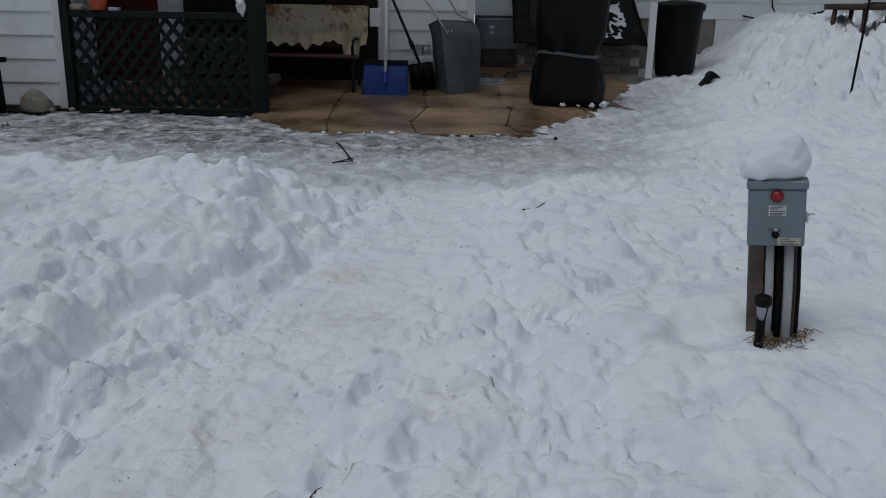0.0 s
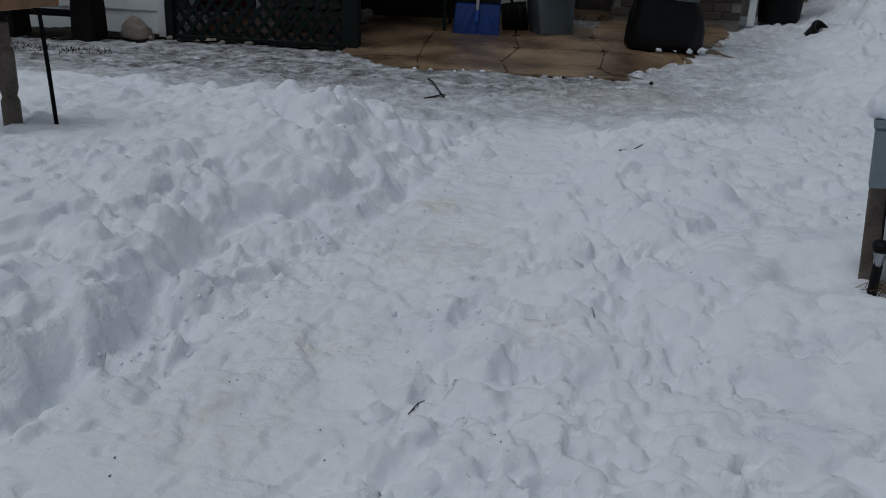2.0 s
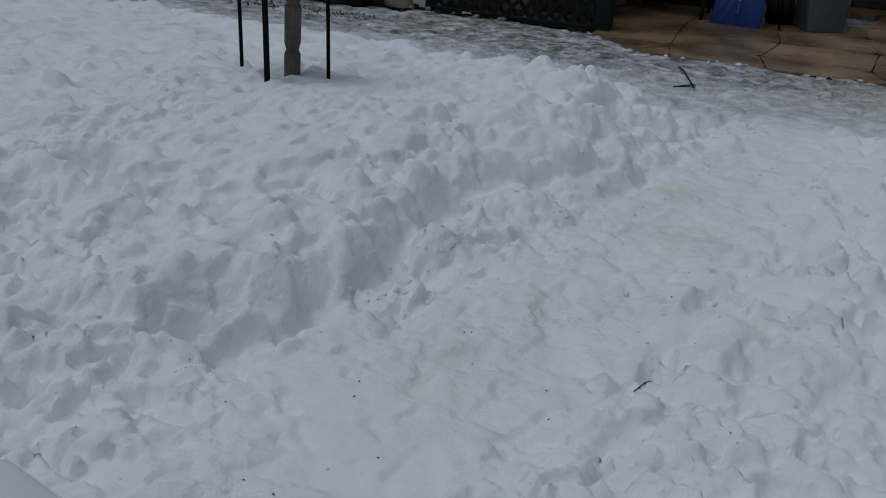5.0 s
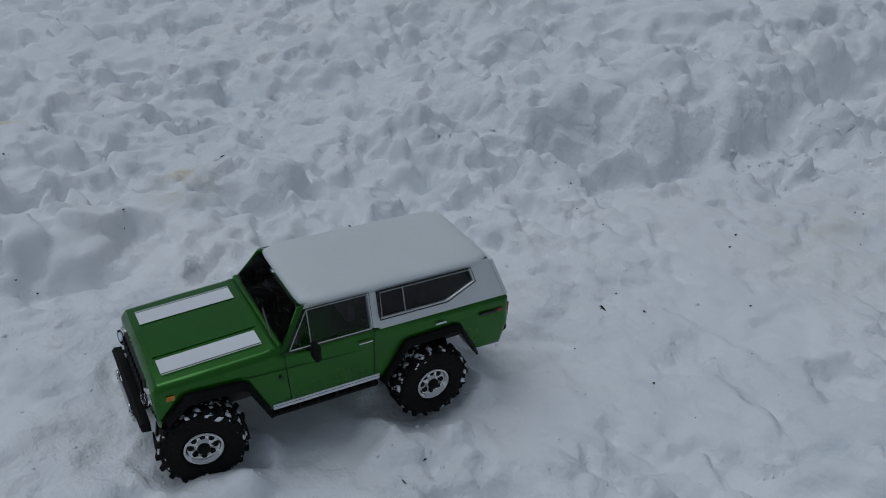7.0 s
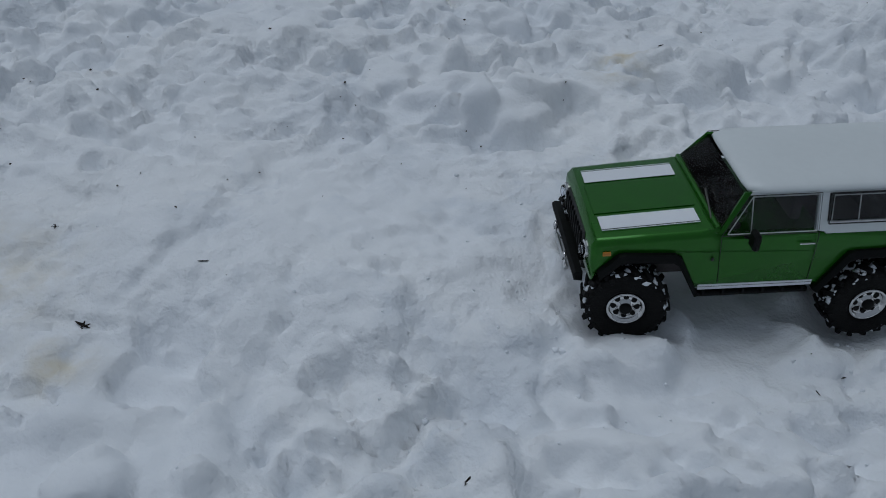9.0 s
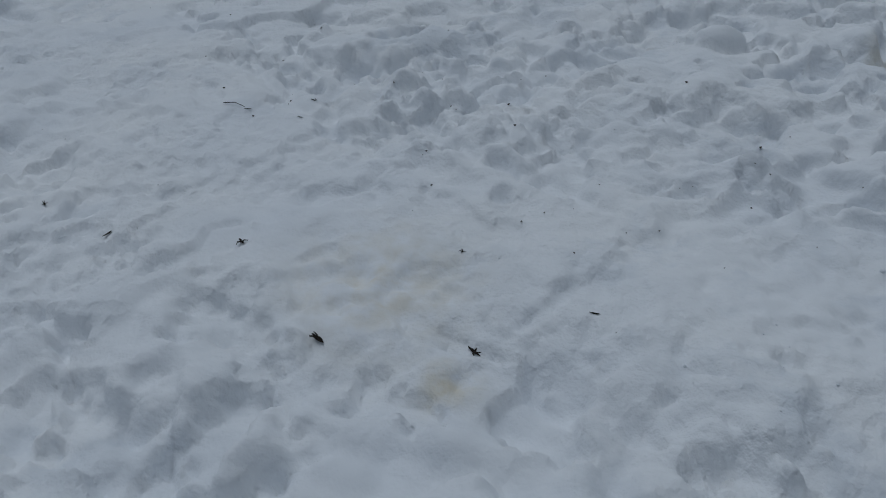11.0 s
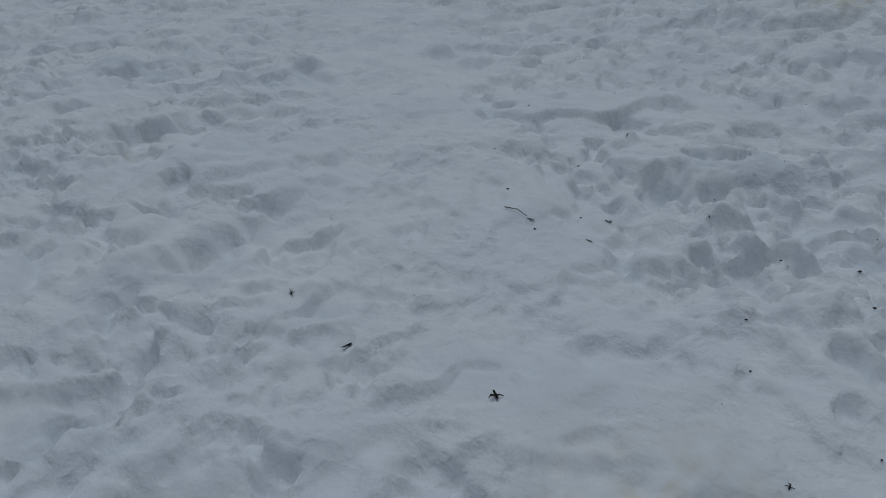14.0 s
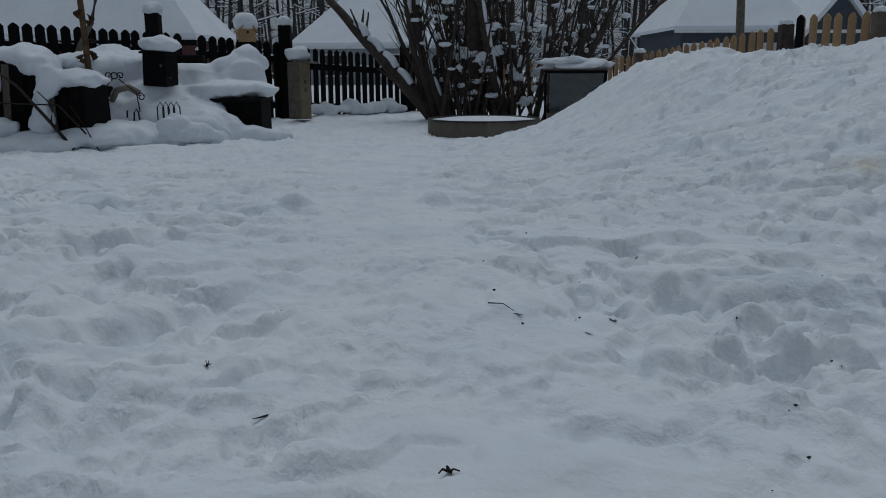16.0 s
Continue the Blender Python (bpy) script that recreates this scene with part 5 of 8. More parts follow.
def bare_strip():
    """Thawed soil along the foot of the wall, with a ragged edge."""
    bm, made = bmesh.new(), {}
    soil = material("wet_dark_soil", (0.055, 0.048, 0.034), 0.9, vary=0.3, scale=6.0, bump=0.8, bump_scale=25, second=(0.022, 0.022, 0.012))
    nx, ny = 170, 36

    def place(i, j):
        x, y = -7.4 + 5.7 * i / nx, 7.15 + 1.2 * j / ny
        edge = 7.66 + 0.30 * float(smooth(-3.7, -3.2, x))
        m = (y - edge) * 4 + 1.2 * noise.noise(Vector((x * 2.2, y * 3.0, 1))) + 1.0 * noise.noise(Vector((x * 7, y * 8, 4)))
        return m, Vector((x, y, ground_z(x, y) + 0.018 + 0.012 * noise.noise(Vector((x * 9, y * 9, 0)))))
    for i in range(nx):
        for j in range(ny):
            ks = [(i, j), (i + 1, j), (i + 1, j + 1), (i, j + 1)]
            got = [place(*k) for k in ks]
            if all(g[0] > 0 for g in got):
                for k, g in zip(ks, got):
                    if k not in made:
                        made[k] = bm.verts.new(g[1])
                bm.faces.new([made[k] for k in ks])
    bmesh.ops.solidify(bm, geom=bm.faces[:], thickness=0.03)
    solid("soil_strip", bm, soil, "strip of thawed dark soil and dead grass along the wall", "soil", kind="structure", smooth=True)


bare_strip()


# ---- model truck ----
def glass_material(name, tint, rough=0.03):
    """Thin tinted clear plastic: some of what lies behind shows, with a gloss."""
    m = bpy.data.materials.new(name)
    m.use_nodes = True
    n, l = m.node_tree.nodes, m.node_tree.links
    out = n["Material Output"]
    n.remove(n["Principled BSDF"])
    tr, gl, mx, fr = n.new("ShaderNodeBsdfTransparent"), n.new("ShaderNodeBsdfGlossy"), n.new("ShaderNodeMixShader"), n.new("ShaderNodeFresnel")
    tr.inputs[0].default_value = (*tint, 1)
    gl.inputs["Roughness"].default_value = rough
    fr.inputs["IOR"].default_value = 1.45
    l.new(fr.outputs[0], mx.inputs[0]), l.new(tr.outputs[0], mx.inputs[1]), l.new(gl.outputs[0], mx.inputs[2])
    l.new(mx.outputs[0], out.inputs["Surface"])
    return m


WINDOW = glass_material("smoked_clear_plastic", (0.88, 0.89, 0.90))
LENS = glass_material("clear_lens", (0.9, 0.92, 0.95))
TRIM_BLACK = material("black_decal", (0.008, 0.008, 0.008), 0.4, vary=0.1, scale=20.0)
AMBER = material("amber_decal", (0.55, 0.22, 0.03), 0.4, vary=0.1, scale=30.0)
RED_LENS = material("dark_red_lens", (0.20, 0.012, 0.012), 0.3, vary=0.2, scale=60.0)
PLATE = material("pale_blue_plate", (0.30, 0.38, 0.52), 0.45, vary=0.1, scale=60.0)
INTERIOR = material("dark_grey_interior", (0.06, 0.052, 0.052), 0.7, vary=0.2, scale=40.0)


def quad_slab(p, thick, bm=None):
    """A four-cornered plate, drawn out along its own normal."""
    own = bmesh.new()
    p = [Vector(q) for q in p]
    nrm = (p[1] - p[0]).cross(p[-1] - p[0]).normalized() * thick
    n = len(p)
    a, b = [own.verts.new(q) for q in p], [own.verts.new(q + nrm) for q in p]
    own.faces.new(a[::-1]), own.faces.new(b)
    for i in range(n):
        own.faces.new((a[i], a[(i + 1) % n], b[(i + 1) % n], b[i]))
    bmesh.ops.recalc_face_normals(own, faces=own.faces[:])
    return merge(own, bm)


def tyre_mesh():
    r, w, n = 0.0560, 0.0210, 40
    bm = lathe([(0.0245, -w * 0.80), (0.029, -w * 0.98), (0.038, -w * 1.02), (0.046, -w), (0.0505, -w * 0.9), (0.0520, -w * 0.6), (0.0520, w * 0.6), (0.0505, w * 0.9), (0.046, w), (0.038, w * 1.02), (0.029, w * 0.98), (0.0245, w * 0.80)], n, ring=True)
    for k in range(18):
        a = 360 / 18 * k
        for side in (-1, 1):
            lug = box(-0.0033, 0.0033, -0.0022, 0.0035, 0.001, w * 0.98, 0.0008)
            lug.transform(pose(0, 0, 0, 0, 0, a + (10 if side > 0 else 0)) @ pose(0, 0.0525, 0, 0, 28 * side, 0) @ Matrix.Diagonal((1, 1, side, 1)))
            bmesh.ops.recalc_face_normals(lug, faces=lug.faces[:])
            merge(lug, bm)
            sh = box(-0.003, 0.003, -0.007, 0.0015, 0, 0.003, 0.0008, m=pose(0, 0, 0, 0, 0, a + (10 if side > 0 else 0) + 6 * side) @ pose(0, 0.0500, side * w * 0.95 - 0.0015))
            merge(sh, bm)
    return bm


def rim_mesh():
    bm = lathe([(0.0245, -0.012), (0.0250, 0.0185), (0.0240, 0.0205), (0.0215, 0.0205), (0.0205, 0.0145), (0.0185, 0.0135), (0.0095, 0.0145), (0.0085, 0.0175), (0.003, 0.018)], 36)
    return bm


def wheel(parent, x, y, side, steer=0.0):
    t = part("wheel", None, None, parent)
    t.matrix_basis = pose(x, y, 0.0655 if y > 0 else 0.0525, 0, 0, steer) @ pose(0, 0, 0, 0, 90 * side, 0)
    part("tyre", TYRE, None, t, "chunky black tyre caked with snow")
    part("rim", RIM, None, t, "chrome wheel with round holes")
    part("hub_cap", HUB, None, t, "black hub cap")
    for k in range(8):
        h = part("rim_hole", HOLE, None, t)
        h.matrix_basis = pose(0, 0, 0, 0, 0, 45 * k) @ pose(0.0150, 0, 0.0136)
    s = part("packed_snow", TYRE_SNOW, None, t, "white snow packed in the tread")
    s.matrix_basis = pose(0, 0, 0, 0, 0, 37 * (1 + (x > 0) + 2 * (y > 0)))
    return t


TYRE, RIM = mesh_of(tyre_mesh(), BLACK_RUBBER), mesh_of(rim_mesh(), CHROME, True)
HUB = mesh_of(lathe([(0.0080, 0.012), (0.0080, 0.021), (0.0052, 0.0235)], 16), BLACK_PLASTIC, True)
HOLE = mesh_of(lathe([(0.0036, 0), (0.0036, 0.0012), (0.0030, 0.0013)], 12), BLACK_PLASTIC)
ts = bmesh.new()
rs = random.Random(21)
for i in range(420):
    a, q = rs.uniform(0, 2 * math.pi), rs.choice((-1, 1)) * rs.uniform(0.002, 0.0205) ** 1.0
    if math.sin(a * 2 + 1) < rs.uniform(-1.2, 0.6):
        continue
    tread = abs(q) < 0.0175
    rr = 0.0525 if tread else rs.uniform(0.044, 0.0515)
    big = rs.random() ** 2
    blob = bmesh.new()
    lump(0, 0, 0, 0.0007 + 0.0013 * big, 0.0010 + 0.0060 * big, 0.0008 + 0.0050 * big, i * 0.7, 0.9, 1, blob)
    blob.transform(pose(0, 0, 0, 0, 0, math.degrees(a)) @ pose(rr, 0, q, rs.uniform(-50, 50), 0 if tread else 70, 0))
    merge(blob, ts)
TYRE_SNOW = mesh_of(ts, SNOWCAP, True)


def model_truck(m):
    t = thing("model_truck", m, "green and white radio-controlled off-road model truck on snow", "model truck")
    fy, ry = 0.161, -0.1565
    belt = 0.161
    # lower body: side outline with wheel arches, drawn across, sides rounded
    side = [(0.207, 0.092), (0.211, 0.118), (0.210, 0.148), (0.203, 0.1575), (0.14, 0.1615), (0.075, 0.1650), (0.060, 0.1665), (0.052, belt), (-0.076, belt), (-0.0765, belt - 0.004), (-0.277, belt - 0.0055), (-0.287, 0.148), (-0.288, 0.110), (-0.277, 0.072)]
    arches = ([(-0.0875, 0.071), (-0.121, 0.122), (-0.200, 0.124), (-0.230, 0.074)], [(0.0745, 0.074), (0.103, 0.129), (0.173, 0.132), (0.199, 0.106)])
    side += arches[0][::-1] + [(-0.080, 0.076), (0.070, 0.079)] + arches[1]
    body = prism(side, -0.1, 0.1, 0.009, seg=3)
    for v in body.verts:
        # tumblehome and a slight taper at nose and tail
        k = 1 - 0.05 * max(0, (v.co.z - 0.12) / 0.05) - 0.035 * max(0, (v.co.y - 0.10) / 0.1) - 0.012 * max(0, (-0.2 - v.co.y) / 0.09)
        v.co.x *= k
    body_ob = part("body", body, GREEN_PAINT, t, "metallic green body shell", True)
    tri = body_ob.modifiers.new("edges", "EDGE_SPLIT")
    tri.split_angle = radians(35)
    hood_z = lambda y: 0.1578 + (0.203 - y) * 0.0585
    # raised middle of the hood
    bm = bmesh.new()
    quad_slab([(-0.034, 0.196, hood_z(0.196) - 0.001), (0.034, 0.196, hood_z(0.196) - 0.001), (0.034, 0.066, hood_z(0.066) - 0.001), (-0.034, 0.066, hood_z(0.066) - 0.001)], -0.0022, bm)
    part("hood_panel", bm, GREEN_PAINT, t)
    for s in (-1, 1):
        bm = bmesh.new()
        quad_slab([(s * 0.042, 0.194, hood_z(0.194) + 0.0012), (s * 0.070, 0.194, hood_z(0.194) + 0.0012), (s * 0.070, 0.070, hood_z(0.070) + 0.0012), (s * 0.042, 0.070, hood_z(0.070) + 0.0012)], 0.0006, bm)
        part("hood_stripe", bm, STRIPE_WHITE, t, "white hood stripe")
        bm = bmesh.new()
        quad_slab([(s * 0.072, 0.194, hood_z(0.194) + 0.0012), (s * 0.0732, 0.194, hood_z(0.194) + 0.0012), (s * 0.0732, 0.070, hood_z(0.070) + 0.0012), (s * 0.072, 0.070, hood_z(0.070) + 0.0012)], 0.0006, bm)
        part("pin_stripe", bm, STRIPE_WHITE, t)
    # greenhouse
    zb, zt = belt, 0.2105
    by0, by1 = 0.050, -0.2795
    ty0, ty1 = 0.019, -0.2585
    xb, xt = 0.0940, 0.0775

    def side_pt(s, y, f):
        """Point on the cab side: y along the truck, f from belt (0) to eave (1)."""
        return Vector((s * (xb + (xt - xb) * f), y, zb + (zt - zb) * f))
    roof = bmesh.new()
    rings = []
    for z, s, o in ((0.2040, 0.97, -0.003), (0.2090, 1.0, 0.0006), (0.2110, 1.0, 0.0006), (0.2140, 0.982, 0.0), (0.2165, 0.93, 0.0), (0.2185, 0.8, 0.0), (0.2196, 0.5, 0.0), (0.2198, 0.2, 0.0)):
        ring = []
        cy, hy = (ty0 + ty1) / 2, (ty0 - ty1) / 2
        for k in range(48):
            a = 2 * math.pi * (k + 0.5) / 48
            c, q = math.cos(a), math.sin(a)
            r = (abs(c) ** 14 + abs(q) ** 14) ** (-1 / 14)
            e = s if s > 0.9 else s
            ring.append(roof.verts.new((c * r * (xt + 0.0032) * e, cy + q * r * (hy + o) * (1 - (1 - e) * 0.45), z)))
        rings.append(ring)
    for a, b in zip(rings, rings[1:]):
        for k in range(48):
            roof.faces.new((a[k], a[(k + 1) % 48], b[(k + 1) % 48], b[k]))
    roof.faces.new(rings[-1]), roof.faces.new(rings[0][::-1])
    bmesh.ops.recalc_face_normals(roof, faces=roof.faces[:])
    part("roof", roof, TRUCK_WHITE, t, "matt white hardtop roof", True)
    th = 0.0035
    for s in (-1, 1):
        def plate(pts, mat, name, label="", lift=0.0):
            q = [side_pt(s, y, f) + Vector((s * lift, 0, 0)) for y, f in pts]
            return part(name, quad_slab(q if s < 0 else q[::-1], th if not lift else 0.0008), mat, t, label)
        # pillars and rails of the white top
        plate([(0.045, 0.0), (0.053, 0.02), (0.023, 1.0), (0.014, 1.0)], GREEN_PAINT, "windscreen_pillar")
        plate([(-0.083, -0.06), (-0.069, 0.0), (-0.069, 1.0), (-0.083, 1.0)], TRUCK_WHITE, "door_pillar")
        plate([(0.017, 0.92), (0.014, 1.0), (-0.2585, 1.0), (-0.2600, 0.92)], TRUCK_WHITE, "eave_rail")
        plate([(-0.083, -0.10), (-0.083, 0.20), (-0.2755, 0.20), (-0.2805, -0.10)], TRUCK_WHITE, "lower_rail")
        plate([(-0.182, 0.20), (-0.2285, 0.54), (-0.2225, 0.92), (-0.2600, 0.92), (-0.2755, 0.20)], TRUCK_WHITE, "quarter_panel", "tall white rear quarter panel")
        # glazing with thin pale frames
        plate([(0.044, 0.03), (0.015, 0.92), (-0.070, 0.92), (-0.070, 0.03)], WINDOW, "door_window", "smoked clear plastic window", 0.0005)
        plate([(-0.083, 0.20), (-0.083, 0.92), (-0.2225, 0.92), (-0.2285, 0.54), (-0.182, 0.20)], WINDOW, "side_window", "smoked clear plastic window", 0.0005)
        outlines = (("window_frame", [(0.043, 0.04), (0.0145, 0.93), (-0.069, 0.93), (-0.069, 0.04)], STEEL, 0.0008), ("vent_bar", [(0.014, 0.04), (0.014, 0.93)], STEEL, 0.0008), ("window_frame", [(-0.086, 0.23), (-0.087, 0.89), (-0.2215, 0.89), (-0.2265, 0.56), (-0.183, 0.24)], STEEL, 0.0008), ("vent_bar", [(-0.120, 0.24), (-0.120, 0.89)], STEEL, 0.0008), ("window_outline", [(-0.083, 0.19), (-0.0845, 0.94), (-0.2245, 0.94), (-0.2305, 0.55), (-0.184, 0.19)], TRIM_BLACK, 0.0009), ("window_outline", [(0.050, 0.0), (0.0185, 0.965), (-0.0715, 0.965), (-0.0715, 0.0)], TRIM_BLACK, 0.0006))
        for nm, pts, mat, r in outlines:
            q = [side_pt(s, y, f) + Vector((s * 0.0048, 0, 0)) for y, f in pts]
            part(nm, tube(q + [q[0]] if len(q) > 2 else q, r, 5), mat, t, "thin silver frame" if mat is STEEL else "")
        # sill stripe, rock slider, flares
        part("sill_stripe", box(s * 0.1004 - 0.0004, s * 0.1004 + 0.0004, -0.080, 0.069, 0.0795, 0.0872), STRIPE_WHITE, t, "white sill stripe")
        part("pin_stripe", box(s * 0.1006 - 0.0004, s * 0.1006 + 0.0004, -0.080, 0.069, 0.0838, 0.0844), TRIM_BLACK, t)
        for k in range(6):
            y = -0.070 + 0.026 * k
            part("slider_bracket", box(s * 0.095 - 0.006, s * 0.095 + 0.006, y - 0.0015, y + 0.0015, 0.070, 0.0775), BLACK_PLASTIC, t)
        part("rock_slider", box(s * 0.092 - 0.006, s * 0.092 + 0.006, -0.08, 0.07, 0.064, 0.0715, 0.002), BLACK_PLASTIC, t)
        for pts, cy in zip(arches, (ry, fy)):
            fl = bmesh.new()
            outer = [(cy + (y - cy) * 1.07, z + (0.009 if z > 0.1 else 0.001)) for y, z in pts]
            soft_in, soft_out = [], []
            for src, dst in ((pts, soft_in), (outer, soft_out)):
                for (ya, za), (yb, zb_) in zip(src, src[1:]):
                    dst.extend((ya + (yb - ya) * k, za + (zb_ - za) * k) for k in (0.0 if not dst else 0.08, 0.3, 0.6, 0.92))
                dst.append(src[-1])
            prev = None
            for (yi, zi), (yo, zo) in zip(soft_in, soft_out):
                ring = [fl.verts.new((s * xx, y, z)) for xx, y, z in ((0.092, yi, zi), (0.108, yi, zi), (0.1095, yi + (yo - yi) * 0.3, zi + (zo - zi) * 0.3), (0.103, yo, zo), (0.092, yo, zo))]
                if prev:
                    for k in range(5):
                        fl.faces.new((prev[k], ring[k], ring[(k + 1) % 5], prev[(k + 1) % 5]))
                else:
                    fl.faces.new(ring)
                prev = ring
            fl.faces.new(prev[::-1])
            bmesh.ops.recalc_face_normals(fl, faces=fl.faces[:])
            flare = part("wheel_flare", fl, BLACK_PLASTIC, t, "black plastic flare")
            for k in range(5):
                yy = pts[1][0] + (pts[2][0] - pts[1][0]) * (k + 0.5) / 5
                part("rivet", lathe([(0.0016, 0), (0.0016, 0.0008), (0.0006, 0.0013)], 8, m=pose(s * 0.1055, yy, 0.004 + pts[1][1] + (pts[2][1] - pts[1][1]) * (k + 0.5) / 5, 0, 90 * s, 0)), TRIM_BLACK, flare)
        # door: outline grooves, handle, mirror, badges
        part("door_gap", tube([(s * 0.0985, 0.050, belt), (s * 0.1005, 0.048, 0.13), (s * 0.1005, 0.044, 0.088)], 0.0005, 4), TRIM_BLACK, t)
        part("door_gap", tube([(s * 0.0985, -0.073, belt), (s * 0.1005, -0.073, 0.13), (s * 0.1005, -0.073, 0.088)], 0.0005, 4), TRIM_BLACK, t)
        part("door_handle", box(s * 0.101 - 0.0012, s * 0.101 + 0.0012, -0.070, -0.050, 0.1445, 0.1468, 0.0006), CHROME, t, "small chrome handle")
        mir = part("mirror", box(s * 0.114 - 0.010, s * 0.114 + 0.010, 0.010, 0.019, 0.152, 0.176, 0.003), BLACK_PLASTIC, t, "black door mirror")
        part("mirror_arm", tube([(s * 0.097, 0.02, 0.158), (s * 0.108, 0.016, 0.162)], 0.0022, 6), BLACK_PLASTIC, mir)
        part("side_marker", box(s * 0.0965 - 0.0012, s * 0.0965 + 0.0012, 0.186, 0.196, 0.138, 0.143), AMBER, t, "amber side marker")
        part("rear_marker", box(s * 0.0985 - 0.0008, s * 0.0985 + 0.0008, -0.274, -0.264, 0.133, 0.138), RED_LENS, t, "red side marker")
        part("print_bar", box(s * 0.1 - 0.0007, s * 0.1 + 0.0007, -0.262, -0.236, 0.133, 0.1375), TRIM_BLACK, t, "dark lettering bar")
        part("print_bar", box(s * 0.1008 - 0.0005, s * 0.1008 + 0.0005, -0.181, -0.165, 0.1405, 0.1428), STRIPE_WHITE, t, "white lettering bar")
        part("badge", box(s * 0.1006 - 0.0007, s * 0.1006 + 0.0007, 0.055, 0.0585, 0.125, 0.1295), TRIM_BLACK, t)
        part("headlight", lathe([(0.0125, 0), (0.0125, 0.005), (0.010, 0.006)], 20, m=pose(s * 0.069, 0.209, 0.130, -90)), CHROME, t, "round chrome headlight")
        part("headlight_lens", lathe([(0.0098, 0.0), (0.009, 0.003), (0.005, 0.0045), (0.001, 0.005)], 20, m=pose(s * 0.069, 0.2155, 0.130, -90)), LENS, t, "", True)
        part("tail_light", box(s * 0.083 - 0.008, s * 0.083 + 0.008, -0.2910, -0.2845, 0.112, 0.138, 0.002), RED_LENS, t, "dark red tail light")
        # shackles
        for y, z in ((0.229, 0.096), (-0.300, 0.086)):
            pts = [(s * 0.036 + 0.0065 * math.cos(a), y + 0.002, z - 0.004 + 0.0085 * math.sin(a)) for a in [radians(-50 + 28 * i) for i in range(11)]]
            part("shackle", tube(pts, 0.0018, 6), CHROME, t, "chrome tow shackle", True)
    # windscreen and its frame
    a, b = Vector((xb - 0.004, by0 + 0.003, zb + 0.006)), Vector((xt - 0.004, ty0 + 0.003, zt - 0.004))
    part("windscreen", quad_slab([(-a.x, a.y, a.z), (a.x, a.y, a.z), (b.x, b.y, b.z), (-b.x, b.y, b.z)], 0.0008), WINDOW, t, "smoked clear windscreen")
    part("windscreen_frame", tube([(-a.x, a.y, a.z), (a.x, a.y, a.z)], 0.004, 8), GREEN_PAINT, t)
    part("wiper", tube([(-0.07, a.y + 0.003, a.z + 0.002), (-0.02, a.y - 0.003, a.z + 0.014)], 0.0011, 5), TRIM_BLACK, t)
    part("cowl", box(-0.092, 0.092, 0.046, 0.066, belt - 0.004, 0.1660, 0.002), GREEN_PAINT, t)
    # rear window wall
    c, d = Vector((xb + 0.0032, by1 + 0.002, zb - 0.004)), Vector((xt + 0.0034, ty1 + 0.001, zt))
    back = bmesh.new()

    def back_pt(x, f):
        p = c.lerp(d, f)
        return Vector((x * p.x, p.y, p.z))
    for q in ([(-1, 0), (1, 0), (1, 0.16), (-1, 0.16)], [(-1, 0.88), (1, 0.88), (1, 1), (-1, 1)], [(-1, 0.16), (-0.86, 0.16), (-0.86, 0.88), (-1, 0.88)], [(0.86, 0.16), (1, 0.16), (1, 0.88), (0.86, 0.88)]):
        quad_slab([back_pt(*k) for k in q], 0.0038, back)
    part("back_panel", back, TRUCK_WHITE, t)
    part("rear_window", quad_slab([back_pt(-0.87, 0.15), back_pt(0.87, 0.15), back_pt(0.87, 0.89), back_pt(-0.87, 0.89)], 0.0008), WINDOW, t, "smoked rear window")
    ln = bmesh.new()
    q = [back_pt(-0.88, 0.15) + Vector((0, -0.0042, 0)), back_pt(0.88, 0.15) + Vector((0, -0.0042, 0)), back_pt(0.88, 0.89) + Vector((0, -0.0042, 0)), back_pt(-0.88, 0.89) + Vector((0, -0.0042, 0))]
    tube(q + [q[0]], 0.0013, 5, ln)
    part("rear_window_seal", ln, TRIM_BLACK, t)
    part("rear_wiper", tube([(0.0, q[0].y - 0.001, 0.172), (0.012, q[0].y + 0.002, 0.181)], 0.0012, 5), STEEL, t)
    plate_ob = part("number_plate", box(-0.014, 0.014, -0.2920, -0.2865, 0.121, 0.134, 0.001), PLATE, t, "pale blue plate")
    part("print_bar", box(-0.010, 0.010, -0.2930, -0.2917, 0.1255, 0.1295), TRIM_BLACK, plate_ob)
    # grille, bumpers
    part("grille", box(-0.056, 0.056, 0.206, 0.2135, 0.114, 0.146, 0.002), TRIM_BLACK, t, "black slotted grille")
    for i in range(9):
        x = -0.048 + 0.012 * i
        part("grille_bar", box(x - 0.0022, x + 0.0022, 0.2125, 0.2165, 0.116, 0.144, 0.001), BLACK_PLASTIC, t)
    part("front_bumper", prism([(0.216, 0.090), (0.227, 0.092), (0.229, 0.101), (0.225, 0.105), (0.216, 0.104)], -0.086, 0.086, 0.002), BLACK_PLASTIC, t, "black steel bumper")
    part("bumper_mount", box(-0.04, 0.04, 0.200, 0.224, 0.088, 0.100, 0.002), BLACK_PLASTIC, t)
    part("skid_bar", tube([(-0.040, 0.228, 0.078), (0.040, 0.228, 0.078)], 0.003, 8), STEEL, t)
    part("rear_bumper", prism([(-0.292, 0.078), (-0.298, 0.083), (-0.296, 0.093), (-0.286, 0.094), (-0.282, 0.080)], -0.082, 0.082, 0.002), BLACK_PLASTIC, t, "black steel rear bumper")
    # underside
    part("chassis", box(-0.03, 0.03, -0.265, 0.205, 0.066, 0.090, 0.003), BLACK_PLASTIC, t, "black chassis rails")
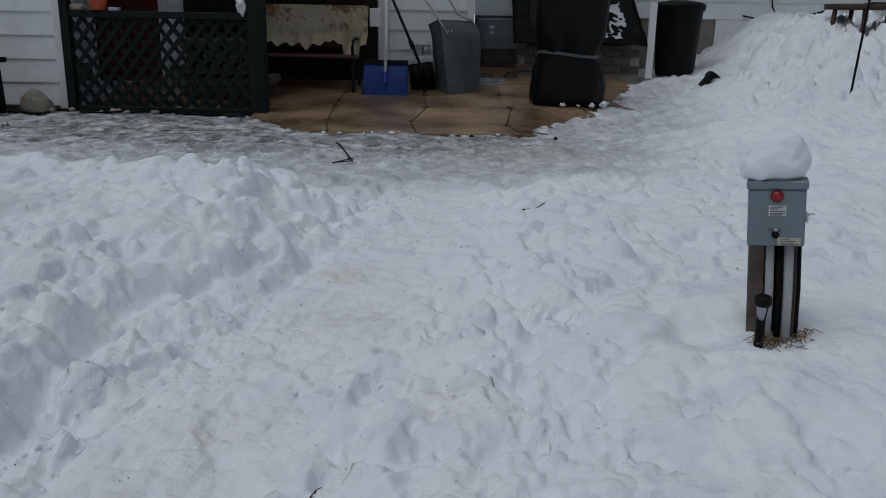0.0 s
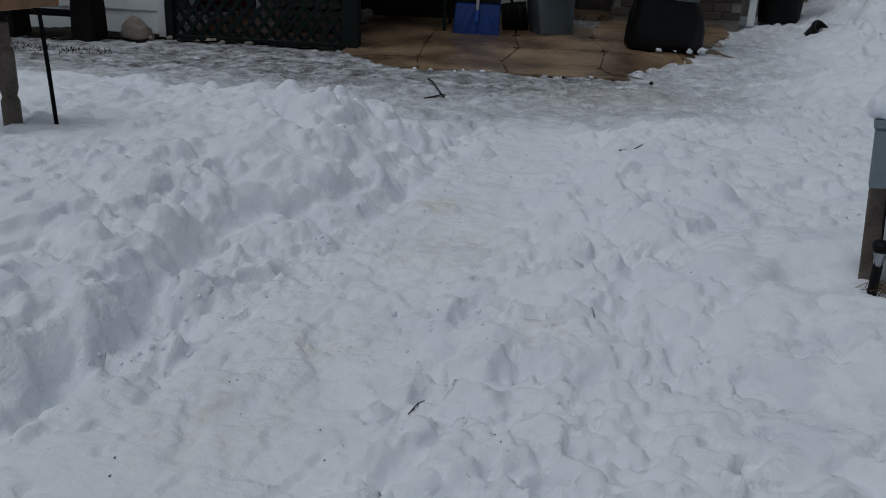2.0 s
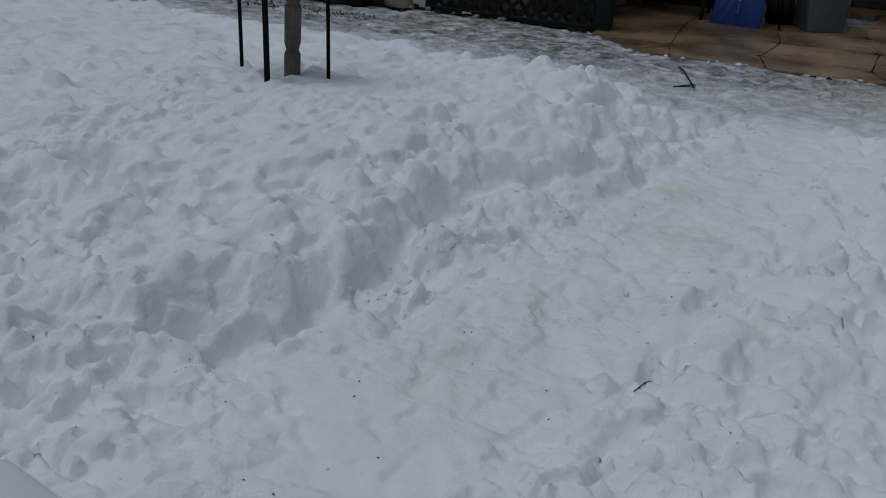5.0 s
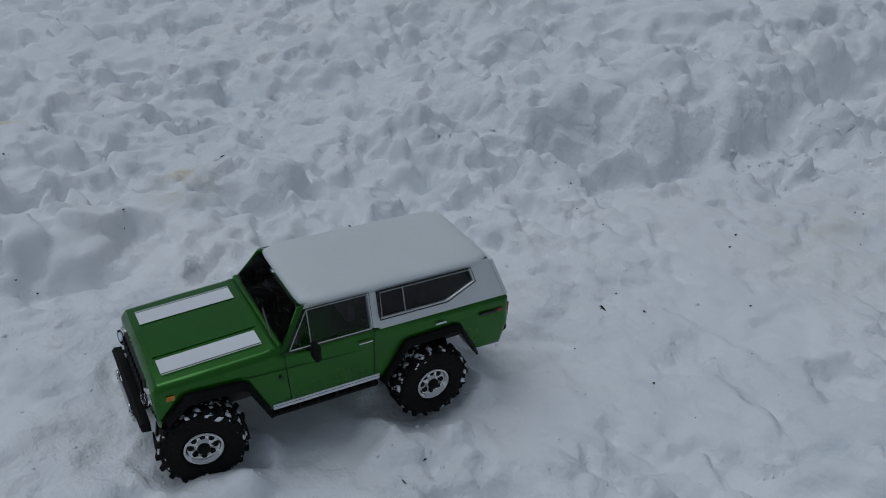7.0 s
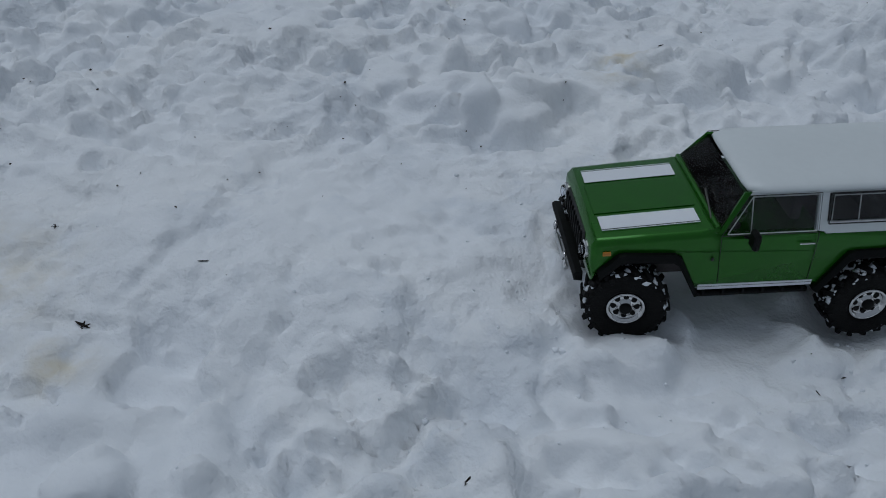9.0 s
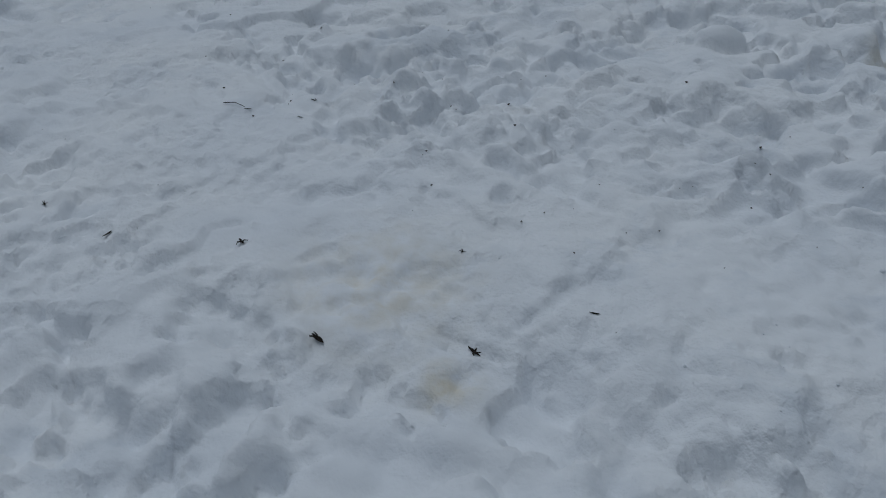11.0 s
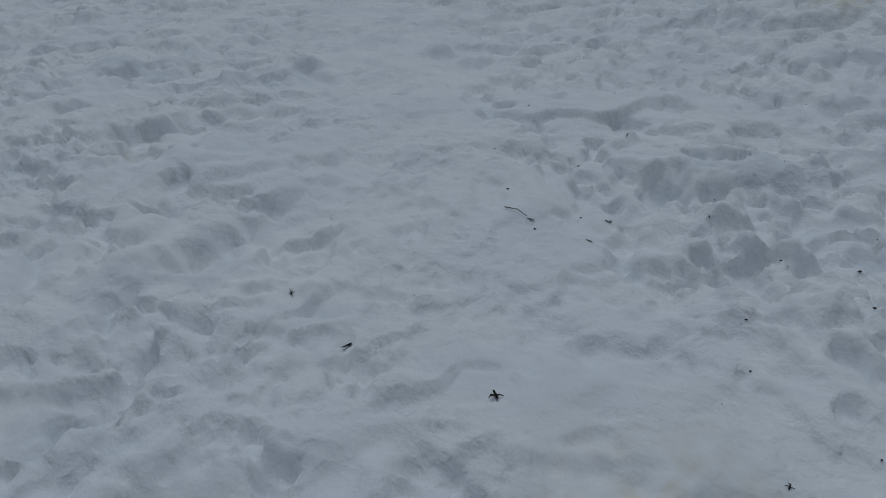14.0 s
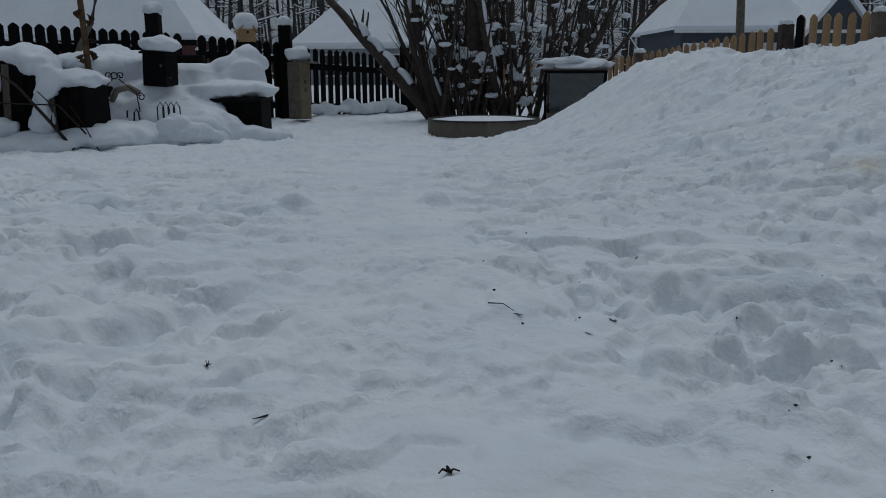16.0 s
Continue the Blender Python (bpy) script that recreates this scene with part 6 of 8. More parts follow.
    part("wheel_well", box(-0.075, 0.075, -0.25, 0.198, 0.088, 0.140, 0.003), INTERIOR, t)
    for y in (fy, ry):
        ax = part("axle", lathe([(0.009, -0.082), (0.009, -0.02), (0.02, -0.012), (0.02, 0.012), (0.009, 0.02), (0.009, 0.082)], 12, m=pose(0, y, 0.0655 if y > 0 else 0.0525, 0, 90, 0)), BLACK_PLASTIC, t, "", True)
        for s in (-1, 1):
            part("shock", lathe([(0.004, 0), (0.008, 0.01), (0.008, 0.05), (0.004, 0.06)], 10, m=pose(s * 0.055, y + 0.02, 0.062, 15, s * -12, 0)), STEEL, ax, "", True)
    # cabin
    inn = part("interior", box(-0.084, 0.084, -0.255, 0.045, 0.138, 0.1575, 0.002), INTERIOR, t, "dark cabin floor and seats")
    part("dashboard", box(-0.084, 0.084, 0.020, 0.044, 0.155, 0.168, 0.004), INTERIOR, inn)
    for x in (-0.042, 0.042):
        part("seat", box(x - 0.027, x + 0.027, -0.060, -0.047, 0.15, 0.188, 0.005, seg=2), INTERIOR, inn)
    part("rear_seat", box(-0.07, 0.07, -0.165, -0.150, 0.15, 0.185, 0.005, seg=2), INTERIOR, inn)
    part("steering_wheel", lathe([(0.013, 0), (0.0155, 0.001), (0.0155, 0.003), (0.013, 0.003)], 18, m=pose(-0.042, 0.010, 0.172, 60)), INTERIOR, inn)
    for x, s in ((-0.096, -1), (0.096, 1)):
        wheel(t, x, fy, s, -8)
        wheel(t, x, ry, s, 0)
    return t



truck = model_truck(TRUCK_POSE)


# ---- electrical box on its post ----
def disconnect_box():
    x0, y0 = 1.141, 2.46
    gz = ground_z(x0, y0 - 0.02)
    t = thing("electrical_box_post", pose(x0, y0, 0, 0, -4.5, -17), "grey electrical box with red light on weathered wooden posts", "electrical box")
    for xa, xb in ((-0.062, -0.020), (0.014, 0.056)):
        part("wood_post", box(xa, xb, 0.012, 0.06, gz - 0.15, 0.60, 0.004), OLD_WOOD, t, "cracked grey wooden post")
    part("dark_board", box(-0.05, 0.05, 0.058, 0.07, gz - 0.1, 0.55), BLACK_WOOD, t)
    bx = part("steel_box", box(-0.066, 0.066, -0.045, 0.012, 0.424, 0.578, 0.003), GREY_STEEL, t, "grey painted steel box")
    part("lid", box(-0.070, 0.070, -0.052, 0.014, 0.566, 0.587, 0.003), GREY_STEEL, bx, "overhanging rain lip")
    part("door", box(-0.064, 0.064, -0.0495, -0.044, 0.426, 0.562, 0.002), GREY_STEEL, bx)
    red = material("red_lamp_lens", (0.30, 0.012, 0.010), 0.25, vary=0.1, scale=60.0)
    part("alarm_lamp", lathe([(0.0135, 0), (0.0135, 0.004), (0.0115, 0.009), (0.006, 0.012), (0.001, 0.0125)], 24, m=pose(0.0, -0.0495, 0.550, 90)), red, bx, "round red alarm lamp", True)
    part("lamp_ring", lathe([(0.0152, 0), (0.0152, 0.003), (0.0135, 0.003)], 24, m=pose(0.0, -0.0495, 0.550, 90)), TRIM_BLACK, bx)
    lab = material("faded_white_label", (0.55, 0.56, 0.55), 0.5, vary=0.05, scale=30.0)
    cream = material("yellowed_label", (0.50, 0.47, 0.36), 0.5, vary=0.08, scale=30.0)
    ink = material("grey_print", (0.12, 0.13, 0.14), 0.6, vary=0.1, scale=30.0)
    a = part("label", box(-0.018, 0.022, -0.0503, -0.0496, 0.501, 0.527), lab, bx, "white printed label")
    for z, w in ((0.523, 0.030), (0.5185, 0.020), (0.5125, 0.034), (0.5075, 0.034), (0.5035, 0.028)):
        part("print_bar", box(-0.015, -0.015 + w, -0.0508, -0.0503, z - 0.0012, z + 0.0012), ink, a)
    b = part("label", box(-0.016, 0.013, -0.0503, -0.0496, 0.461, 0.471), ink, bx, "dark printed strip")
    part("print_bar", box(-0.004, 0.003, -0.0508, -0.0503, 0.4625, 0.4695), lab, b)
    c = part("label", box(0.004, 0.057, -0.0503, -0.0496, 0.4285, 0.447), cream, bx, "yellowed paper label")
    for z, w in ((0.4435, 0.02), (0.4385, 0.034), (0.434, 0.03), (0.4305, 0.04)):
        part("print_bar", box(0.012, 0.012 + w, -0.0508, -0.0503, z - 0.001, z + 0.001), ink, c)
    part("knob", lathe([(0.009, 0), (0.009, 0.006), (0.007, 0.014), (0.003, 0.015)], 16, m=pose(-0.001, -0.0495, 0.454, 90)), BLACK_PLASTIC, bx, "black knob", True)
    la = part("latch", box(0.066, 0.073, -0.035, -0.015, 0.482, 0.506, 0.002), STEEL, bx, "steel side latch")
    part("latch_lever", tube([(0.072, -0.025, 0.498), (0.082, -0.028, 0.503), (0.088, -0.03, 0.501)], 0.0022, 6), STEEL, la)
    pvc = material("grey_white_pvc", (0.42, 0.44, 0.44), 0.45, vary=0.08, scale=9.0)
    for x, r, m in ((-0.010, 0.0105, pvc), (0.034, 0.0115, pvc), (0.012, 0.007, BLACK_PLASTIC)):
        part("conduit", tube([(x, -0.005, 0.43), (x + 0.001, -0.006, 0.3), (x - 0.003, -0.008, gz - 0.1)], r, 14), m, t, "pale plastic conduit" if m is pvc else "black cable", True)
    part("cable", tube([(0.058, 0.0, 0.43), (0.060, 0.0, 0.3), (0.055, 0.0, gz - 0.05)], 0.005, 8), BLACK_PLASTIC, t, "", True)
    cap = bmesh.new()
    lump(0.002, -0.008, 0.630, 0.069, 0.056, 0.058, 3.3, 0.16, 4, cap, flat=-0.044)
    lump(0.012, -0.004, 0.652, 0.057, 0.050, 0.050, 6.1, 0.2, 4, cap)
    lump(-0.045, -0.01, 0.612, 0.045, 0.05, 0.032, 1.1, 0.25, 3, cap)
    ob = solid("snow_mound", cap, SNOWCAP, "thick rounded cap of snow on the electrical box", "snow cap", m=pose(x0, y0, 0, 0, -4.5, -17), smooth=True)
    r = ob.modifiers.new("melt", "REMESH")
    r.mode, r.voxel_size, r.use_smooth_shade = "VOXEL", 0.006, True
    # solar stake light
    s = thing("solar_stake_light", pose(x0 - 0.062, y0 - 0.05, gz + 0.015, 4, -2, 0), "small solar stake light with black cap by the post", "garden light")
    part("stake", tube([(0, 0, -0.06), (0, 0, 0.06)], 0.012, 8), BLACK_PLASTIC, s)
    part("lens", lathe([(0.010, 0.055), (0.015, 0.1), (0.0165, 0.103)], 16), LENS, s, "clear lens")
    part("cap", lathe([(0.019, 0.10), (0.021, 0.104), (0.021, 0.118), (0.016, 0.124), (0.003, 0.126)], 20), BLACK_PLASTIC, s, "black cap", True)
    part("reflector", lathe([(0.006, 0.06), (0.011, 0.098)], 12), STEEL, s)
    g = bmesh.new()
    q = random.Random(7)
    for i in range(70):
        a, rr = q.uniform(0, 6.28), q.uniform(0.02, 0.085)
        x, y = x0 + 0.0 + rr * math.cos(a) * 0.9, y0 - 0.025 + 0.6 * rr * math.sin(a)
        p0 = Vector((x, y, ground_z(x, y) - 0.005))
        p1 = p0 + Vector((q.uniform(-0.02, 0.02), q.uniform(-0.03, 0.0), q.uniform(0.01, 0.035)))
        p2 = p1 + Vector((q.uniform(-0.03, 0.03), q.uniform(-0.02, 0.01), q.uniform(-0.02, 0.01)))
        tube([p0, p1, p2], 0.0012, 4, g)
    solid("dry_grass", g, STRAW, "tuft of dry straw-coloured grass round the posts", "dry grass", kind="stuff")


disconnect_box()


# ---- bird feeder ----
def feeder():
    cx, cy, z = -1.83, 3.28, 0.66
    gz = ground_z(-1.75, 3.3)
    t = thing("bird_feeder", pose(0, 0, 0), "wooden tray bird feeder on a turned post, heaped with snow", "bird feeder")
    part("tray_floor", box(cx - 0.2, cx + 0.2, cy - 0.17, cy + 0.17, z, z + 0.012), OLD_WOOD, t)
    tan = material("tan_cedar", (0.22, 0.12, 0.06), 0.8, vary=0.2, scale=9.0, bump=0.3, bump_scale=50)
    for a in ((cx - 0.21, cx + 0.21, cy - 0.185, cy - 0.165), (cx - 0.21, cx + 0.21, cy + 0.165, cy + 0.185), (cx - 0.21, cx - 0.19, cy - 0.165, cy + 0.165), (cx + 0.19, cx + 0.21, cy - 0.165, cy + 0.165)):
        part("tray_side", box(*a, z - 0.004, z + 0.05, 0.004), tan, t, "tan cedar side")
    px, py = -1.76, 3.3
    part("post", lathe([(0.034, gz - 0.12), (0.034, gz + 0.08), (0.026, gz + 0.10), (0.034, gz + 0.13), (0.034, 0.50), (0.024, 0.515), (0.031, 0.53), (0.026, 0.55), (0.026, 0.60), (0.012, 0.605)], 10, m=pose(px, py, 0)), OLD_WOOD, t, "turned grey wooden post")
    for dx in (-0.012, 0.02):
        part("prong", tube([(px + dx * 0.4, py, 0.56), (px + dx, py, 0.62), (px + dx * 2.2, py, z + 0.01)], 0.007, 8), BLACK_PLASTIC, t)
    for x, y, bend in ((-1.605, 3.34, -1), (-1.99, 3.27, 1), (-1.735, 3.10, -1), (-1.755, 3.115, -1)):
        g = ground_z(x, y)
        part("rod", tube([(x, y, g - 0.08), (x - 0.012, y, 0.45), (x - 0.02, y, 0.60), (x + bend * 0.03, y + 0.01, 0.645), (x + bend * 0.1, y + 0.03, z)], 0.008, 8), BLACK_WOOD, t, "thin dark metal rod", True)
    s = bmesh.new()
    lump(cx, cy, z + 0.07, 0.2, 0.165, 0.075, 2.2, 0.2, 4, s, flat=-0.04)
    lump(cx + 0.06, cy, z + 0.11, 0.12, 0.11, 0.06, 5.2, 0.25, 3, s)
    ob = solid("snow_mound", s, SNOWCAP, "rounded heap of snow in the feeder tray", "snow cap", smooth=True)
    r = ob.modifiers.new("melt", "REMESH")
    r.mode, r.voxel_size, r.use_smooth_shade = "VOXEL", 0.012, True


feeder()


# ---- bits lying on the snow ----
def twig(name, pts, radius, label, group="twigs on the snow"):
    p = []
    for x, y, dz in pts:
        p.append((x, y, ground_z(x, y) + dz))
    return solid(name, tube(p, radius, 5, taper=0.5), TWIG, label, "twig", group, smooth=True)


twig("twig", [(-0.656, 6.37, 0.02), (-0.60, 6.2, 0.03), (-0.53, 6.0, 0.03), (-0.46, 5.82, 0.02), (-0.48, 5.74, 0.03)], 0.008, "dark knotted twig lying on the ice")
twig("twig", [(-0.46, 5.86, 0.02), (-0.45, 5.72, 0.03), (-0.55, 5.57, 0.02), (-0.47, 5.63, 0.03), (-0.44, 5.7, 0.02)], 0.005, "thin forked stem lying on the ice")
twig("twig", [(0.565, 4.08, 0.008), (0.630, 4.213, 0.016), (0.695, 4.307, 0.01)], 0.004, "thin twig on the snow beside the trail")
twig("twig", [(0.046, 1.831, 0.004), (0.066, 1.825, 0.007), (0.078, 1.827, 0.004)], 0.0016, "tiny forked twig on the snow")
twig("twig", [(0.066, 1.825, 0.005), (0.067, 1.81, 0.005)], 0.0014, "tiny forked twig on the snow")
twig("twig", [(0.052, 1.838, 0.003), (0.068, 1.835, 0.008), (0.084, 1.831, 0.003)], 0.0015, "tiny twig on the snow by the trail")
twig("twig", [(-1.396, -0.775, 0.003), (-1.384, -0.744, 0.007), (-1.378, -0.722, 0.004)], 0.0011, "thin twig beside the trail")
q = random.Random(31)
BITS = [(-0.92, -0.795), (-0.899, -0.551), (-0.681, -0.362), (-0.688, -0.149), (-0.89, -0.193), (-1.071, -0.775), (-1.144, -0.155), (-1.039, -0.151), (-0.743, 0.007), (-1.431, -0.588), (-1.376, -0.715), (-1.34, -0.59), (-1.433, -0.591), (-1.855, -0.694), (-0.991, -0.956), (-2.872, -0.389), (-2.394, -2.728), (-1.281, 0.619), (-1.244, 0.935), (-0.342, 0.219), (-0.35, 0.716), (-0.336, 0.673), (-0.314, 0.246), (-1.017, 1.487), (-1.49, 2.207), (-0.887, 1.922), (-0.017, 3.171), (-0.106, 3.325), (-1.617, 1.811), (-0.432, 1.167), (0.89, 2.0), (0.494, 2.322), (0.355, 1.818), (0.222, 1.713)]
def scrap(size, seed, stalks):
    """A curled dry leaf or crumb of bark, some with stiff stalks."""
    r = random.Random(seed)
    bm = bmesh.new()
    prev, wide = None, r.uniform(0.16, 0.34)
    for i in range(7):
        f = i / 6
        half = size * wide * math.sin(math.pi * (0.08 + 0.86 * f)) * r.uniform(0.75, 1.2)
        x, lift = size * (f - 0.5) * 2, size * (0.12 + 0.5 * (f - 0.5) ** 2)
        row = [bm.verts.new((x, -half, lift + half * 0.5)), bm.verts.new((x, 0, lift)), bm.verts.new((x, half, lift + half * 0.35))]
        if prev:
            for j in range(2):
                bm.faces.new((prev[j], row[j], row[j + 1], prev[j + 1]))
        prev = row
    bmesh.ops.solidify(bm, geom=bm.faces[:], thickness=size * 0.09)
    for i in range(stalks):
        a = r.uniform(0, 6.28)
        tube([(0, 0, size * 0.1), (size * 0.5 * math.cos(a), size * 0.5 * math.sin(a), size * 0.4), (size * 0.9 * math.cos(a + 0.3), size * 0.9 * math.sin(a + 0.3), size * r.uniform(0.2, 1.0))], size * 0.11, 5, bm, taper=0.5)
    return bm


for k, (x, y) in enumerate(BITS):
    big = 0.0125 if k in (0, 1, 2, 3) else q.uniform(0.004, 0.008)
    bark = k in (1, 2, 3) or k % 5 == 4
    solid("leaf_scrap", scrap(big, k, 3 if bark else 0), TWIG, "small dark scrap of bark with stiff stalks" if bark else "small dark curled leaf scrap on the snow", "leaf scrap", group="leaf scraps on the snow", m=pose(x, y, ground_z(x, y) - 0.0005, q.uniform(-12, 12), q.uniform(-12, 12), q.uniform(0, 360)))
for k in range(14):
    x, y = q.uniform(-1.2, 1.2), 7.05 + q.uniform(-0.25, 0.25)
    solid("ice_chunk", lump(x, y, ground_z(x, y) + 0.012, q.uniform(0.012, 0.03), q.uniform(0.012, 0.025), 0.012, k * 2.3, 0.5, 2), SNOWCAP if k % 4 else TWIG, "small chunk of ice at the edge of the patio" if k % 4 else "dark lump at the edge of the patio", "ice chunk", group="chunks along the patio", smooth=True)




def snow_crumbs():
    """Broken crumbs of snow along the bank, the shoulder and beside the truck."""
    rs = random.Random(41)
    ball = bmesh.new()
    bmesh.ops.create_icosphere(ball, subdivisions=1, radius=1.0)
    unit, tris = [v.co.copy() for v in ball.verts], [[v.index for v in f.verts] for f in ball.faces]
    ball.free()
    vs, fs = [], []
    while len(vs) < 900 * len(unit):
        pick = rs.random()
        if pick < 0.5:
            k = rs.randrange(len(FOOT) - 1)
            f, off = rs.random(), rs.gauss(0.0, 0.10)
            x, y = FOOT[k][0] + (FOOT[k + 1][0] - FOOT[k][0]) * f + off, FOOT[k][1] + (FOOT[k + 1][1] - FOOT[k][1]) * f
        elif pick < 0.8:
            x, y = rs.uniform(-0.1, 0.75), rs.uniform(0.9, 4.5)
        else:
            x, y = -0.48 + rs.gauss(0, 0.16), 0.6 + rs.gauss(0, 0.28)
            if math.hypot((x + 0.55) * 1.4, y - 0.67) < 0.2:
                continue
        r = 0.0020 + 0.008 * rs.random() ** 4 * (1.0 if y > 1.8 else 0.35)
        z, n = ground_z(x, y) + 0.05 * r, len(vs)
        vs += [(x + c.x * r * rs.uniform(0.7, 1.3), y + c.y * r * rs.uniform(0.7, 1.3), z + c.z * r * rs.uniform(0.6, 1.1)) for c in unit]
        fs += [[n + i for i in f] for f in tris]
    me = bpy.data.meshes.new("snow_crumbs")
    me.from_pydata(vs, [], fs)
    me.materials.append(SNOWCAP)
    me.polygons.foreach_set("use_smooth", [True] * len(me.polygons))
    tagged(new("snow_crumbs", me), "loose crumbs of broken snow along the trail", "snow", kind="stuff")



def litter():
    """Specks of bark and leaf strewn thinly over the trail."""
    rs = random.Random(58)
    vs, fs = [], []
    for _ in range(150):
        f = rs.random()
        x, y = 0.35 - 2.3 * f + rs.gauss(0, 0.30), 2.6 - 3.5 * f + rs.gauss(0, 0.30)
        if math.hypot((x + 0.55) * 1.4, y - 0.67) < 0.24:
            continue
        r, a, n = 0.0012 + 0.0026 * rs.random() ** 2, rs.uniform(0, 6.28), len(vs)
        z, slim = ground_z(x, y) + 0.0015, rs.uniform(0.25, 0.8)
        for u, v, w in ((1, 0, 0.2), (0, 1, 0.0), (-1, 0, 0.3), (0, -1, 0.1), (0.1, 0.1, 0.7), (0, 0, -0.6)):
            v *= slim
            vs.append((x + r * (u * math.cos(a) - v * math.sin(a)), y + r * (u * math.sin(a) + v * math.cos(a)), z + r * w))
        for i in range(4):
            fs += [(n + i, n + (i + 1) % 4, n + 4), (n + (i + 1) % 4, n + i, n + 5)]
    me = bpy.data.meshes.new("litter")
    me.from_pydata(vs, [], fs)
    me.materials.append(BARK)
    tagged(new("litter", me), "specks of dark bark and leaf strewn on the snow", "litter", kind="stuff")


snow_crumbs()
litter()


# ---- end of the garden: x across, y away, z up in this plan ----
GARDEN = pose(-0.288, -0.189, 0, 0, 0, 121)


def gp(s, u, z=0.0):
    return GARDEN @ Vector((s, u, z))


def blob(name, lumps, label, category, voxel=0.03, mat=None, group=""):
    """Rounded masses melted into one skin."""
    bm = bmesh.new()
    for k, (s, u, z, rs_, ru, rz) in enumerate(lumps):
        lump(s, u, z, rs_, ru, rz, k * 1.37 + s, 0.22, 3, bm)
    ob = solid(name, bm, mat or SNOWCAP, label, category, group, m=GARDEN.copy(), smooth=True)
    r = ob.modifiers.new("melt", "REMESH")
    r.mode, r.voxel_size, r.use_smooth_shade = "VOXEL", voxel, True
    sm = ob.modifiers.new("soft", "SMOOTH")
    sm.factor, sm.iterations = 0.5, 3
    for size, deep in ((0.22, 0.08), (0.07, 0.034), (0.03, 0.012)):
        tx = bpy.data.textures.new("snow_lumps", "CLOUDS")
        tx.noise_scale = size
        dm = ob.modifiers.new("lumps", "DISPLACE")
        dm.texture, dm.strength, dm.mid_level = tx, deep, 0.5
    return ob


def picket_mesh(mat, high, w=0.085, point=0.06, round_top=False):
    top = [(-w / 2, high - point), (-w / 4, high - point * 0.35 if round_top else high - point / 2), (0, high), (w / 4, high - point * 0.35 if round_top else high - point / 2), (w / 2, high - point)]
    pts = [(-w / 2, 0)] + top + [(w / 2, 0)]
    bm = prism([(y, z) for y, z in pts][::-1], -0.009, 0.009)
    bm.transform(pose(0, 0, 0, 0, 0, 90))
    return mesh_of(bm, mat)


def fence_run(t, a, b, step, me, high, rails, mat, rail_mat=None, snow=True, skip=()):
    (s0, u0, z0), (s1, u1, z1) = a, b
    length = math.hypot(s1 - s0, u1 - u0)
    turn = math.degrees(math.atan2(u1 - u0, s1 - s0))
    n = max(1, int(length / step))
    for i in range(n):
        f = (i + 0.5) / n
        p = part("picket", me, None, t)
        p.matrix_basis = pose(s0 + (s1 - s0) * f, u0 + (u1 - u0) * f, z0 + (z1 - z0) * f - high, 0, random.uniform(-0.8, 0.8), turn)
    for dz in rails:
        r = box(-length / 2, length / 2, 0.012, 0.05, -0.045, 0.045, 0.004)
        tilt = math.degrees(math.atan2(z1 - z0, length))
        ob = part("rail", r, rail_mat or mat, t)
        ob.matrix_basis = pose((s0 + s1) / 2, (u0 + u1) / 2, (z0 + z1) / 2 - dz, 0, 0, turn) @ pose(0, 0, 0, 0, -tilt, 0)
        if snow:
            bm = bmesh.new()
            cuts, prev = max(8, int(length / 0.03)), None
            for k in range(cuts + 1):
                x = -length / 2 + length * k / cuts
                h = max(0.004, 0.022 + 0.03 * noise.noise(Vector((x * 4.1, s0, u0))) + 0.016 * noise.noise(Vector((x * 13.0, s0, u0))))
                w = 0.022 + h * 0.4
                ring = [bm.verts.new((x, 0.031 - w + 0.0, 0.046)), bm.verts.new((x, 0.031 - w * 0.8, 0.046 + h * 0.7)), bm.verts.new((x, 0.031, 0.046 + h)), bm.verts.new((x, 0.031 + w * 0.8, 0.046 + h * 0.7)), bm.verts.new((x, 0.031 + w, 0.046))]
                if prev:
                    for q in range(5):
                        bm.faces.new((prev[q], ring[q], ring[(q + 1) % 5], prev[(q + 1) % 5]))
                else:
                    bm.faces.new(ring[::-1])
                prev = ring
            bm.faces.new(prev)
            so = part("rail_snow", bm, SNOWCAP, t, "snow lying along the rail", True)
            so.matrix_basis = ob.matrix_basis.copy()


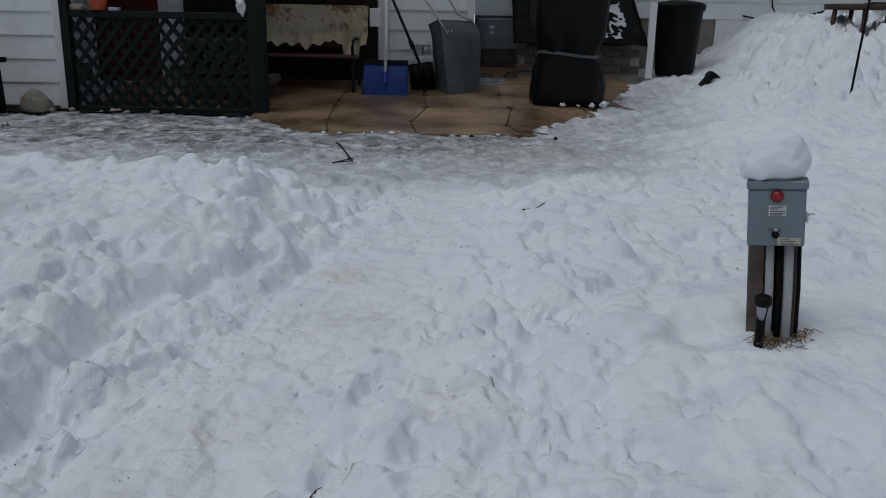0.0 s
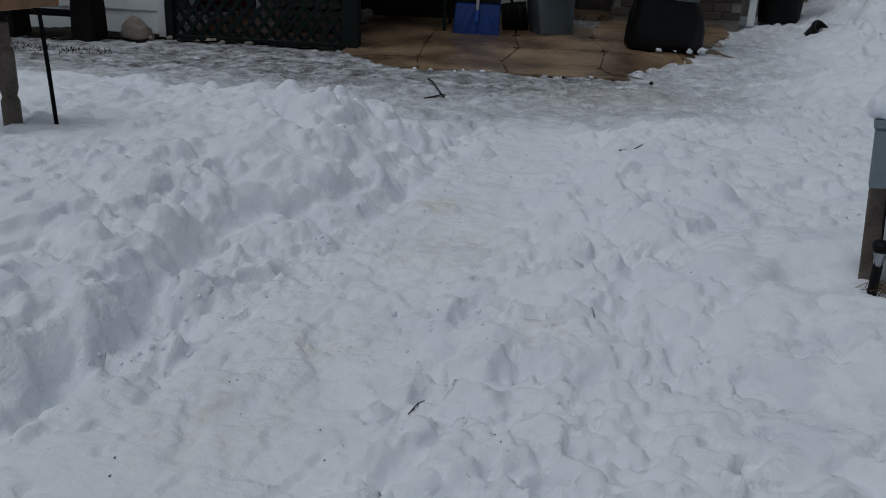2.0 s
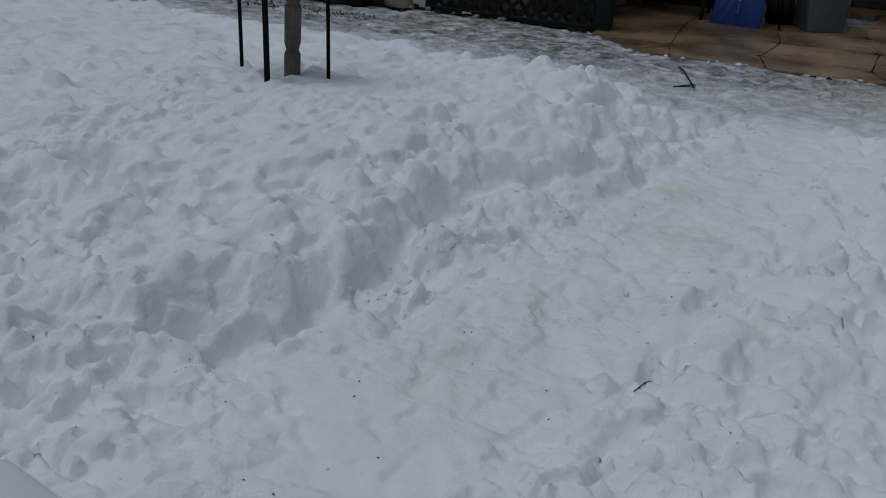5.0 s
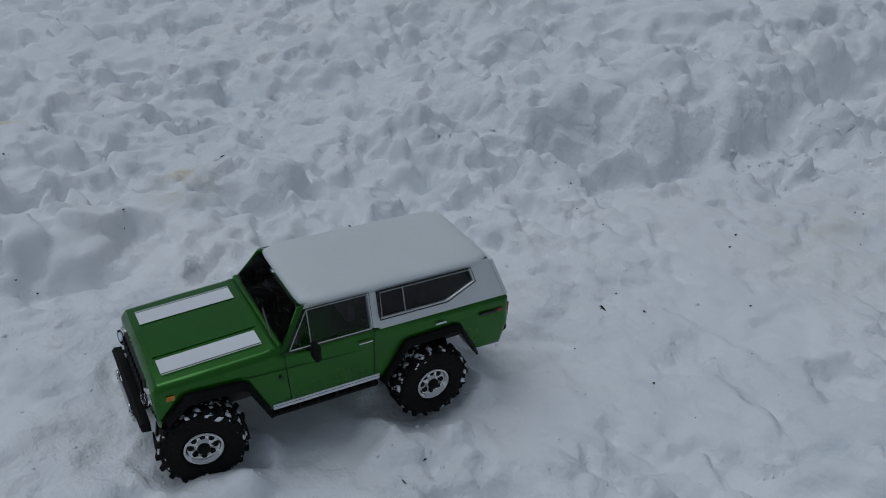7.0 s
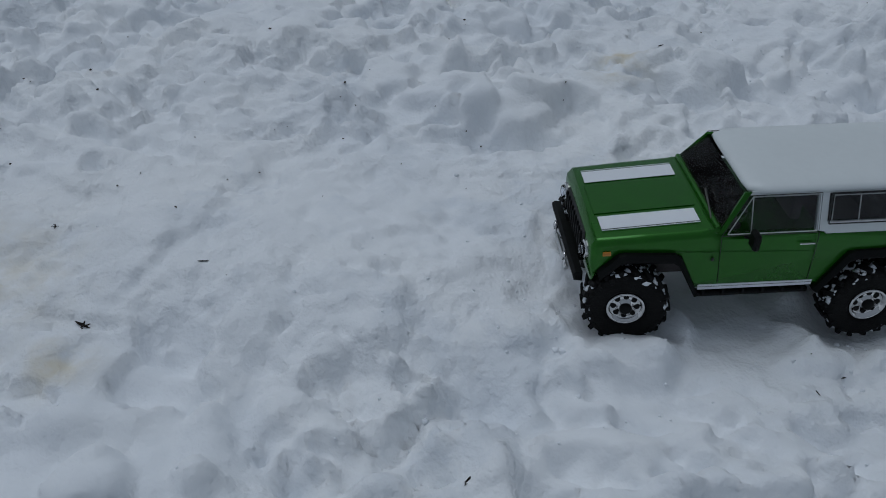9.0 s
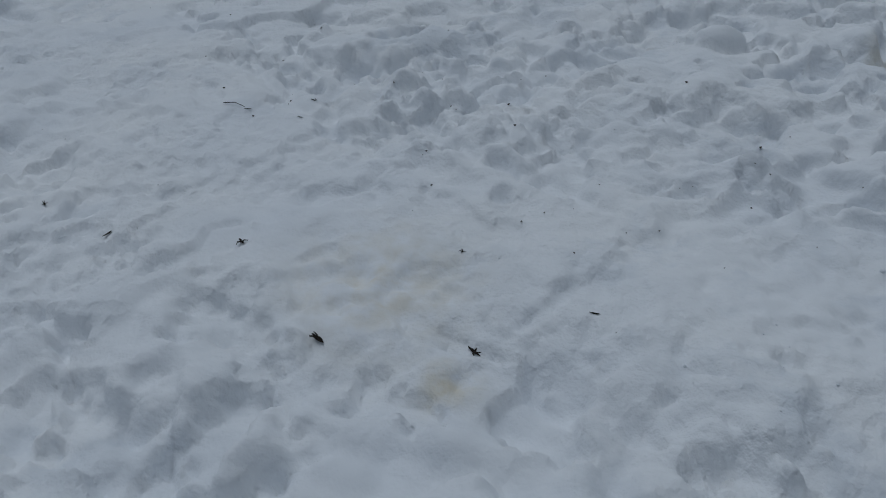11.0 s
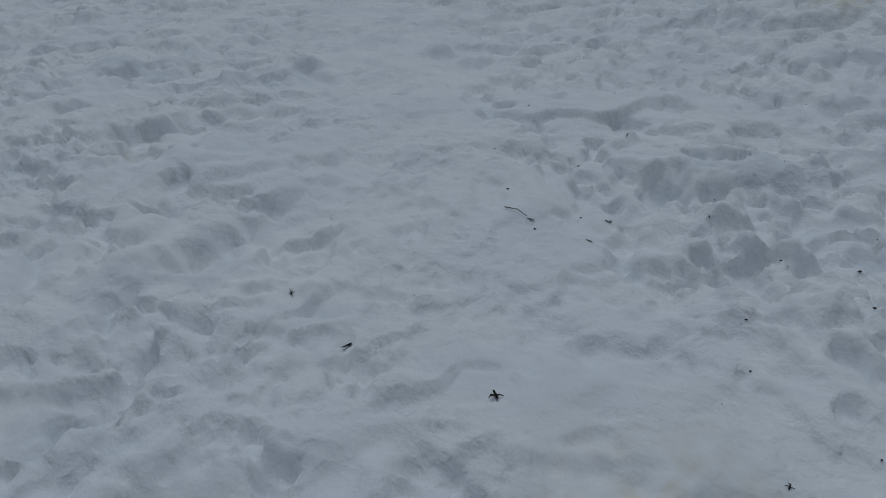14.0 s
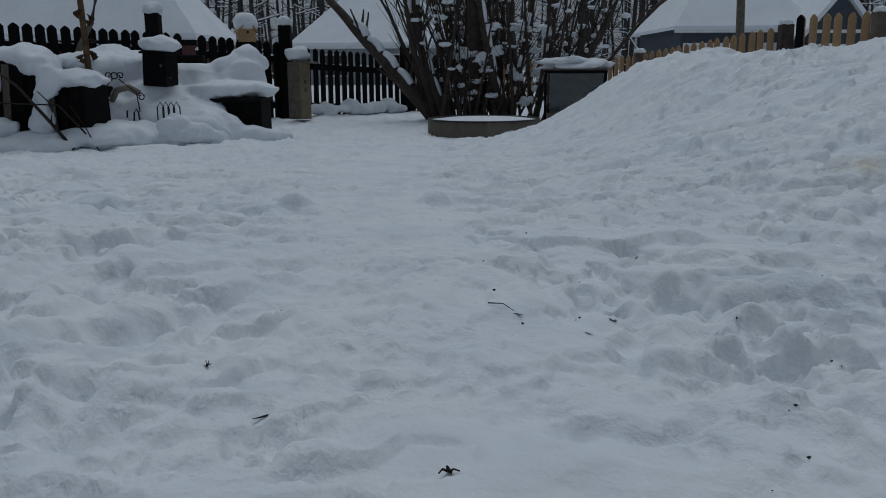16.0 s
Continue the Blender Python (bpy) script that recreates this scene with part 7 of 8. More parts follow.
def black_fence():
    t = thing("picket_fence", GARDEN.copy(), "black-stained wooden picket fence with snow on its rails", "fence")
    me = picket_mesh(BLACK_WOOD, 1.235, 0.112, 0.045, True)
    fence_run(t, (-7.2, 7.2, 0.98), (-4.6, 9.5, 0.92), 0.15, me, 1.25, (0.26, 0.9), BLACK_WOOD)
    fence_run(t, (-4.6, 9.5, 0.92), (-3.35, 11.2, 0.87), 0.145, me, 1.25, (0.26, 0.9), BLACK_WOOD)
    fence_run(t, (-3.2, 11.35, 0.86), (-2.3, 12.3, 0.79), 0.145, me, 1.25, (0.26, 0.9), BLACK_WOOD)
    fence_run(t, (-0.55, 13.9, 0.66), (0.9, 14.8, 0.55), 0.14, me, 1.25, (0.26, 0.85), BLACK_WOOD)
    for s, u, top, w in ((-3.47, 10.55, 1.06, 0.16), (-2.67, 11.95, 0.76, 0.26), (-2.22, 12.35, 1.0, 0.17), (-0.6, 13.85, 0.75, 0.15)):
        part("post", box(s - w / 2, s + w / 2, u - w / 2 - 0.05, u + w / 2 - 0.05, -0.5, top, 0.008), BLACK_WOOD, t)
    caps = ((-3.47, 10.5, 1.06, 0.12), (-2.22, 12.3, 1.0, 0.1))
    for k, (s, u, z, r) in enumerate(caps):
        solid("post_snow", lump(0, 0, 0.05, r, r, 0.085, k * 4.0, 0.2, 3), SNOWCAP, "round cap of snow on a fence post", "snow cap", group="snow caps on posts", m=GARDEN @ pose(s, u, z), smooth=True)
    g = thing("garden_gate", GARDEN.copy(), "black picket garden gate standing in snow", "gate")
    gm = picket_mesh(BLACK_WOOD, 0.94, 0.080, 0.04, True)
    fence_run(g, (-2.1, 12.45, 0.72), (-0.68, 13.75, 0.62), 0.125, gm, 0.95, (0.27, 0.84), BLACK_WOOD)


black_fence()
blob("snow_drift", [(-2.05 + 0.17 * k, 12.35 + 0.155 * k, -0.19 + 0.03 * math.sin(k * 2.1), 0.15, 0.13, 0.10 + 0.04 * math.sin(k * 3.7)) for k in range(9)], "low drift of snow along the foot of the gate", "snow drift", 0.03)


def new_fence():
    t = thing("picket_fence", GARDEN.copy(), "new yellow pine picket fence along a dark rail", "fence")
    me = picket_mesh(NEW_WOOD, 1.2, 0.10, 0.05, True)
    runs = (((0.95, 15.0, 0.50), (2.4, 15.0, 0.53)), ((2.4, 15.0, 0.53), (3.02, 13.45, 0.60)), ((3.06, 13.3, 0.62), (4.14, 10.85, 0.88)), ((4.26, 10.5, 1.0), (4.72, 9.6, 0.985)), ((4.80, 9.4, 0.97), (5.6, 8.0, 0.97)))
    for a, b in runs:
        fence_run(t, a, b, 0.155, me, 1.2, (0.42, 1.0), NEW_WOOD)
    for s, u, top, m in ((3.04, 13.38, 0.62, OLD_WOOD), (4.2, 10.68, 0.90, BARK), (4.76, 9.5, 0.97, OLD_WOOD)):
        part("post", box(s - 0.075, s + 0.075, u - 0.09, u + 0.06, -0.6, top, 0.008), m, t, "square brown post")
        solid("post_snow", lump(0, 0, 0.02, 0.085, 0.085, 0.05, s, 0.2, 3), SNOWCAP, "round cap of snow on a fence post", "snow cap", group="snow caps on posts", m=GARDEN @ pose(s, u - 0.015, top), smooth=True)
    p = part("picket", picket_mesh(BLACK_WOOD, 1.2, 0.10, 0.05, True), None, t, "single black picket")
    p.matrix_basis = pose(4.27, 10.42, -0.2, 0, 0, -60)


new_fence()


def birdhouse():
    t = thing("birdhouse", GARDEN @ pose(-2.67, 11.85, 0.76, 0, 0, 25), "small tan wooden birdhouse with a snow-covered roof", "birdhouse")
    part("box", prism([(-0.11, 0), (0.11, 0), (0.11, 0.13), (0.0, 0.26), (-0.11, 0.13)], -0.12, 0.12, 0.004, m=pose(0, 0, 0, 0, 0, 90)), NEW_WOOD, t)
    part("entrance", lathe([(0.02, 0), (0.02, 0.004)], 16, m=pose(0, -0.123, 0.13, 90)), TRIM_BLACK, t)
    for s in (-1, 1):
        part("roof_board", box(-0.01, 0.19, -0.15, 0.14, 0, 0.014, 0.002, m=pose(0, 0, 0.275, 0, 50, 0) if s > 0 else pose(0, 0, 0.275, 0, 50, 180)), NEW_WOOD, t)
    solid("roof_snow", lump(0, 0, 0.25, 0.165, 0.16, 0.14, 3.0, 0.15, 3, None, flat=-0.08), SNOWCAP, "thick dome of snow on the birdhouse", "snow cap", m=t.matrix_world.copy(), smooth=True)


birdhouse()


STRAW_BOARD = material("pale_weathered_board", (0.20, 0.165, 0.10), 0.85, vary=0.15, scale=8.0)


def nest_box():
    t = thing("nest_box", GARDEN @ pose(-1.89, 11.35, -0.25, 0, 0, -28), "tall grey wooden nest box standing by the gate", "nest box")
    part("body", box(-0.11, 0.09, -0.1, 0.1, 0, 0.74, 0.004), OLD_WOOD, t)
    part("side", box(0.09, 0.11, -0.1, 0.1, 0, 0.74, 0.003), STRAW_BOARD, t, "yellow side board")
    for z in (0.46, 0.36):
        part("hole", box(0.108, 0.116, -0.03, 0.0, z, z + 0.05, 0.002), TRIM_BLACK, t)
    part("roof", box(-0.145, 0.145, -0.13, 0.13, 0.74, 0.76, 0.003, m=pose(0, 0, 0, 0, 8, 0)), OLD_WOOD, t)
    solid("roof_snow", lump(0, 0, 0.84, 0.165, 0.14, 0.115, 5.0, 0.3, 3, None, flat=-0.08), SNOWCAP, "slab of snow on the nest box", "snow cap", m=t.matrix_world.copy(), smooth=True)


nest_box()


# potting bench and boxes under deep snow
def potting_bench():
    t = thing("potting_bench", GARDEN @ pose(-2.17, 8.75, -0.23), "black wooden potting bench buried under deep snow", "bench")
    part("top", box(-0.55, 0.36, -0.2, 0.4, 0.30, 0.34, 0.006), BLACK_WOOD, t)
    part("cabinet", box(-0.16, 0.34, -0.12, 0.38, -0.1, 0.30, 0.006), BLACK_WOOD, t)
    part("leg", box(-0.28, -0.19, -0.14, -0.06, -0.1, 0.30, 0.006), OLD_WOOD, t, "grey leg")
    part("leg", box(-0.5, -0.42, -0.14, -0.06, -0.1, 0.30, 0.006), BLACK_WOOD, t)


potting_bench()
blob("snow_drift", [(-2.17, 8.85, 0.19, 0.5, 0.32, 0.095), (-1.97, 8.9, 0.20, 0.26, 0.3, 0.085), (-2.25, 9.25, 0.33, 0.34, 0.25, 0.2), (-2.1, 9.35, 0.48, 0.2, 0.18, 0.17), (-2.6, 9.2, 0.25, 0.45, 0.35, 0.22), (-3.0, 9.2, 0.3, 0.42, 0.4, 0.22), (-3.35, 9.0, 0.42, 0.4, 0.4, 0.2), (-2.75, 8.6, -0.05, 0.6, 0.45, 0.2), (-2.45, 8.35, -0.18, 0.45, 0.35, 0.2), (-3.3, 8.5, -0.1, 0.5, 0.4, 0.22), (-2.95, 8.80, 0.12, 0.4, 0.36, 0.2), (-3.6, 9.4, 0.52, 0.3, 0.3, 0.14), (-2.05, 8.42, -0.27, 0.5, 0.2, 0.13)], "deep rounded drift of snow over the bench and boxes", "snow drift", 0.035)


def dark_box():
    t = thing("wooden_box", GARDEN @ pose(-2.80, 8.58, 0.24, 3, 4, -12), "dark weathered wooden box sticking out of the drift", "box")
    part("body", box(-0.13, 0.12, -0.12, 0.12, 0, 0.31, 0.006), BLACK_WOOD, t)
    part("lid", box(-0.15, 0.14, -0.15, 0.14, 0.31, 0.33, 0.004), BLACK_WOOD, t)
    part("tag", box(0.06, 0.085, -0.126, -0.12, 0.19, 0.215), OLD_WOOD, t, "small pale tag")
    part("hinge", box(0.12, 0.16, -0.11, -0.09, 0.08, 0.1), TRIM_BLACK, t)
    solid("box_snow", lump(0, 0, 0.40, 0.2, 0.17, 0.085, 2.0, 0.25, 3, None, flat=-0.065), SNOWCAP, "slab of snow lying on the dark box", "snow cap", m=t.matrix_world.copy(), smooth=True)


dark_box()
solid("plank", box(-0.2, 0.2, -0.03, 0.03, -0.04, 0.04, 0.005), BLACK_WOOD, "dark plank end under the snow", "plank", m=GARDEN @ pose(-2.66, 8.95, 0.50))


def black_bins():
    for s, u, w, h, tl in ((-3.3, 7.75, 0.19, 0.40, -6), (-3.75, 7.75, 0.20, 0.62, 8), (-4.3, 7.7, 0.22, 0.42, 0)):
        t = thing("compost_bin", GARDEN @ pose(s, u, -0.3, 0, tl * 0.3, tl), "black slatted compost bin half covered by snow", "compost bin", group="compost bins")
        part("body", box(-w, w, -0.2, 0.25, 0, h + 0.15, 0.012), BLACK_WOOD, t)
        for k in range(3):
            x = -w + 0.08 + k * (2 * w - 0.16) / 2
            part("slat", box(x - 0.03, x + 0.03, -0.222, -0.203, 0.02, h + 0.12, 0.004), OLD_WOOD if k == 0 else BLACK_WOOD, t)


black_bins()
blob("snow_drift", [(-3.75, 7.8, 0.52, 0.22, 0.3, 0.12), (-3.55, 7.62, 0.44, 0.17, 0.2, 0.12), (-3.42, 7.5, 0.3, 0.09, 0.12, 0.16), (-3.5, 7.46, 0.12, 0.07, 0.1, 0.14), (-3.25, 7.7, 0.31, 0.26, 0.28, 0.08), (-4.1, 7.8, 0.34, 0.35, 0.3, 0.1), (-4.3, 7.55, 0.22, 0.26, 0.3, 0.08), (-3.95, 7.9, 0.47, 0.25, 0.3, 0.1), (-3.4, 8.2, 0.45, 0.3, 0.3, 0.12), (-3.98, 7.6, 0.30, 0.14, 0.2, 0.2), (-4.05, 7.5, 0.1, 0.1, 0.15, 0.22), (-4.5, 7.5, 0.2, 0.25, 0.25, 0.12), (-3.52, 7.5, -0.05, 0.1, 0.14, 0.16), (-3.9, 7.45, -0.12, 0.2, 0.2, 0.12)], "snow draped over the black bins", "snow drift", 0.03)
blob("snow_drift", [(-3.1, 7.9, -0.22, 0.5, 0.5, 0.17), (-3.7, 7.5, -0.26, 0.5, 0.4, 0.14), (-4.4, 7.4, -0.27, 0.5, 0.4, 0.15), (-2.5, 8.2, -0.26, 0.45, 0.4, 0.16)], "low drift at the foot of the bins", "snow drift", 0.04)


def dead_stalk():
    dead = material("shrivelled_brown", (0.105, 0.062, 0.026), 0.9, vary=0.3, scale=18.0)
    t = thing("dead_sunflower", GARDEN @ pose(-3.24, 7.9, -0.1), "tall dead sunflower stalk with shrivelled brown leaves", "dead plant")
    part("stalk", tube([(0, 0, -0.2), (0.01, 0, 0.3), (0.0, 0, 0.7), (-0.015, 0, 1.1), (-0.01, 0, 1.7)], 0.031, 10, taper=0.8), dead, t, "", True)
    q = random.Random(9)
    for i in range(46):
        z = q.uniform(0.05, 0.55) if i < 30 else q.uniform(0.5, 1.5)
        a = q.uniform(0, 6.28)
        l = q.uniform(0.10, 0.34) if i < 30 else q.uniform(0.03, 0.1)
        bm = bmesh.new()
        prev = None
        for k in range(6):
            f = k / 5
            c = Vector((math.cos(a) * (0.02 + 0.05 * math.sin(f * 2.5)), math.sin(a) * (0.02 + 0.05 * math.sin(f * 2.5)), z - l * f))
            w = 0.030 * math.sin(math.pi * (0.12 + 0.85 * f)) * q.uniform(0.7, 1.3)
            d = Vector((-math.sin(a + f * 1.5), math.cos(a + f * 1.5), 0)) * w
            cur = [bm.verts.new(c - d), bm.verts.new(c + d)]
            if prev:
                bm.faces.new((prev[0], cur[0], cur[1], prev[1]))
            prev = cur
        bmesh.ops.solidify(bm, geom=bm.faces[:], thickness=0.003)
        part("leaf", bm, dead, t)


dead_stalk()
solid("leaning_branch", tube([(-3.62, 8.4, 0.35), (-3.5, 8.4, 0.62), (-3.38, 8.42, 0.84), (-3.30, 8.4, 1.1)], 0.032, 8, taper=0.7, m=GARDEN), OLD_WOOD, "bare grey branch leaning in the drift", "branch", smooth=True)
solid("fallen_trunk", tube([(-3.75, 7.05, -0.3), (-3.9, 7.1, 0.0), (-4.1, 7.15, 0.3), (-4.4, 7.2, 0.7)], 0.055, 10, taper=0.7, m=GARDEN), OLD_WOOD, "pale leaning trunk at the fence", "branch", smooth=True)
for pts, r in (([(-3.2, 7.35, -0.28), (-3.35, 7.3, -0.05), (-3.6, 7.3, 0.25), (-3.78, 7.3, 0.4)], 0.018), ([(-3.1, 7.4, -0.15), (-3.3, 7.35, 0.1), (-3.75, 7.3, 0.12), (-4.1, 7.3, 0.22)], 0.009), ([(-3.35, 7.3, -0.05), (-3.3, 7.25, 0.1), (-3.42, 7.25, 0.22)], 0.008), ([(-3.0, 7.4, -0.3), (-3.1, 7.4, -0.1), (-3.2, 7.35, 0.1)], 0.006)):
    solid("bare_branch", tube(pts, r, 6, taper=0.5, m=GARDEN), TWIG, "thin bare branch in front of the bins", "branch", group="branches by the bins", smooth=True)


def wire(name, curves, label, r=0.006):
    t = thing(name, GARDEN.copy(), label, "garden ornament")
    for c in curves:
        part("wire", tube(c, r, 6), TRIM_BLACK, t, "", True)


def spiral(cx, cz, u, r, turns, start, sign=1):
    return [(cx + r * (1 - 0.7 * i / 24) * math.cos(start + sign * turns * 6.28 * i / 24), u, cz + r * (1 - 0.7 * i / 24) * math.sin(start + sign * turns * 6.28 * i / 24)) for i in range(25)]


wire("scroll_trellis", [spiral(-3.18, 0.34, 8.2, 0.035, 1.2, -0.6), spiral(-3.06, 0.34, 8.2, 0.035, 1.2, 3.7, -1), [(-3.12 + 0.03 * math.cos(a * 0.4), 8.2, 0.34 + 0.03 * math.sin(a * 0.4)) for a in range(17)], [(-3.22, 8.2, 0.22), (-3.14, 8.2, 0.31)], [(-3.08, 8.2, 0.31), (-2.92, 8.2, 0.18), (-2.90, 8.2, 0.0)], spiral(-2.88, 0.14, 8.2, 0.04, 1.2, 2.5, -1)], "curled black wire trellis in the drift")
wire("wire_hoop", [[(-2.93, 8.1, -0.12), (-2.92, 8.1, 0.0), (-2.90, 8.1, 0.035), (-2.88, 8.1, 0.0), (-2.87, 8.1, -0.12)], [(-2.99, 8.1, -0.05), (-2.985, 8.1, 0.02)]], "small black wire hoop in the snow", 0.008)
wire("wire_fan", [[(-2.62 + 0.05 * k - 0.03, 7.95, -0.1), (-2.62 + 0.05 * k - 0.03, 7.95, 0.05), (-2.62 + 0.05 * k, 7.95, 0.10), (-2.62 + 0.05 * k + 0.03, 7.95, 0.05), (-2.62 + 0.05 * k + 0.03, 7.95, -0.1)] for k in range(4)], "scalloped wire border half buried in snow")
blob("snow_drift", [(-2.5, 7.9, -0.12, 0.16, 0.12, 0.12), (-2.35, 7.95, -0.2, 0.25, 0.2, 0.12)], "small mound of snow in the wire border", "snow drift", 0.02)
solid("stone_ornament", tube([(-3.2, 8.3, 0.1), (-3.14, 8.28, 0.2), (-3.02, 8.28, 0.23), (-2.92, 8.28, 0.17)], 0.032, 10, m=GARDEN), STONE, "curved pale stone ornament in the drift", "ornament", smooth=True)


# ---- raised bed ----
def raised_bed():
    t = thing("raised_bed", GARDEN @ pose(0.43, 8.95, -0.34), "round corrugated metal raised bed rising out of the snow", "raised bed")
    bm = bmesh.new()
    n = 160
    rings = []
    for r, z in ((0.585, 0.0), (0.585, 0.215), (0.575, 0.215), (0.575, 0.0)):
        rings.append([bm.verts.new(((r + 0.0025 * math.sin(40 * 2 * math.pi * k / n)) * math.cos(2 * math.pi * k / n), (r + 0.0025 * math.sin(40 * 2 * math.pi * k / n)) * math.sin(2 * math.pi * k / n), z + 0.006 * math.sin(3 * 2 * math.pi * k / n))) for k in range(n)])
    for a, b in zip(rings, rings[1:]):
        for k in range(n):
            bm.faces.new((a[k], a[(k + 1) % n], b[(k + 1) % n], b[k]))
    part("wall", bm, GALVANISED, t, "dull corrugated sheet", True)
    part("rim", tube([(0.582 * math.cos(a * math.pi / 24), 0.582 * math.sin(a * math.pi / 24), 0.217) for a in range(49)], 0.008, 6), TRIM_BLACK, t, "black edging strip", True)
    solid("bed_snow", lathe([(0.57, 0.02), (0.57, 0.205), (0.4, 0.225), (0.2, 0.235), (0.02, 0.24)], 40), SNOWCAP, "level snow filling the raised bed", "snow", m=t.matrix_world.copy(), smooth=True)


raised_bed()


def cold_frame():
    t = thing("cold_frame", GARDEN @ pose(1.60, 10.3, -0.04, 0, 0, -12) @ Matrix.Diagonal((1.0, 1.0, 0.74, 1.0)), "old glass cold frame with snow on its lid", "cold frame")
    for a in ((-0.36, 0.36, -0.2, -0.17), (-0.36, 0.36, 0.2, 0.23)):
        part("sill", box(*a, -0.35, -0.12, 0.004), OLD_WOOD, t)
        part("top_rail", box(*a, 0.5, 0.55, 0.004), BLACK_WOOD, t)
    for x in (-0.35, 0.34):
        for y in (-0.185, 0.215):
            part("corner_post", box(x - 0.015, x + 0.015, y - 0.02, y + 0.02, -0.6, 0.55, 0.004), BLACK_WOOD, t)
    part("pane", box(-0.33, 0.33, -0.187, -0.183, -0.12, 0.5), LENS, t, "dirty glass pane")
    # Dark board added behind the glass so the pane looks dark and reflective.
    part("back_panel", box(-0.33, 0.33, 0.21, 0.22, -0.12, 0.5), material("pane_darkening_board", (0.075, 0.09, 0.085), 0.8, vary=0.3, scale=9.0), t, "added dark board that makes the glass look dark")
    part("lid", box(-0.38, 0.38, -0.23, 0.26, 0.55, 0.575, 0.004), OLD_WOOD, t)
    solid("lid_snow", lump(0, 0, 0.64, 0.40, 0.26, 0.13, 4.0, 0.55, 4, None, flat=-0.06), SNOWCAP, "snow lying on the cold frame", "snow cap", m=t.matrix_world.copy(), smooth=True)


cold_frame()


# ---- big bare shrub ----
def shrub():
    t = thing("bare_shrub", GARDEN @ pose(0.35, 11.3, -0.3), "large bare lilac shrub with snow in its forks", "shrub")
    q = random.Random(14)
    snow = bmesh.new()

    def grow(p, d, length, r, n, bend, parent, depth):
        pts = [p]
        d = d.normalized()
        for k in range(n):
            d = (d + Vector((q.gauss(0, bend), q.gauss(0, bend), q.gauss(0.03, bend * 0.6)))).normalized()
            pts.append(pts[-1] + d * length / n)
        ob = part("stem" if depth == 0 else "twigs", tube(pts, r, 7 if depth == 0 else 5, taper=0.45), BARK, parent, "", True)
        return ob, pts, d
    main = [(-0.42, 0, -0.80, 1.6, 0.105), (-0.36, 0.1, -0.62, 1.6, 0.085), (-0.30, -0.1, -0.45, 1.7, 0.07), (-0.2, 0.0, -0.3, 1.7, 0.05), (0.05, 0.05, 0.03, 2.1, 0.11), (0.45, -0.1, -0.28, 1.8, 0.07), (0.55, -0.1, 0.2, 1.7, 0.055)]
    for i in range(86):
        x = q.uniform(-0.5, 1.35)
        main.append((x, q.uniform(-0.5, 0.5), (x - 0.2) * 0.3 + q.gauss(0, 0.24), q.uniform(1.1, 1.9), 0.010 + 0.026 * q.random() ** 2))
    for i, (x, y, lean, up, r) in enumerate(main):
        top = up * 1.4
        ob, pts, d = grow(Vector((x, y, 0)), Vector((lean, q.gauss(0, 0.15), 1.0)), top, r, 8, 0.07, t, 0)
        for k in range(q.randint(3, 5)):
            j = q.randint(1, 7)
            bd = (pts[j] - pts[j - 1]).normalized() + Vector((q.gauss(0, 0.5), q.gauss(0, 0.5), 0.2))
            for m in range(3):
                pp = [pts[j]]
                d2 = (bd + Vector((q.gauss(0, 0.35), q.gauss(0, 0.35), q.gauss(0, 0.2)))).normalized()
                for e in range(5):
                    d2 = (d2 + Vector((q.gauss(0, 0.12), q.gauss(0, 0.12), 0.05))).normalized()
                    pp.append(pp[-1] + d2 * q.uniform(0.06, 0.13))
                part("branchlet", tube(pp, max(0.004, r * 0.25), 4, taper=0.35), BARK, ob)
                if q.random() < 0.14:
                    c = pp[q.randint(1, 4)]
                    lump(c.x, c.y, c.z + 0.015, q.uniform(0.03, 0.09), 0.03, q.uniform(0.015, 0.035), q.random() * 50, 0.5, 2, snow)
        if r > 0.045:
            for k in range(1, 6):
                a, b = pts[k], pts[k + 1]
                side = Vector((0.4 if lean < -0.2 else 0.0, -0.3, 0.85)).normalized()
                if q.random() < 0.75:
                    tube([a.lerp(b, 0.1) + side * r * 0.6, a.lerp(b, 0.4) + side * r * 0.95, a.lerp(b, 0.7) + side * r * 0.9, a.lerp(b, 0.95) + side * r * 0.6], r * 0.55, 7, snow, taper=0.8)
    for i in range(34):
        c = Vector((q.uniform(-0.4, 1.3), q.uniform(-0.4, 0.2), q.uniform(0.2, 1.25)))
        lump(c.x, c.y, c.z, q.uniform(0.025, 0.09), 0.05, q.uniform(0.03, 0.07), i * 2.7, 1.1, 3, snow)
    tagged(part("snow_in_forks", snow, SNOWCAP, t, "clumps of snow in the forks", True), kind="stuff")


shrub()


# ---- beyond the fence ----
ROOF_SNOW = material("roof_snow", (0.80, 0.83, 0.87), 0.8, vary=0.03, scale=1.2, bump=0.3, bump_scale=6)
BARN_RED = material("dark_red_boards", (0.075, 0.012, 0.012), 0.8, vary=0.25, scale=3.0)
GREY_WALL = material("blue_grey_siding", (0.055, 0.068, 0.085), 0.75, vary=0.1, scale=3.0)
PALE_WALL = material("pale_grey_siding", (0.30, 0.32, 0.34), 0.7, vary=0.1, scale=3.0)


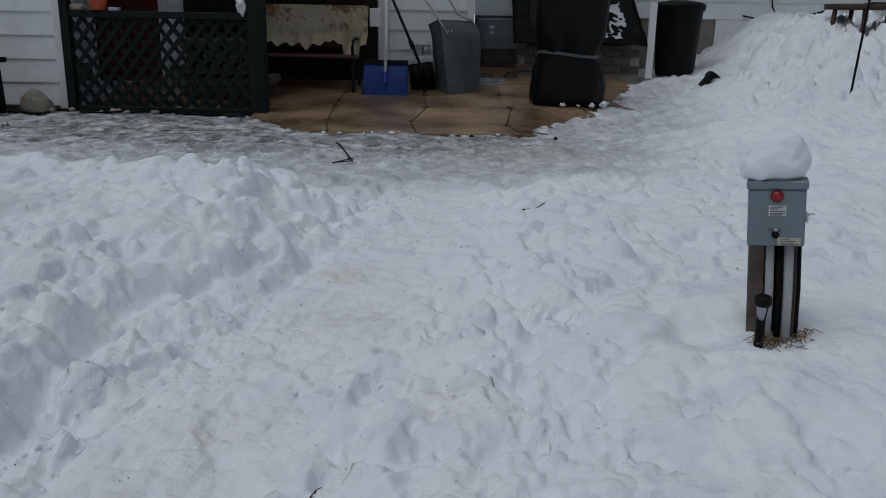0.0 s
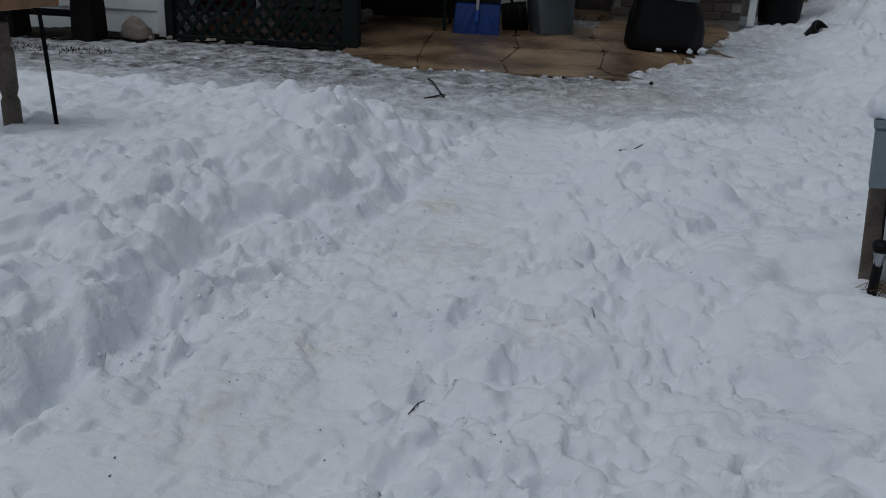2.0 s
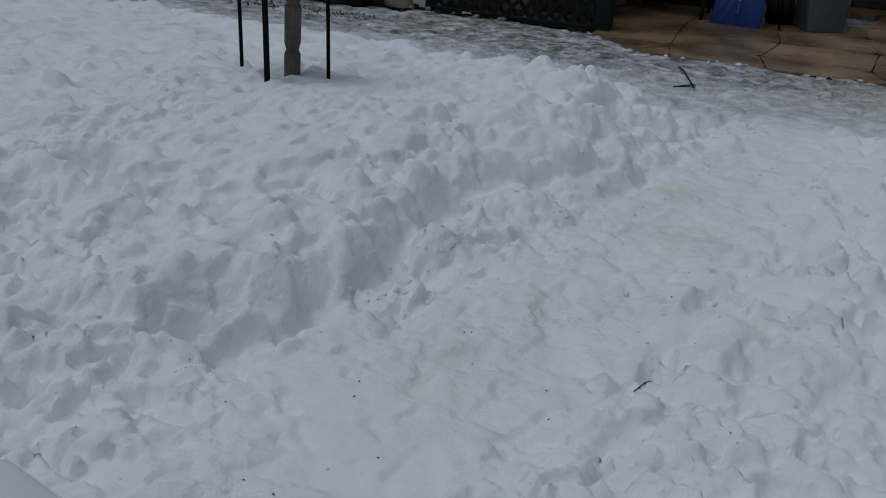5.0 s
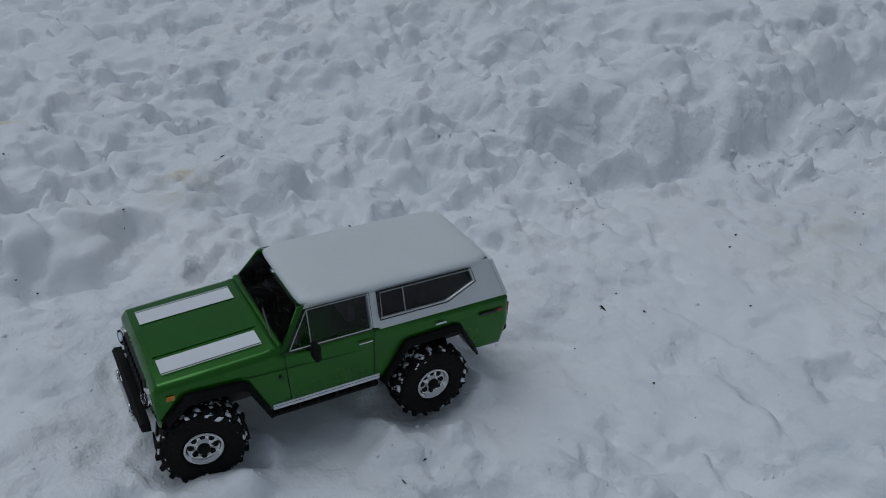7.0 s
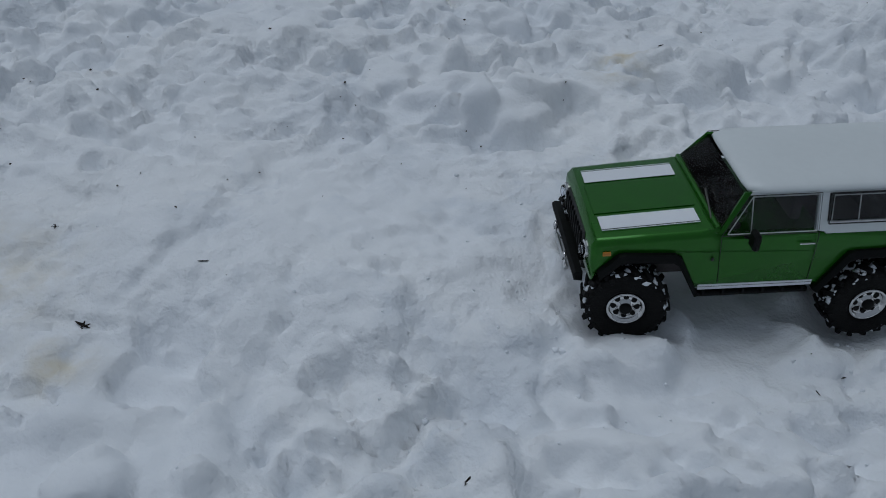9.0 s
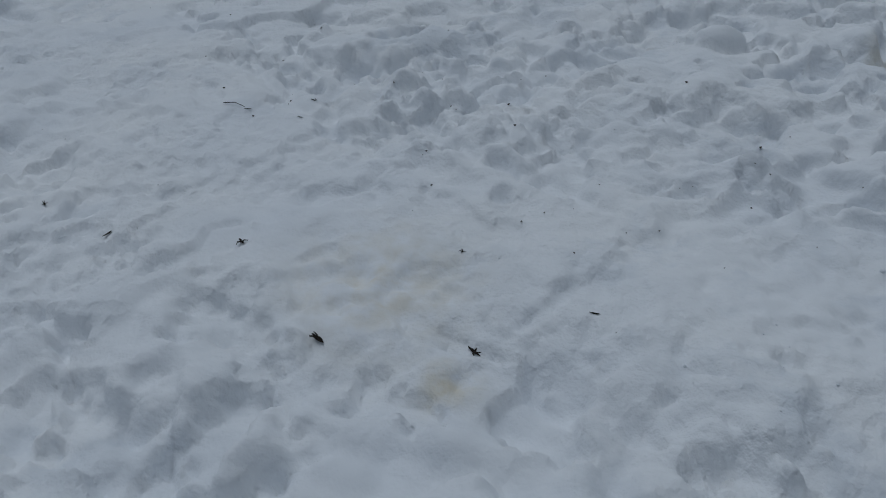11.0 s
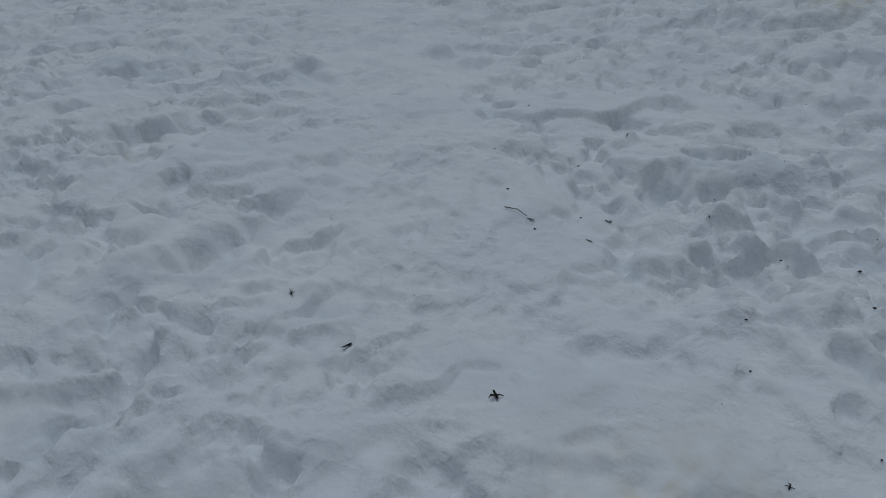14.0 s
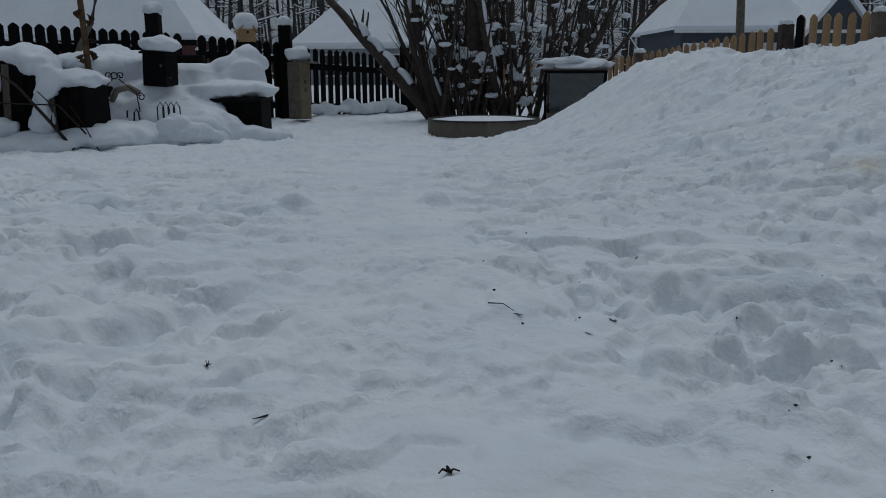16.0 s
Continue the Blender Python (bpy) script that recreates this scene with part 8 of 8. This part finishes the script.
def cottage(name, label, s0, s1, u0, u1, eave, ridge, wall, along=True, over=0.35, windows=(), doors=(), hip=0.0):
    """A small house: walls, two roof slopes under snow, windows and doors in the wall that faces the garden."""
    t = thing(name, GARDEN.copy(), label, "house")
    if hip:
        um = (u0 + u1) / 2
        body = box(s0, s1, u0, u1, -0.6, eave)
        roof = bmesh.new()
        low = eave - (ridge - eave) * over / (um - u0)
        c = [(s0 - over, u0 - over, low), (s1 + over, u0 - over, low), (s1 + over, u1 + over, low), (s0 - over, u1 + over, low), (s0 + hip, um, ridge), (s1 - hip, um, ridge)]
        for lift in (0.0, 0.14):
            v = [roof.verts.new((p[0], p[1], p[2] + lift)) for p in c]
            for f in ((0, 1, 5, 4), (1, 2, 5), (2, 3, 4, 5), (3, 0, 4)):
                roof.faces.new([v[k] for k in f])
            if lift:
                for k in range(4):
                    roof.faces.new((was[k], was[(k + 1) % 4], v[(k + 1) % 4], v[k]))
            was = v
        bmesh.ops.recalc_face_normals(roof, faces=roof.faces[:])
    elif along:
        um = (u0 + u1) / 2
        body = prism([(u0, -0.6), (u0, eave), (um, ridge - 0.15), (u1, eave), (u1, -0.6)], s0, s1)
        roof = bmesh.new()
        for a in (u0 - over, u1 + over):
            k = -0.0
            drop = (ridge - eave) * over / abs(um - u0)
            quad_slab([(s0 - over, a, eave - drop), (s1 + over, a, eave - drop), (s1 + over, um, ridge), (s0 - over, um, ridge)], 0.16 if a < um else -0.16, roof)
    else:
        sm = (s0 + s1) / 2
        own = prism([(s0, -0.6), (s0, eave), (sm, ridge - 0.15), (s1, eave), (s1, -0.6)], -u1, -u0)
        own.transform(pose(0, 0, 0, 0, 0, -90) @ Matrix.Diagonal((1, 1, 1, 1)))
        body = own
        for v in body.verts:
            v.co = Vector((v.co.x, v.co.y, v.co.z))
        roof = bmesh.new()
        for a in (s0 - over, s1 + over):
            drop = (ridge - eave) * over / abs(sm - s0)
            quad_slab([(a, u0 - over, eave - drop), (a, u1 + over, eave - drop), (sm, u1 + over, ridge), (sm, u0 - over, ridge)], -0.16 if a < sm else 0.16, roof)
    part("wall", body, wall, t)
    part("roof", roof, ROOF_SNOW, t, "roof under smooth snow")
    part("fascia", box(s0 - over, s1 + over, u0 - over - 0.03, u0 - over, eave - (ridge - eave) * over / (abs(u1 - u0) / 2 if along else 9e9) - 0.12, eave - (ridge - eave) * over / (abs(u1 - u0) / 2 if along else 9e9)), TRIM_WHITE if wall is not BARN_RED else BLACK_WOOD, t)
    for s, z, w, h in windows:
        wd = part("window", box(s - w / 2, s + w / 2, u0 - 0.06, u0 - 0.005, z, z + h), TRIM_WHITE, t, "white framed window")
        part("pane", box(s - w / 2 + 0.07, s + w / 2 - 0.07, u0 - 0.075, u0 - 0.062, z + 0.07, z + h - 0.07), INTERIOR, wd)
    for s, z, w, h in doors:
        part("garage_door", box(s - w / 2, s + w / 2, u0 - 0.06, u0 - 0.005, z, z + h), TRIM_WHITE, t, "white garage door")
    return t


cottage("red_barn", "dark red barn with a thick snow roof behind the fence", -15.5, -5.87, 19.5, 22.6, 1.62, 3.4, BARN_RED, over=0.5, hip=1.4, windows=((-9.6, 0.45, 0.8, 0.6), (-7.3, 0.5, 0.8, 0.55)))
cottage("far_house", "pale far house with a snow roof among trees", -17.9, -15.0, 61, 66, 2.7, 3.7, PALE_WALL, along=False, over=0.3)
cottage("grey_house", "grey house with a hipped snow roof behind the gate", -6.4, 0.6, 39, 46, 1.75, 4.5, PALE_WALL, over=0.4, hip=2.6, windows=((-4.8, 0.1, 1.2, 1.0), (-2.2, 0.1, 1.2, 1.0)))
cottage("blue_house", "blue-grey house with a large snow roof beyond the new fence", 9.3, 14.3, 34.0, 41.0, 2.15, 5.2, GREY_WALL, over=0.35, hip=2.4, doors=((10.4, -0.4, 2.0, 1.75), (13.2, -0.4, 1.6, 1.75)))
cottage("blue_house_wing", "gabled blue-grey wing of the house under snow", 13.6, 15.9, 32.4, 38.0, 1.75, 3.15, GREY_WALL, along=False, over=0.25)
solid("utility_pole", lathe([(0.10, -0.5), (0.095, 2.0), (0.085, 8.0)], 12, m=GARDEN @ pose(6.97, 20.3, 0, 0, -2, 0)), OLD_WOOD, "plain wooden utility pole beyond the fence", "utility pole", smooth=True)


def far_woods():
    """Bare winter woods: many trunks with limbs, snow along the limbs."""
    q = random.Random(19)
    vs, fs, sv, sf = [], [], [], []

    def bar(a, b, r0, r1, v, f, n=4):
        d = (b - a).normalized()
        w = d.cross(Vector((0.3, 0.2, 1)) if abs(d.z) < 0.9 else Vector((1, 0, 0))).normalized()
        x = d.cross(w)
        i = len(v)
        for c, r in ((a, r0), (b, r1)):
            for k in range(n):
                t = 2 * math.pi * k / n
                v.append(c + r * (math.cos(t) * w + math.sin(t) * x))
        for k in range(n):
            f.append((i + k, i + (k + 1) % n, i + n + (k + 1) % n, i + n + k))
    for i in range(420):
        u = q.uniform(44, 95)
        s = q.uniform(-0.72, 0.72) * u
        base = gp(s, u, -0.6)
        h, r = q.uniform(9, 16), q.uniform(0.07, 0.2)
        tip = base + Vector((q.gauss(0, 0.5), q.gauss(0, 0.5), h))
        mid = base.lerp(tip, 0.5) + Vector((q.gauss(0, 0.2), q.gauss(0, 0.2), 0))
        bar(base, mid, r, r * 0.7, vs, fs, 6), bar(mid, tip, r * 0.7, r * 0.2, vs, fs, 5)
        for k in range(q.randint(16, 26)):
            f = q.uniform(0.06, 0.95)
            a = base.lerp(mid, f * 2) if f < 0.5 else mid.lerp(tip, f * 2 - 1)
            ang = q.uniform(0, 6.28)
            l = q.uniform(0.7, 2.6) * (1.1 - f * 0.6)
            b = a + Vector((math.cos(ang) * l, math.sin(ang) * l, q.uniform(-0.1, 0.6) * l))
            rr = q.uniform(0.015, 0.05)
            bar(a, b, rr, rr * 0.4, vs, fs, 3)
            for m in range(3):
                c = a.lerp(b, q.uniform(0.3, 0.95))
                e = c + Vector((q.gauss(0, 0.4), q.gauss(0, 0.4), q.uniform(0.0, 0.6)))
                bar(c, e, rr * 0.5, rr * 0.2, vs, fs, 3)
            if q.random() < 0.5:
                up = Vector((0, 0, rr + 0.015))
                bar(a.lerp(b, 0.15) + up, b + up, rr * 1.5, rr * 0.9, sv, sf, 3)
    for nm, v, f, mat, lab, cat in (("far_woods", vs, fs, FAR_BARK, "dense bare winter woods beyond the houses", "woods"), ("branch_snow", sv, sf, ROOF_SNOW, "snow lying along the limbs of the woods", "snow")):
        me = bpy.data.meshes.new(nm)
        me.from_pydata([tuple(p) for p in v], [], f)
        me.materials.append(mat)
        tagged(new(nm, me), lab, cat, kind="stuff")


far_woods()
